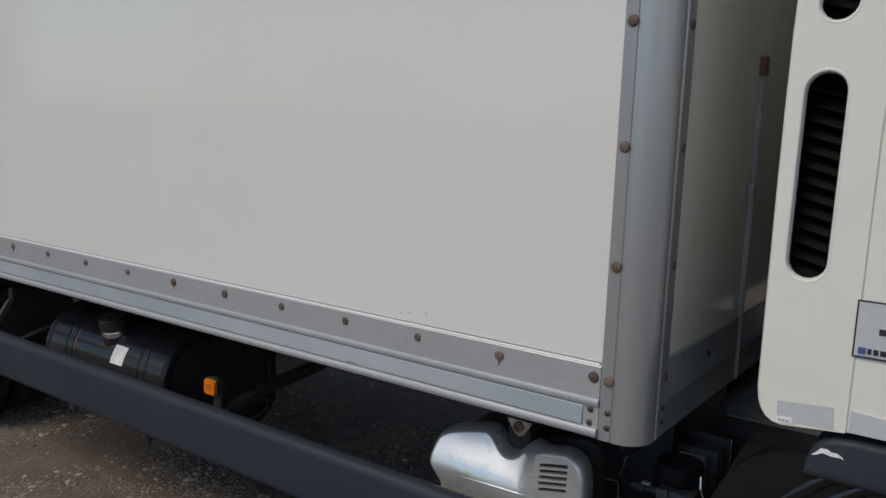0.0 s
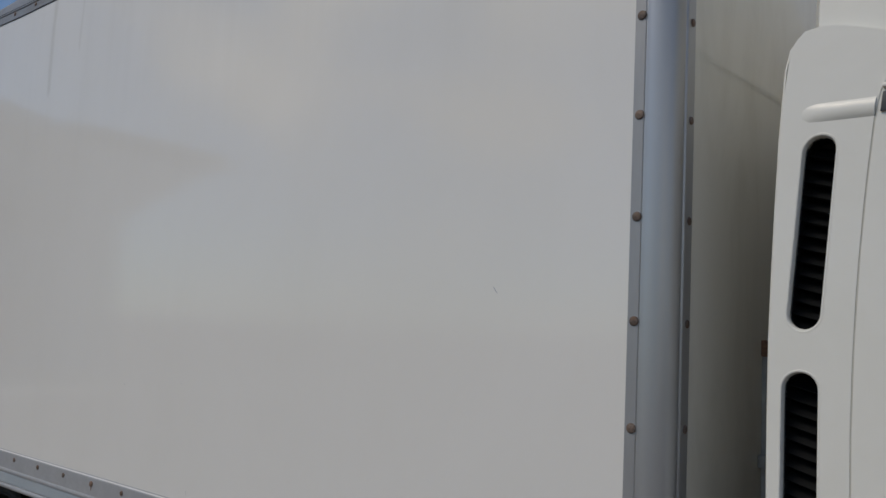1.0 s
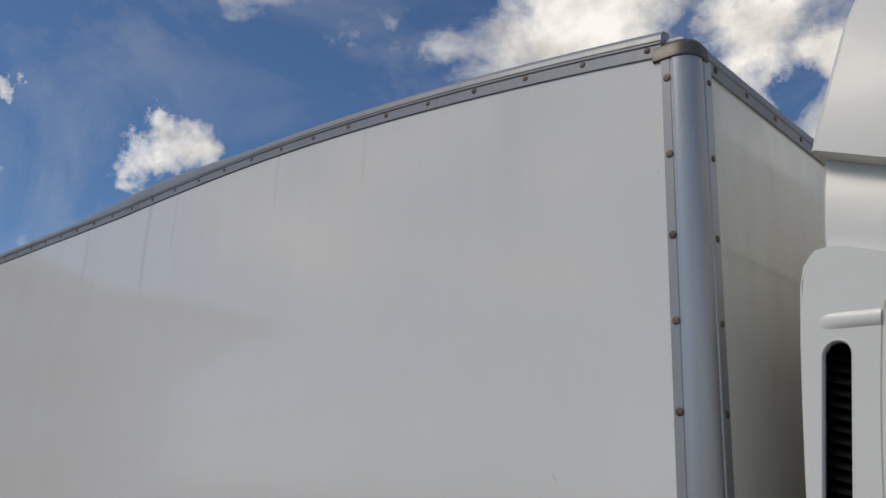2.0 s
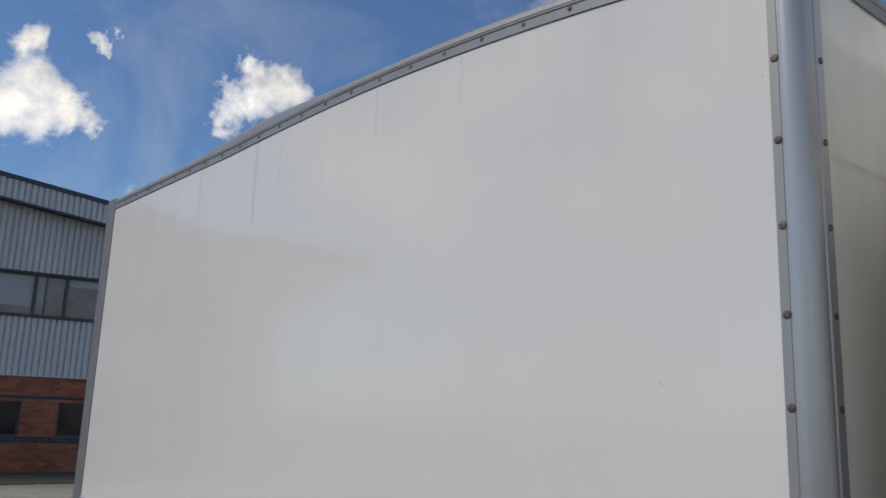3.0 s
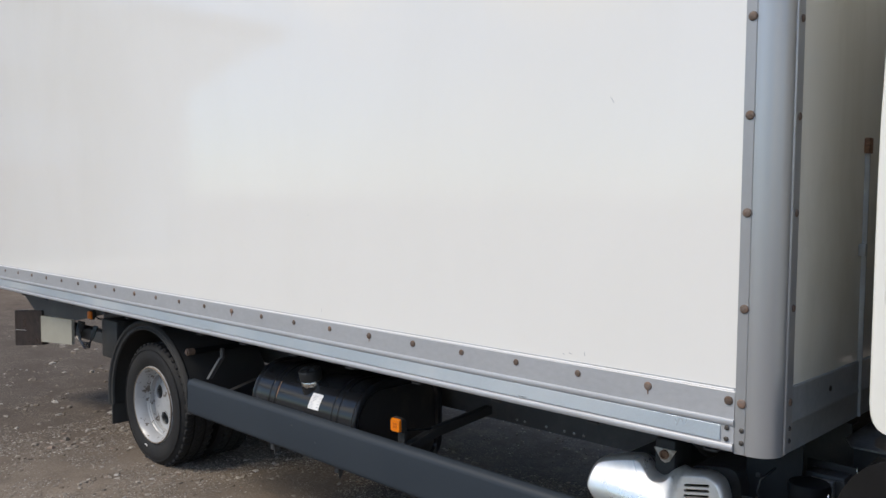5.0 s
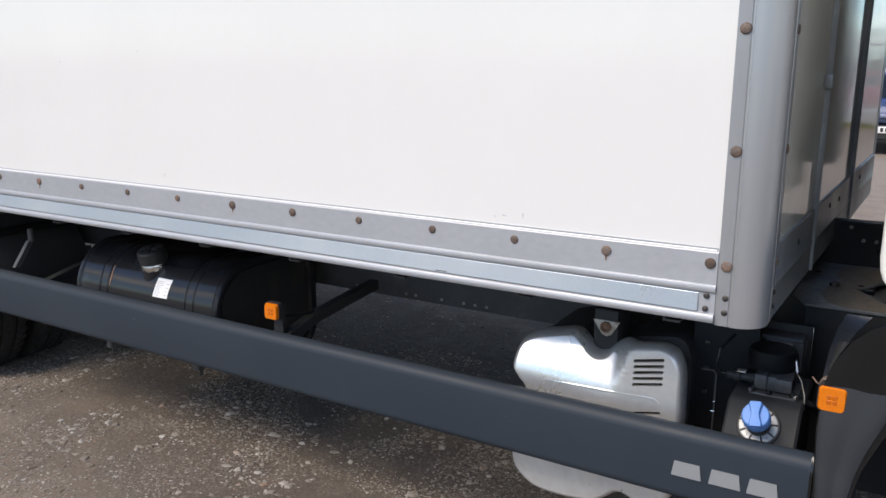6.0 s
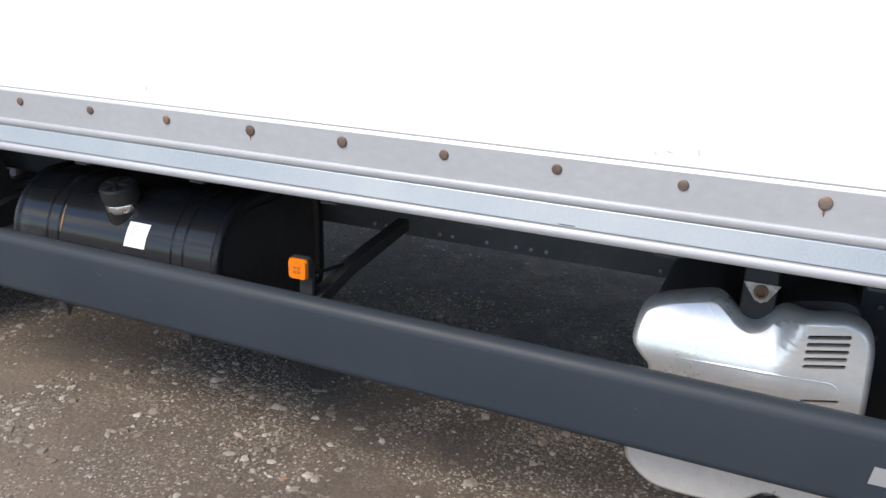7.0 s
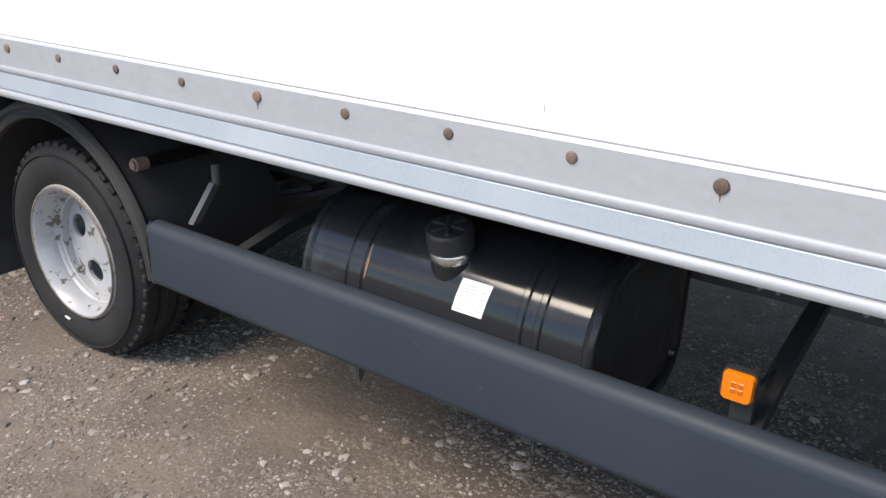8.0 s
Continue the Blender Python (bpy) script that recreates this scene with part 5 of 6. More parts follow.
for line, r in (([(0.012, 0.285, 0.672), (-0.012, 0.275, 0.676), (-0.022, 0.27, 0.70), (-0.016, 0.28, 0.74), (0.01, 0.33, 0.77)], 0.004), ([(0.17, 0.25, 0.66), (0.22, 0.28, 0.63), (0.23, 0.4, 0.56)], 0.008)):
    bm = bmesh.new()
    tube(bm, line, r, 8)
    part("air_hose", bm, BLACK_PAINT, truck)
bm = bmesh.new()
tube(bm, [(0.168, 0.325, 0.725), (0.172, 0.315, 0.712), (0.176, 0.305, 0.700)], 0.0055, 10)
part("wire_ferrule", bm, CHROME, truck)
bm = bmesh.new()
tube(bm, [(0.176, 0.305, 0.700), (0.190, 0.29, 0.685), (0.203, 0.26, 0.660), (0.208, 0.235, 0.628)], 0.0014, 6)
part("wire", bm, HANGER, truck)

# ---- front wheel arch ----
def arch_point(a, r=0.60):
    return (0.93 + r * math.cos(radians(a)), 0.40 + r * math.sin(radians(a)))


outer = [(0.285, 0.22), (0.262, 0.45), (0.252, 0.66), (0.256, 0.755), (0.266, 0.80), (0.282, 0.840), (0.306, 0.880), (0.34, 0.913), (0.385, 0.938), (0.45, 0.952), (0.60, 0.956), (1.55, 0.956), (1.62, 0.6), (1.62, 0.22)]
inner = [arch_point(a) for a in range(-17, 198, 9)]
outline = outer + [p for p in inner if p[1] > 0.215]
bm = bmesh.new()
prism(bm, outline, "y", 0.072, 0.10)
fender = part("wheel_arch", bm, FENDER, truck, "dark grey plastic wheel arch")
bm = bmesh.new()
loft(bm, [[(x, y, z) for x, z in (arch_point(a, 0.60), arch_point(a, 0.63))] + [(x, y2, z) for x, z in (arch_point(a, 0.63), arch_point(a, 0.60)) for y2 in (0.55,)] for a in range(-10, 191, 8) for y in (0.10,)])
box(bm, (0.262, 0.29), (0.10, 0.50), (0.30, 0.80), 0.006)
part("arch_liner", bm, PLASTIC, fender)
bm = bmesh.new()
loft(bm, [[(x0 + (x1 - x0) * u, 0.0725 + (y - 0.0725) * swell, z) for u, y in ((0.0, 0.0725), (0.03, 0.066), (0.10, 0.061), (0.25, 0.058), (0.38, 0.060), (0.48, 0.0635), (0.58, 0.064), (0.68, 0.062), (0.85, 0.062), (0.97, 0.067), (1.0, 0.0725))] for z, x0, x1, swell in
          ((0.225, 0.288, 0.345, 1), (0.34, 0.276, 0.330, 1), (0.45, 0.267, 0.327, 1), (0.56, 0.259, 0.345, 1), (0.62, 0.256, 0.362, 1), (0.66, 0.255, 0.377, 0.9), (0.70, 0.256, 0.392, 0.6), (0.74, 0.259, 0.405, 0.25), (0.775, 0.264, 0.415, 0.0))])
part("arch_leg", bm, ARCH_LEG, fender)
for r0, r1, lift in ((0.612, 0.640, 0.010), (0.655, 0.685, 0.012)):
    bm = bmesh.new()
    loft(bm, [[(*arch_point(ang, r0 + (r1 - r0) * u), dy) for u, dy in ((0.0, 0.073), (0.15, 0.073 - lift * 0.6 * smooth((152 - ang) / 30)), (0.4, 0.073 - lift * smooth((152 - ang) / 30)), (0.65, 0.073 - lift * smooth((152 - ang) / 30)), (0.88, 0.073 - lift * 0.6 * smooth((152 - ang) / 30)), (1.0, 0.073), (0.5, 0.085))] for ang in range(92, 153, 4)])
    for v in bm.verts:
        v.co.y, v.co.z = v.co.z, v.co.y
    part("arch_ridge", bm, FENDER, fender)
BLOCK = [(0.444, 0.905), (0.446, 0.93), (0.451, 0.953), (0.461, 0.975), (0.478, 0.992), (0.50, 1.001), (0.54, 1.004), (1.55, 1.004), (1.55, 0.90), (0.60, 0.903)]
bm = bmesh.new()
loft(bm, [[(x, y, z) for x, z in shrink(BLOCK, d)] for y, d in ((0.45, 0.0), (0.075, 0.0), (0.067, 0.003), (0.062, 0.008), (0.060, 0.014))])
part("arch_top", bm, RAIL, fender, "slate grey step block over the arch")
bm = bmesh.new()
prism(bm, [(0.459, 0.957), (0.466, 0.963), (0.476, 0.975), (0.488, 0.976), (0.497, 0.971), (0.506, 0.972), (0.517, 0.966), (0.520, 0.962), (0.512, 0.964), (0.498, 0.963), (0.480, 0.966), (0.470, 0.960)], "y", 0.0585, 0.0605)
part("scuff", bm, WHITE_LABEL, fender)
bm = bmesh.new()
tube(bm, [(0.262, 0.115, 0.775), (0.252, 0.105, 0.770), (0.247, 0.10, 0.758), (0.240, 0.12, 0.752), (0.228, 0.14, 0.757)], 0.0019, 8)
part("lamp_cable", bm, STUB, truck, "dusty brown lamp cable")
bm = bmesh.new()
loft(bm, [[(x + u, y, z) for u in (-half, half)] + [(x + u, y + 0.005, z) for u in (half, -half)] for x, y, z, half in
          ((0.252, 0.195, 0.735, 0.006), (0.253, 0.205, 0.750, 0.007), (0.260, 0.28, 0.785, 0.013), (0.278, 0.37, 0.818, 0.023), (0.298, 0.44, 0.838, 0.030))])
part("arch_stay", bm, BLACK_PAINT, truck, "glossy black steel stay")


# ---- cab ----
def lean_x(x, z):
    return x + (0.050 * ((z - 1.5) / 0.8) ** 2 if z > 1.5 else 0.0)


def sheared(bm):
    for v in bm.verts:
        v.co.x = lean_x(v.co.x, v.co.z)
    return bm


def stadium(cx, z0, z1, half, steps=10):
    ring = [(cx + half * math.cos(radians(180 * i / steps)), z1 - half + half * math.sin(radians(180 * i / steps))) for i in range(steps + 1)]
    ring += [(cx + half * math.cos(radians(180 + 180 * i / steps)), z0 + half + half * math.sin(radians(180 + 180 * i / steps))) for i in range(steps + 1)]
    return ring


def edge_x(z):
    """The rear edge of the corner panel before the cab's lean: it leans less than the rest."""
    return float(np.interp(z, (1.010, 1.018, 1.032, 1.05, 1.08, 1.6, 1.8, 1.95, 2.1, 2.27, 2.43, 2.48, 2.503, 2.519), (0.377, 0.364, 0.355, 0.350, 0.3465, 0.345, 0.340, 0.336, 0.330, 0.320, 0.311, 0.314, 0.326, 0.340)))


for flip in (False, True):
    def gy(y):
        return WIDTH - y if flip else y
    # corner panel with two louvred openings
    outer = [(0.393, 1.006), (0.5168, 1.018), (0.5168, 1.3), (0.5168, 1.6), (0.5168, 1.75), (0.5168, 1.9), (0.5168, 2.0), (0.5168, 2.1), (0.5168, 2.2), (0.5168, 2.30), (0.523, 2.355), (0.535, 2.40), (0.552, 2.438), (0.575, 2.468), (0.50, 2.495), (0.41, 2.522), (0.372, 2.525)] + [(edge_x(z), z) for z in (2.519, 2.503, 2.48, 2.35, 2.2, 2.1, 1.95, 1.85, 1.75, 1.6, 1.4, 1.08, 1.05, 1.032, 1.018, 1.010)]
    vents = [stadium(0.411, 1.314, 1.728, 0.040), stadium(0.411, 1.820, 2.268, 0.037)]
    bm = bmesh.new()
    plate(bm, outer, vents, gy(0.058), gy(0.098))
    sheared(bm)
    corner = part("cab_corner_panel", bm, CAB, truck, "cream white corner panel with two louvred slots")
    # its rounded rear edge
    bm = bmesh.new()
    rings = []
    for z, grow in ((1.010, -0.016), (1.018, -0.010), (1.032, -0.004), (1.05, 0.0), (1.08, 0.0), (1.5, 0.0), (1.65, 0.0), (1.8, 0.0), (1.95, 0.0), (2.1, 0.0), (2.27, 0.0), (2.43, 0.0), (2.48, -0.006), (2.507, -0.016), (2.518, -0.03)):
        base = edge_x(z) + 0.001
        ring = [(base, 0.058)] + [(base - (0.008 + grow * 0.3) * math.sin(radians(a)), 0.074 - 0.016 * math.cos(radians(a))) for a in range(10, 91, 10)] + [(base + 0.002 - grow, 0.26), (base + 0.012, 0.26), (base + 0.004, 0.12)]
        rings.append([(x, gy(y), z) for x, y in ring])
    loft(bm, rings)
    sheared(bm)
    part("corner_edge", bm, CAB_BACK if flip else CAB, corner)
    # moulded bead across the top
    bm = bmesh.new()
    loft(bm, [[(x, gy(0.0595 - rise * s), 2.320 + dz) for dz, s in ((-0.024, 0.0), (-0.017, 0.55), (-0.008, 0.95), (0.0, 1.0), (0.008, 0.95), (0.017, 0.55), (0.024, 0.0))] + [(x, gy(0.064), 2.320)]
              for x, rise in ((0.352, 0.0005), (0.372, 0.0025), (0.392, 0.006), (0.42, 0.008), (0.47, 0.0085), (0.5165, 0.0085))])
    sheared(bm)
    part("moulded_bead", bm, CAB, corner)
    for half, z0, z1 in ((0.040, 1.314, 1.728), (0.037, 1.820, 2.268)):
        bm = bmesh.new()
        loft(bm, [[(u, gy(y), v) for u, v in stadium(0.411, z0 + g, z1 - g, half - g)] for y, g in ((0.0585, -0.006), (0.0572, -0.003), (0.0585, 0.0), (0.063, 0.0025), (0.075, 0.0035))], cap=False)
        sheared(bm)
        part("vent_lip", bm, CAB, corner)
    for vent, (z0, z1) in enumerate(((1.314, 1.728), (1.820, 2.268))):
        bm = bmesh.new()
        # flat dark sheet in place of the slot's shaded depth
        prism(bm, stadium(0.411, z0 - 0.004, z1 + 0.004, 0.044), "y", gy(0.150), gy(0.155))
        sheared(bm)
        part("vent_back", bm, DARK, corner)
        # sleeve added to keep side light out of the slot
        bm = bmesh.new()
        half = 0.0415 if vent == 0 else 0.0385
        loft(bm, [[(u, gy(y), v) for u, v in stadium(0.411, z0 - g, z1 + g, half + g - 0.0015)] for y, g in ((0.070, 0.0), (0.151, 0.0), (0.151, 0.006), (0.070, 0.006), (0.070, 0.0))], cap=False)
        sheared(bm)
        part("vent_sleeve", bm, LOUVRE, corner)
        louvre = None
        for k in range(int((z1 - z0) / 0.031) + 1):
            z = z0 - 0.010 + k * 0.031
            if z > z1 - 0.03:
                break
            bm = bmesh.new()
            loft(bm, [[(lean_x(0.3685 + 0.085 * u, z), gy(y), z + dz + 0.022 * (1 - u)) for y, dz in ((0.104, 0.0), (0.106, -0.002), (0.146, 0.026), (0.144, 0.029))] for u in (0, 1)])
            part("louvre", bm, LOUVRE, corner)
    # grey film at the foot
    bm = bmesh.new()
    plate(bm, [(0.384, 1.057), (0.491, 1.066), (0.495, 1.020), (0.387, 1.016)][::-1], [], gy(0.0575), gy(0.0568))
    part("grey_film", bm, CAB_GREY, corner, "pale grey film strip")
    if not flip:
        bm = bmesh.new()
        plate(bm, [(0.386, 1.024), (0.416, 1.027), (0.417, 1.014), (0.388, 1.010)][::-1], [], 0.0567, 0.0562)
        sticker = part("small_sticker", bm, WHITE_LABEL, corner, "small white sticker with faint print")
        for x in (0.390, 0.397, 0.405):
            bm = bmesh.new()
            box(bm, (x, x + 0.005), (0.0557, 0.0563), (1.015, 1.019))
            part("print_block", bm, INK, sticker)
# main shell
bm = bmesh.new()
loft(bm, [[(0.5182 + u, v, z) for u, v in ((0.002, 0.060), (1.40, 0.060), (1.44, 0.10), (1.44, WIDTH - 0.10), (1.40, WIDTH - 0.060), (0.002, WIDTH - 0.060), (0.0, WIDTH - 0.062), (0.0, 0.062))]
          for z in (1.020, 1.4, 1.6, 1.8, 2.0, 2.15, 2.3, 2.40, 2.47)])
sheared(bm)
shell = part("cab_shell", bm, CAB, truck, "cream white cab body")
# strip fills the panel gap; its tone stands in for the groove's shade
bm = bmesh.new()
loft(bm, [[(x, y, z) for x, y in ((0.5150, 0.0598), (0.5200, 0.0598), (0.5200, 0.075), (0.5150, 0.075))] for z in (1.023, 1.4, 1.6, 1.8, 2.0, 2.15, 2.3)])
sheared(bm)
part("cab_seam", bm, SEAM, shell)
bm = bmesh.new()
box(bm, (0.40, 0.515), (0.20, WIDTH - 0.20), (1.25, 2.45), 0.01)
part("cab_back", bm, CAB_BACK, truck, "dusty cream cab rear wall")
bm = bmesh.new()
box(bm, (0.42, 0.56), (0.45, WIDTH - 0.45), (0.95, 1.25), 0.02)
box(bm, (0.40, 0.50), (0.62, 0.90), (1.0, 1.42), 0.02)
box(bm, (0.426, 0.50), (0.95, 1.50), (0.96, 2.25), 0.015)
part("air_intake", bm, PLASTIC, truck, "black air intake behind the cab")
bm = bmesh.new()
box(bm, (0.382, 0.425), (0.98, 1.32), (0.99, 2.2), 0.02, 4)
for z in (1.20, 1.45, 1.70, 1.95):
    box(bm, (0.3805, 0.42), (0.974, 1.326), (z, z + 0.012), 0.004)
duct = part("intake_duct", bm, DUCT, truck, "khaki grey plastic intake duct")
bm = bmesh.new()
box(bm, (0.405, 0.412), (0.9765, 0.982), (1.045, 1.08), 0.002)
part("duct_clip", bm, BLACK_PAINT, duct)
bm = bmesh.new()
lathe(bm, [(0.050, 0.90), (0.062, 0.91), (0.064, 0.93), (0.058, 0.945), (0.064, 0.96), (0.060, 0.98), (0.045, 0.989)], 24, Matrix.Translation((0.462, 1.12, 0)))
part("duct_boot", bm, PLASTIC, truck, "black rubber boot under the duct")
bm = bmesh.new()
for k in range(14):
    lathe(bm, [(0.052, 0.0), (0.060, 0.008), (0.052, 0.016)], 20, Matrix.Translation((0.43, 0.78, 0.73 + 0.018 * k)))
part("bellows_hose", bm, PLASTIC, truck, "black ribbed hose")
bm = bmesh.new()
tube(bm, [(0.45, 0.95, 0.82), (0.42, 1.02, 0.88), (0.44, 1.08, 0.96), (0.46, 1.1, 1.1)], 0.012, 8)
tube(bm, [(0.46, 0.90, 0.82), (0.41, 0.96, 0.86), (0.43, 1.05, 0.93), (0.46, 1.1, 1.1)], 0.009, 8)
part("coiled_cable", bm, BLACK_PAINT, truck)
# dark strip along the cab side
bm = bmesh.new()
box(bm, (0.528, 1.9), (0.054, 0.0585), (2.306, 2.351), 0.002)
sheared(bm)
part("dark_strip", bm, FRAME, shell, "dark trim strip")
bm = bmesh.new()
box(bm, (0.526, 1.9), (0.045, 0.062), (2.358, 2.368), 0.004)
sheared(bm)
part("gutter_bead", bm, CAB, shell)
bm = bmesh.new()
plate(bm, [(0.522, 1.067), (0.95, 1.036), (0.95, 1.020), (0.522, 1.022)][::-1], [], 0.0598, 0.0572)
part("grey_film", bm, CAB_GREY, shell, "pale grey film strip")
# roof deflector in two pieces
bm = bmesh.new()
rings = []
for x in (0.422, 0.437, 0.8, 1.4):
    g = 0.03 if x < 0.43 else 0.0
    rings.append([(x + (z - 2.45) * 0.05, y, z - (x - 0.46) * 0.36 * s) for y, z, s in ((0.16 + g, 2.40, 0), (0.105 + g, 2.46, 0.2), (0.092 + g, 2.58, 0.5), (0.105 + g, 2.70, 0.8), (0.13 + g, 2.80, 1),
                                                                             (WIDTH - 0.13 - g, 2.80, 1), (WIDTH - 0.105 - g, 2.70, 0.8), (WIDTH - 0.092 - g, 2.58, 0.5), (WIDTH - 0.105 - g, 2.46, 0.2), (WIDTH - 0.16 - g, 2.40, 0))])
loft(bm, rings)
part("lower_deflector", bm, CAB, truck, "cream lower roof deflector")
bm = bmesh.new()
rings = []
for x in (0.429, 0.442, 0.8, 1.4):
    g = 0.012 if x < 0.435 else 0.0
    rings.append([(x + max(0, z - 2.80) * 0.27, y, z - (x - 0.46) * 0.37) for y, z in ((0.10 + g, 2.800), (0.066 + g, 2.806), (0.07 + g, 2.9), (0.12 + g, 3.2), (0.25 + g, 3.48),
                                                                                     (WIDTH - 0.25 - g, 3.48), (WIDTH - 0.12 - g, 3.2), (WIDTH - 0.07 - g, 2.9), (WIDTH - 0.066 - g, 2.806), (WIDTH - 0.10 - g, 2.800))])
loft(bm, rings)
part("upper_deflector", bm, CAB, truck, "cream upper roof deflector")
# notice on the cab side
bm = bmesh.new()
plate(bm, [(0.512, 1.292), (0.80, 1.292), (0.80, 1.178), (0.512, 1.178)], [[(0.515, 1.289), (0.515, 1.181), (0.797, 1.181), (0.797, 1.289)]], 0.0555, 0.0575)
notice = part("notice", bm, BLACK_INK, truck, "pale notice with a thin black border")
bm = bmesh.new()
box(bm, (0.513, 0.799), (0.056, 0.0575), (1.179, 1.291))
part("notice_sheet", bm, CAB_GREY, notice)
for x0, x1, z0, z1, mat in ((0.522, 0.536, 1.186, 1.199, BLUE_INK), (0.539, 0.546, 1.187, 1.198, BLACK_INK), (0.549, 0.558, 1.187, 1.198, BLACK_INK), (0.561, 0.572, 1.187, 1.198, BLACK_INK), (0.522, 0.572, 1.1815, 1.1838, INK),
                            (0.555, 0.60, 1.228, 1.240, BLACK_INK), (0.585, 0.60, 1.252, 1.262, BLACK_INK)):
    bm = bmesh.new()
    box(bm, (x0, x1), (0.0548, 0.0562), (z0, z1))
    part("print_block", bm, mat, notice)

# ---- tail-lift gear under the rear ----
bm = bmesh.new()
prism(bm, [(-5.72, 0.895), (-5.62, 0.90), (-4.25, 0.90), (-4.25, 0.83), (-4.72, 0.735), (-5.16, 0.665), (-5.26, 0.662)], "y", 0.16, 0.19)
prism(bm, [(-5.62, 0.90), (-4.25, 0.90), (-4.25, 0.86), (-4.95, 0.72), (-5.16, 0.68)], "y", 0.19, 0.42)
part("lift_bracket", bm, CHASSIS, truck, "black triangular lift bracket")
bm = bmesh.new()
prism(bm, [(-5.22, 0.53), (-4.69, 0.575), (-4.69, 0.745), (-5.22, 0.72)], "y", 0.13, 0.15)
part("side_board", bm, CREAM_BOARD, truck, "faded cream board")
bm = bmesh.new()
prism(bm, [(-5.77, 0.435), (-5.755, 0.43), (-5.25, 0.50), (-5.24, 0.51), (-5.24, 0.745), (-5.25, 0.755), (-5.755, 0.705), (-5.77, 0.69)], "y", 0.145, 0.19)
unit = part("tail_lamp_unit", bm, TAIL, truck, "dull dark red tail lamp housing")
bm = bmesh.new()
box(bm, (-5.772, -5.755), (0.148, 0.187), (0.60, 0.69), 0.004)
part("tail_lens", bm, TAIL_RED, unit, "red lens at the end of the housing")
bm = bmesh.new()
tube(bm, [(-5.74, 0.14, 0.555), (-5.53, 0.14, 0.575)], 0.004, 6)
part("lamp_trim", bm, BOLT, unit)
bm = bmesh.new()
box(bm, (-5.6, -4.3), (0.22, 0.30), (0.60, 0.68), 0.01)
part("lift_beam", bm, CHASSIS, truck)
bm = bmesh.new()
for k in range(4):
    tube(bm, [(-4.66 + 0.03 * k, 0.17, 0.74), (-4.67 + 0.02 * k, 0.155, 0.665), (-4.64 + 0.015 * k, 0.15, 0.625 - 0.008 * k), (-4.56 + 0.01 * k, 0.15, 0.605 - 0.012 * k), (-4.46, 0.15, 0.615 - 0.01 * k), (-4.41 - 0.01 * k, 0.155, 0.655), (-4.40 - 0.015 * k, 0.18, 0.73)], 0.006, 6)
part("cable_loop", bm, BLACK_PAINT, truck)
bm = bmesh.new()
box(bm, (-4.28, -4.06), (0.15, 0.40), (0.55, 0.80), 0.015)
part("black_box", bm, PLASTIC, truck)
bm = bmesh.new()
prism(bm, [(-3.635, 0.475), (-3.55, 0.480), (-3.565, 0.44), (-3.60, 0.425), (-3.63, 0.44)], "y", 0.94, 0.952)
part("axle_clamp", bm, GREY_CAST, truck, "pale dusty clamp on the rear axle")

# ---- office building ----
BX = -21.5
office = thing("office_building", "two-storey office block of ribbed grey cladding over red brick", "building", at=(BX - 3 * math.sin(radians(10)), 3 - 3 * math.cos(radians(10)), 0))
office.rotation_euler.z = radians(-10)


def at_office(ob):
    ob.matrix_parent_inverse = Matrix.Translation((-BX, 0, 0))
    return ob


Y0, Y1 = -9.2, 13.0
EAVES = (-9.3, 13.0)
RIDGE = -3.0                                     # where the gable is highest


def gabled(ob):
    """Lets a level part follow the slopes of the gable, 0 at 2.6 m."""
    for v in ob.data.vertices:
        v.co.z += 0.133 * ((2.6 - RIDGE) - abs(v.co.y - RIDGE))
    return ob



def cladding(z0, z1, x, pitch=0.145, depth=0.045):
    """Vertical ribbed sheet."""
    bm = bmesh.new()
    pts = []
    y = Y0
    while y < Y1:
        pts += [(x, y), (x, y + pitch * 0.16), (x + depth, y + pitch * 0.27), (x + depth, y + pitch * 0.89)]
        y += pitch
    low = [bm.verts.new((a, b, z0)) for a, b in pts]
    top = [bm.verts.new((a, b, z1)) for a, b in pts]
    for i in range(len(pts) - 1):
        bm.faces.new((low[i], low[i + 1], top[i + 1], top[i]))
    return bm


def block(name, x, y, z, mat, bevel=0.0, parent=None, label=""):
    bm = bmesh.new()
    box(bm, x, y, z, bevel)
    if y == EAVES:
        bmesh.ops.bisect_plane(bm, geom=bm.verts[:] + bm.edges[:] + bm.faces[:], plane_co=(0, RIDGE, 0), plane_no=(0, 1, 0))
    ob = part(name, bm, mat, parent or office, label)
    return ob if parent else at_office(ob)


# brick storey with window openings: band below, piers, band above
openings = [(2.61 + 1.70 * k, 3.46 + 1.70 * k) for k in range(-6, 6)]
SILL_Z, HEAD_Z = 0.97, 1.82
brick_low = block("brick_wall", (BX - 0.3, BX), (Y0, Y1), (0.0, SILL_Z), BRICK, label="red brick ground storey")
brick_top = block("brick_wall", (BX - 0.3, BX), (Y0, Y1), (HEAD_Z, 2.44), BRICK)
edges = [Y0] + [v for o in openings for v in o] + [Y1]
for a, b in zip(edges[::2], edges[1::2]):
    pier = block("brick_pier", (BX - 0.3, BX), (a, b), (SILL_Z, HEAD_Z), BRICK)
    if a > 3 and a < 4:
        near_pier = pier
block("plinth", (BX, BX + 0.02), (Y0, Y1), (0.0, 0.12), FRAME)
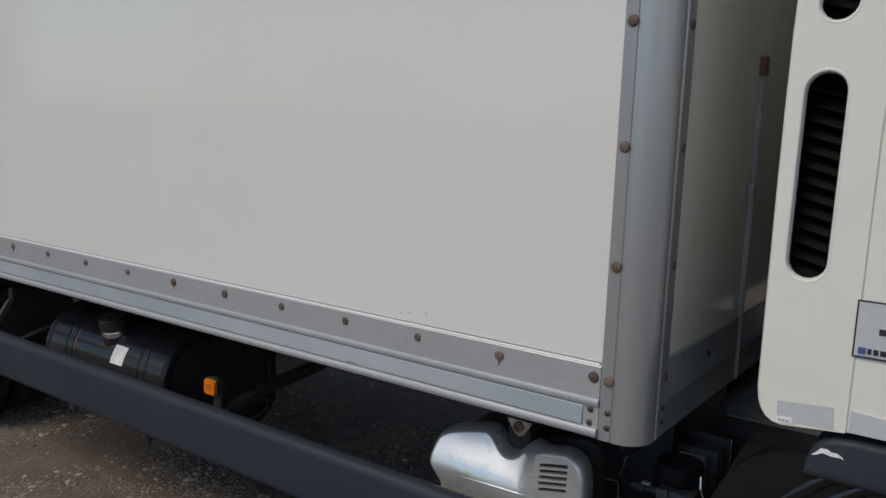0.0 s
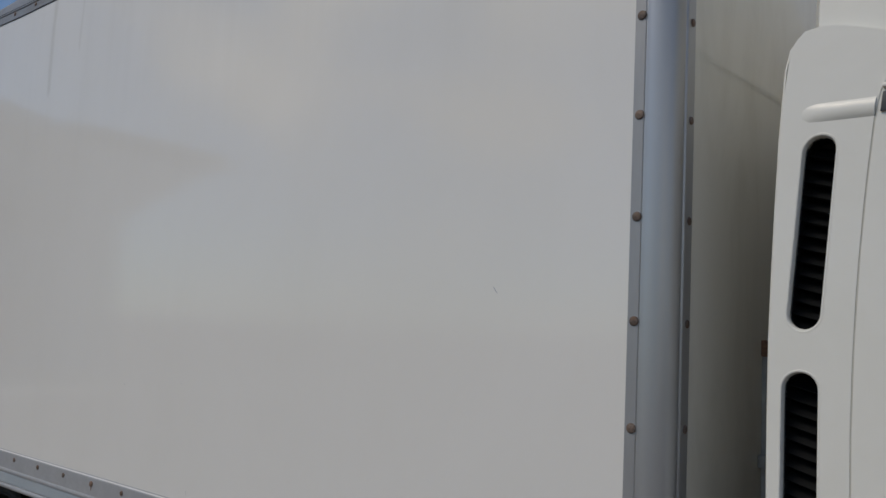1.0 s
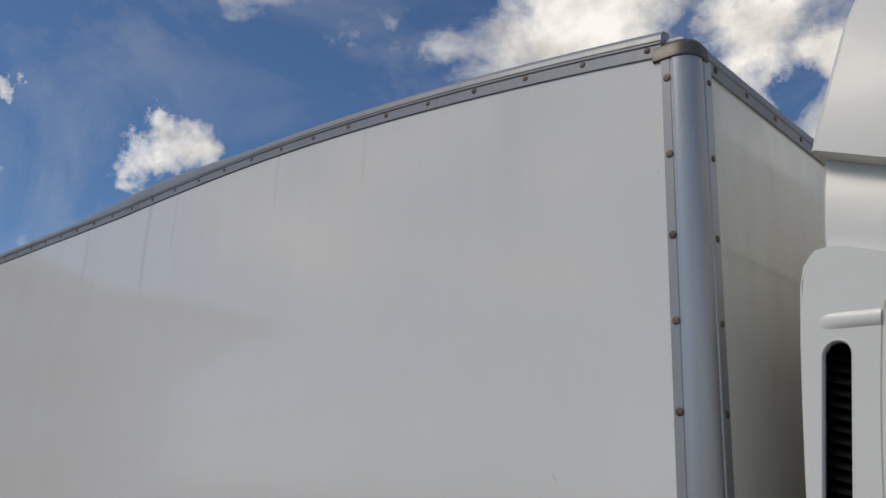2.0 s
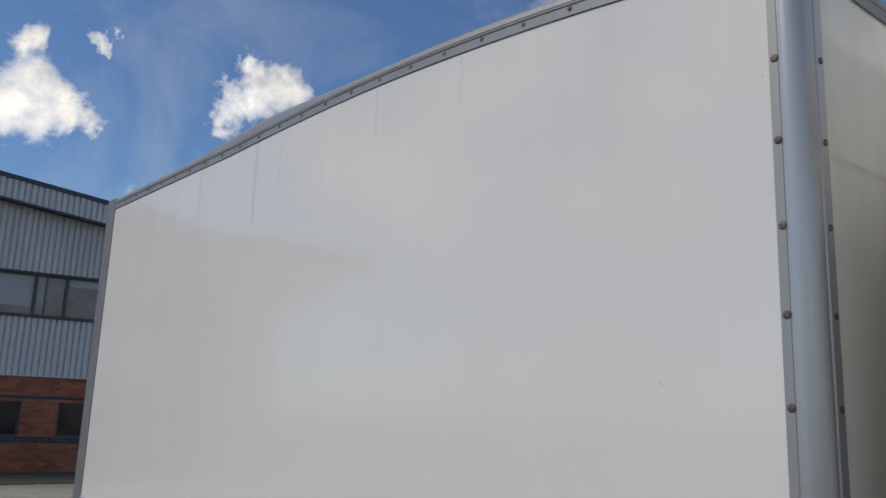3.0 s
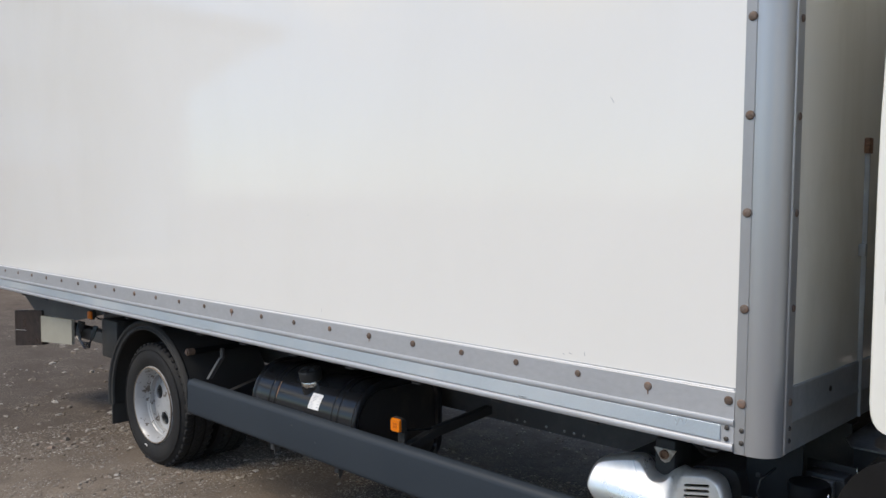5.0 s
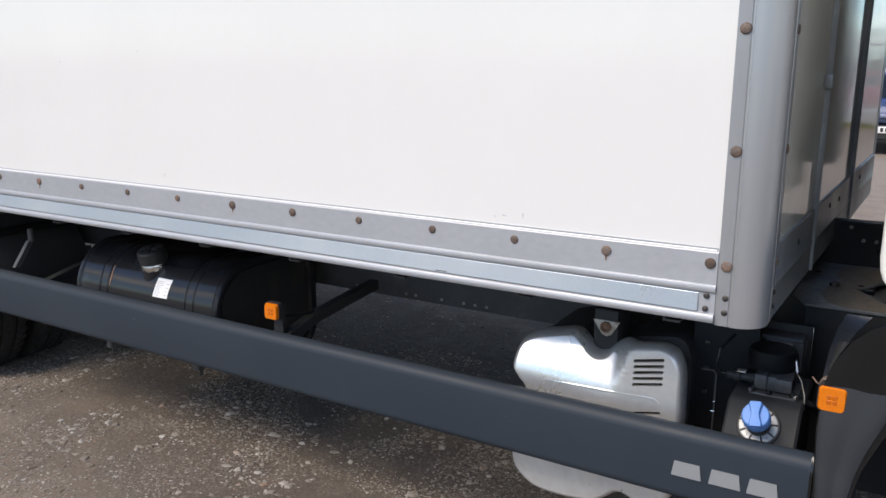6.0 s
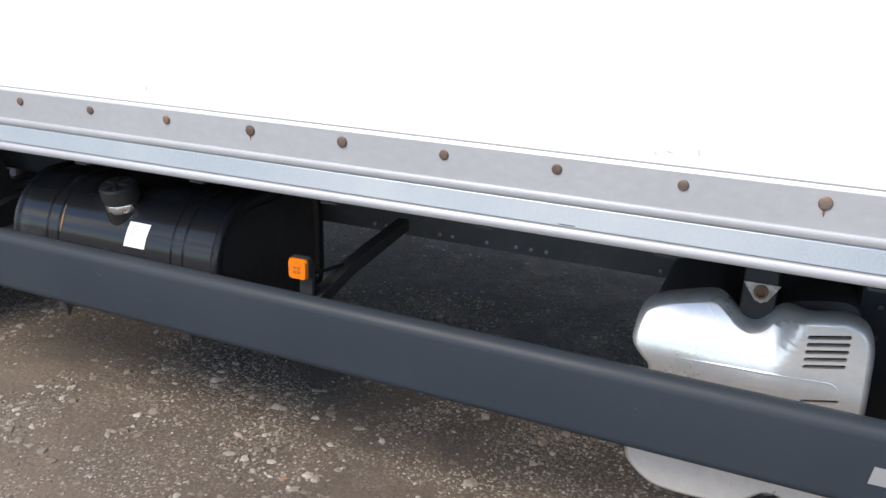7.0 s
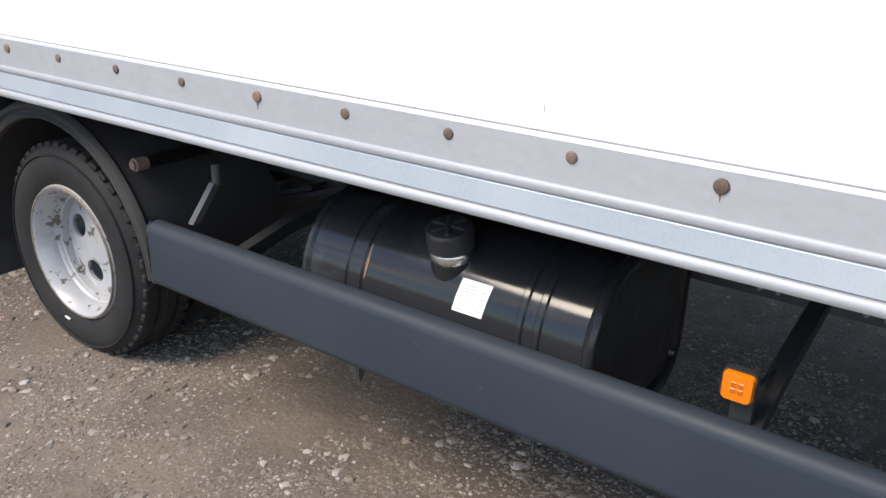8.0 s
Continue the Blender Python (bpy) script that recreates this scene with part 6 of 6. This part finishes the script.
for a, b in openings:
    w = block("window", (BX - 0.16, BX - 0.13), (a, b), (SILL_Z, HEAD_Z), DARK_GLASS, label="small dark ground floor window")
    block("window_frame", (BX - 0.13, BX - 0.09), (a, b), (SILL_Z, SILL_Z + 0.05), FRAME, parent=w)
    block("window_frame", (BX - 0.13, BX - 0.09), (a, b), (HEAD_Z - 0.05, HEAD_Z), FRAME, parent=w)
    block("window_frame", (BX - 0.13, BX - 0.09), (a, a + 0.05), (SILL_Z + 0.05, HEAD_Z - 0.05), FRAME, parent=w)
    block("window_frame", (BX - 0.13, BX - 0.09), (b - 0.05, b), (SILL_Z + 0.05, HEAD_Z - 0.05), FRAME, parent=w)
block("drip_flashing", (BX - 0.05, BX + 0.07), (Y0, Y1), (2.44, 2.475), FLASHING)
at_office(part("cladding", cladding(2.475, 3.91, BX + 0.01), CLADDING, office, "ribbed grey metal cladding"))
block("flashing", (BX - 0.1, BX + 0.09), (Y0, Y1), (3.91, 3.94), FRAME)
block("flashing", (BX - 0.1, BX + 0.075), (Y0, Y1), (5.035, 5.08), FRAME)
gabled(at_office(part("eaves_cladding", cladding(6.78, 7.31, BX + 0.42), CLADDING, office, "ribbed overhanging eaves band")))
gabled(block("soffit", (BX - 0.1, BX + 0.42), EAVES, (6.78, 6.80), FASCIA))
gabled(block("eaves_trim", (BX + 0.40, BX + 0.475), EAVES, (6.75, 6.80), FASCIA))
gabled(block("roof_fascia", (BX - 0.2, BX + 0.50), EAVES, (7.31, 7.42), FASCIA))
gabled(block("roof", (BX - 14, BX + 0.3), EAVES, (7.28, 7.38), FASCIA))
bm = cladding(5.08, 6.85, BX + 0.01)
for v in bm.verts:
    if v.co.z > 6:
        v.co.z += 0.133 * ((2.6 - RIDGE) - abs(v.co.y - RIDGE))
at_office(part("cladding", bm, CLADDING, office, "ribbed grey metal cladding"))
block("back_wall", (BX - 14, BX - 0.31), (Y0, Y1), (0.0, 2.44), BRICK)
block("upper_wall", (BX - 14, BX - 0.02), (Y0, Y1), (5.08, 6.0), CLADDING)
block("inner_wall", (BX - 14, BX - 0.02), (Y0, Y1), (2.44, 3.91), CLADDING)
# near-black wall paints the unlit rooms behind the glass
block("room_wall", (BX - 14, BX - 0.6), (Y0, Y1), (3.91, 5.08), DARK)
# ribbon window of the upper floor
y = -8.63
k = 0
while y < Y1 - 1.4:
    wide = (1.40, 0.73)[k % 2]
    w = block("window_pane", (BX - 0.06, BX - 0.05), (y, y + wide), (3.94, 5.035), GLASS, label="grey reflective office window")
    block("mullion", (BX - 0.05, BX + 0.02), (y - 0.04, y + 0.04), (3.94, 5.035), FRAME, parent=w)
    block("window_frame", (BX - 0.05, BX + 0.01), (y + 0.04, y + wide - 0.04), (3.94, 4.0), FRAME, parent=w)
    block("window_frame", (BX - 0.05, BX + 0.01), (y + 0.04, y + wide - 0.04), (4.985, 5.035), FRAME, parent=w)
    if k % 2:
        block("blind", (BX - 0.049, BX - 0.045), (y + 0.05, y + 0.25), (4.20, 4.985), BLIND, parent=w)
        block("window_frame", (BX - 0.05, BX + 0.005), (y + 0.235, y + 0.265), (4.0, 4.985), FRAME, parent=w)
    elif k % 4 == 2:
        block("blind", (BX - 0.049, BX - 0.045), (y + 0.05, y + wide - 0.05), (4.20, 4.985), BLIND, parent=w)
    else:
        block("blind", (BX - 0.049, BX - 0.045), (y + 0.05, y + wide - 0.05), (4.80, 4.985), BLIND, parent=w)
    y += wide
    k += 1
# flat-roofed wing that adjoins the gable, with a canopy that leans out
wing = thing("office_wing", "flat-roofed pale grey wing with a leaning canopy", "building", at=(BX, -11.6, 0))
bm = bmesh.new()
prism(bm, [(2.4, 0.0), (0.8, 0.0), (0.7, 4.6), (-2.6, 6.95), (-2.6, 7.05), (2.4, 7.05)], "x", -12.0, -0.4)
part("wall", bm, CLADDING, wing)
# slab deepened in dark fascia colour to stand in for eaves shadow
bm = bmesh.new()
box(bm, (-12.1, -0.3), (-2.75, 2.38), (6.70, 7.2), 0.01)
part("roof", bm, FASCIA, wing)


# the bricks of the stretch beside the truck, each proud of its mortar bed
def bricks(parent, y0, y1, rows, mat, lift=0.0):
    """Stretcher courses from y0 to y1 at the given heights, as single bricks on shared meshes."""
    whole = {}
    for r, z in enumerate(rows):
        y = y0 - (0.1125 if r % 2 else 0.0)
        while y < y1 - 0.02:
            a, b = max(y, y0), min(y + 0.215, y1)
            y += 0.225
            if b - a < 0.03:
                continue
            key = round(b - a, 3)
            if key not in whole:
                sub = bmesh.new()
                box(sub, (0.0, 0.012 + lift), (0.0, b - a), (0.0, 0.065), 0.003, 1)
                whole[key] = part("brick", sub, mat, parent)
                whole[key].location = (BX + 0.005, a, z)
            else:
                same_mesh(whole[key], pose(BX + 0.005, a, z), parent)


for parent, y, z in ((brick_low, (2.61, 5.16), (0.12, SILL_Z)), (near_pier, (3.46, 4.31), (SILL_Z, HEAD_Z)), (brick_top, (2.61, 5.16), (HEAD_Z, 2.44))):
    block("mortar_bed", (BX, BX + 0.005), y, z, MORTAR, parent=parent)
bricks(brick_low, 2.61, 5.16, [0.125 + 0.075 * k for k in range(9)], RED_BRICK)
bricks(brick_low, 2.61, 5.16, [0.825, 0.90], DARK_BRICK, 0.006)
bricks(near_pier, 3.46, 4.31, [0.975 + 0.075 * k for k in range(11)], RED_BRICK)
bricks(brick_top, 2.61, 5.16, [1.90], DARK_BRICK, 0.006)
bricks(brick_top, 2.61, 5.16, [1.825] + [1.975 + 0.075 * k for k in range(6)], RED_BRICK)


# ---- palisade fence and what stands behind it ----
fence = thing("palisade_fence", "galvanised steel palisade fence with pointed pales", "fence", at=(0, 22.0, fall(22.0)))
bm = bmesh.new()
prism(bm, [(-0.034, 0.0), (-0.034, 2.36), (-0.012, 2.46), (0.0, 2.38), (0.012, 2.46), (0.034, 2.36), (0.034, 0.0)], "y", -0.02, 0.0)
pale = None
for i in range(64):
    x = -5.0 + 0.155 * i
    if pale is None:
        pale = part("pale", bm, PALISADE, fence)
        pale.location = (x, 0, 0.06)
    else:
        same_mesh(pale, pose(x, 0, 0.06), fence)
for z in (0.38, 2.05):
    bm = bmesh.new()
    prism(bm, [(0.0, z), (0.05, z), (0.05, z + 0.006), (0.006, z + 0.006), (0.006, z + 0.05), (0.0, z + 0.05)], "x", -5.2, 5.1)
    part("fence_rail", bm, PALISADE, fence)
for x in (-5.1, -2.35, 0.4, 3.15):
    bm = bmesh.new()
    box(bm, (x - 0.04, x + 0.04), (0.052, 0.13), (0.0, 2.3), 0.004)
    part("fence_post", bm, PALISADE, fence)

rnd = random.Random(2)
bm = bmesh.new()
for _ in range(6000):
    x, y = rnd.uniform(-5, 5), 21.45 + rnd.gauss(0, 0.42)
    h = rnd.uniform(0.04, 0.2)
    lx, ly = rnd.gauss(0, 0.04), rnd.gauss(0, 0.04)
    a = rnd.uniform(0, 3.14)
    dx, dy = 0.006 * math.cos(a), 0.006 * math.sin(a)
    bm.faces.new([bm.verts.new(c) for c in ((x - dx, y - dy, fall(y)), (x + dx, y + dy, fall(y)), (x + lx, y + ly, h + fall(y)))])
weeds = bpy.data.meshes.new("grass")
bm.to_mesh(weeds)
bm.free()
weeds.materials.append(DRY_GRASS)
tagged(new("grass", weeds), "rough grass along the foot of the fence", "grass", kind="stuff")


def car(x, y, turn, paint, label):
    """A small hatchback; its nose points to -y before the turn."""
    e = thing("car", label, "car", "parked cars", at=(x, y, fall(y)))
    e.rotation_euler = (0, 0, radians(turn))
    half = 0.81
    bm = bmesh.new()
    rings = []
    for yy, z0, z1, w in ((0.0, 0.42, 0.62, 0.72), (0.04, 0.30, 0.70, 0.77), (0.25, 0.24, 0.76, 0.81), (0.95, 0.24, 0.86, 0.82), (1.1, 0.22, 0.90, 0.82), (2.6, 0.22, 0.93, 0.82), (3.6, 0.24, 0.92, 0.81), (3.85, 0.30, 0.85, 0.78), (3.92, 0.4, 0.7, 0.72)):
        rings.append([(-w * 0.94, yy, z0), (w * 0.94, yy, z0), (w, yy, z0 + 0.14), (w, yy, z1 - 0.14), (w * 0.93, yy, z1 - 0.03), (w * 0.75, yy, z1), (-w * 0.75, yy, z1), (-w * 0.93, yy, z1 - 0.03), (-w, yy, z1 - 0.14), (-w, yy, z0 + 0.14)])
    loft(bm, rings)
    body = part("body", bm, paint, e)
    bm = bmesh.new()
    rings = []
    for yy, z1, w in ((0.98, 0.87, 0.70), (1.62, 1.34, 0.60), (1.85, 1.41, 0.585), (2.9, 1.42, 0.58), (3.35, 1.34, 0.58), (3.78, 0.92, 0.66)):
        rings.append([(-0.74, yy, 0.85), (0.74, yy, 0.85), (w, yy, max(z1 - 0.06, 0.86)), (w - 0.07, yy, z1), (-w + 0.07, yy, z1), (-w, yy, max(z1 - 0.06, 0.86))])
    loft(bm, rings)
    part("cabin", bm, paint, e)
    def pane(name, corners, mat=GLASS_CAR):
        b = bmesh.new()
        b.faces.new([b.verts.new(c) for c in corners])
        bmesh.ops.solidify(b, geom=b.faces[:], thickness=0.008)
        part(name, b, mat, e)
    pane("windscreen", ((-0.64, 1.045, 0.935), (0.64, 1.045, 0.935), (0.52, 1.59, 1.335), (-0.52, 1.59, 1.335)))
    for s in (-1, 1):
        pane("side_window", ((s * 0.735, 1.25, 0.93), (s * 0.735, 3.3, 0.93), (s * 0.615, 3.1, 1.30), (s * 0.615, 1.75, 1.30)))
        b = bmesh.new()
        loft(b, [[(s * (0.36 + u), 0.035 - 0.03 * k + 0.05 * u, v) for u, v in rounded(0.0, 0.34, 0.54, 0.69, 0.05)] for k in (0, 1)])
        part("headlamp", b, LAMP_GLASS, e)
        b = bmesh.new()
        box(b, (s * 0.80 - 0.02, s * 0.80 + 0.16) if s > 0 else (s * 0.80 - 0.16, s * 0.80 + 0.02), (1.12, 1.20), (0.92, 1.03), 0.02)
        part("wing_mirror", b, PLASTIC, e)
        for yy in (0.72, 3.15):
            b = bmesh.new()
            lathe(b, [(0.16, -0.08), (0.27, -0.08), (0.295, -0.05), (0.295, 0.05), (0.27, 0.085), (0.18, 0.085), (0.165, 0.06), (0.05, 0.07)], 28, Matrix.Translation((s * 0.755, yy, 0.295)) @ Matrix.Rotation(radians(90 * s), 4, "Y"))
            part("wheel", b, TYRE, e)
    for z in (0.575, 0.605, 0.635):
        b = bmesh.new()
        box(b, (-0.33, 0.33), (-0.012, 0.01), (z, z + 0.014), 0.002)
        part("grille_bar", b, PLASTIC, e)
    b = bmesh.new()
    loft(b, [[(u, -0.035 + dy, v) for u, v in rounded(-0.76 + g, 0.76 - g, 0.27 + g, 0.52 - g, 0.06)] for dy, g in ((0.14, 0.0), (0.02, 0.0), (0.0, 0.02))])
    part("bumper", b, PLASTIC, e)
    b = bmesh.new()
    box(b, (-0.26, 0.26), (-0.05, -0.036), (0.385, 0.495), 0.003)
    number = part("number_plate", b, WHITE_LABEL, e)
    for k in range(6):
        b = bmesh.new()
        box(b, (-0.22 + 0.075 * k, -0.175 + 0.075 * k), (-0.0535, -0.05), (0.405, 0.475))
        part("plain_bar", b, BLACK_INK, number)
    return e


car(-0.10, 14.1, 0, BLUE_CAR, "blue hatchback with black bumper parked facing the truck")
car(5.5, 30.5, 90, RED_CAR, "red hatchback parked beyond the fence")
car(-2.2, 26.5, 90, SILVER_CAR, "silver hatchback parked beyond the fence")
car(0.95, 25.4, 90, DARK_CAR, "dark grey hatchback parked close behind the fence")

# a white lorry box and a far shed beyond the fence
shed = thing("white_shed", "pale sheeted shed beyond the fence", "building", at=(-10, 46, fall(46)))
bm = bmesh.new()
box(bm, (-12, 7.6), (0, 12), (0, 5.2), 0.02)
part("wall", bm, FAR_WHITE, shed)
for k in range(14):
    bm = bmesh.new()
    box(bm, (-12, 7.6), (-0.03, 0.0), (0.3 + 0.34 * k, 0.33 + 0.34 * k))
    part("sheet_lap", bm, CAB_GREY, shed)
bm = bmesh.new()
prism(bm, [(-0.4, 5.2), (12.4, 5.2), (6, 6.4)], "x", -12.3, 7.9)
part("roof", bm, FASCIA, shed)
bm = bmesh.new()
box(bm, (3.0, 5.6), (-0.06, 0.02), (2.2, 3.5), 0.01)
part("window", bm, GLASS, shed)

# low hedge far behind
rnd = random.Random(6)
bm = bmesh.new()
for _ in range(5200):
    x, y, z = rnd.uniform(-2, 14), 52 + rnd.gauss(0, 1.1), fall(52) + abs(rnd.gauss(0.9, 0.7))
    s = rnd.uniform(0.06, 0.16)
    a, b = rnd.uniform(0, 6.28), rnd.uniform(-1, 1)
    u = Vector((math.cos(a), math.sin(a), b)).normalized() * s
    v = u.orthogonal().normalized() * s * 0.6
    c = Vector((x, y, z))
    bm.faces.new([bm.verts.new(c + w) for w in (u, v, -u, -v)])
bush = bpy.data.meshes.new("hedge")
bm.to_mesh(bush)
bm.free()
bush.materials.append(LEAF)
tagged(new("hedge", bush), "distant green hedge beyond the parked cars", "hedge", kind="stuff")
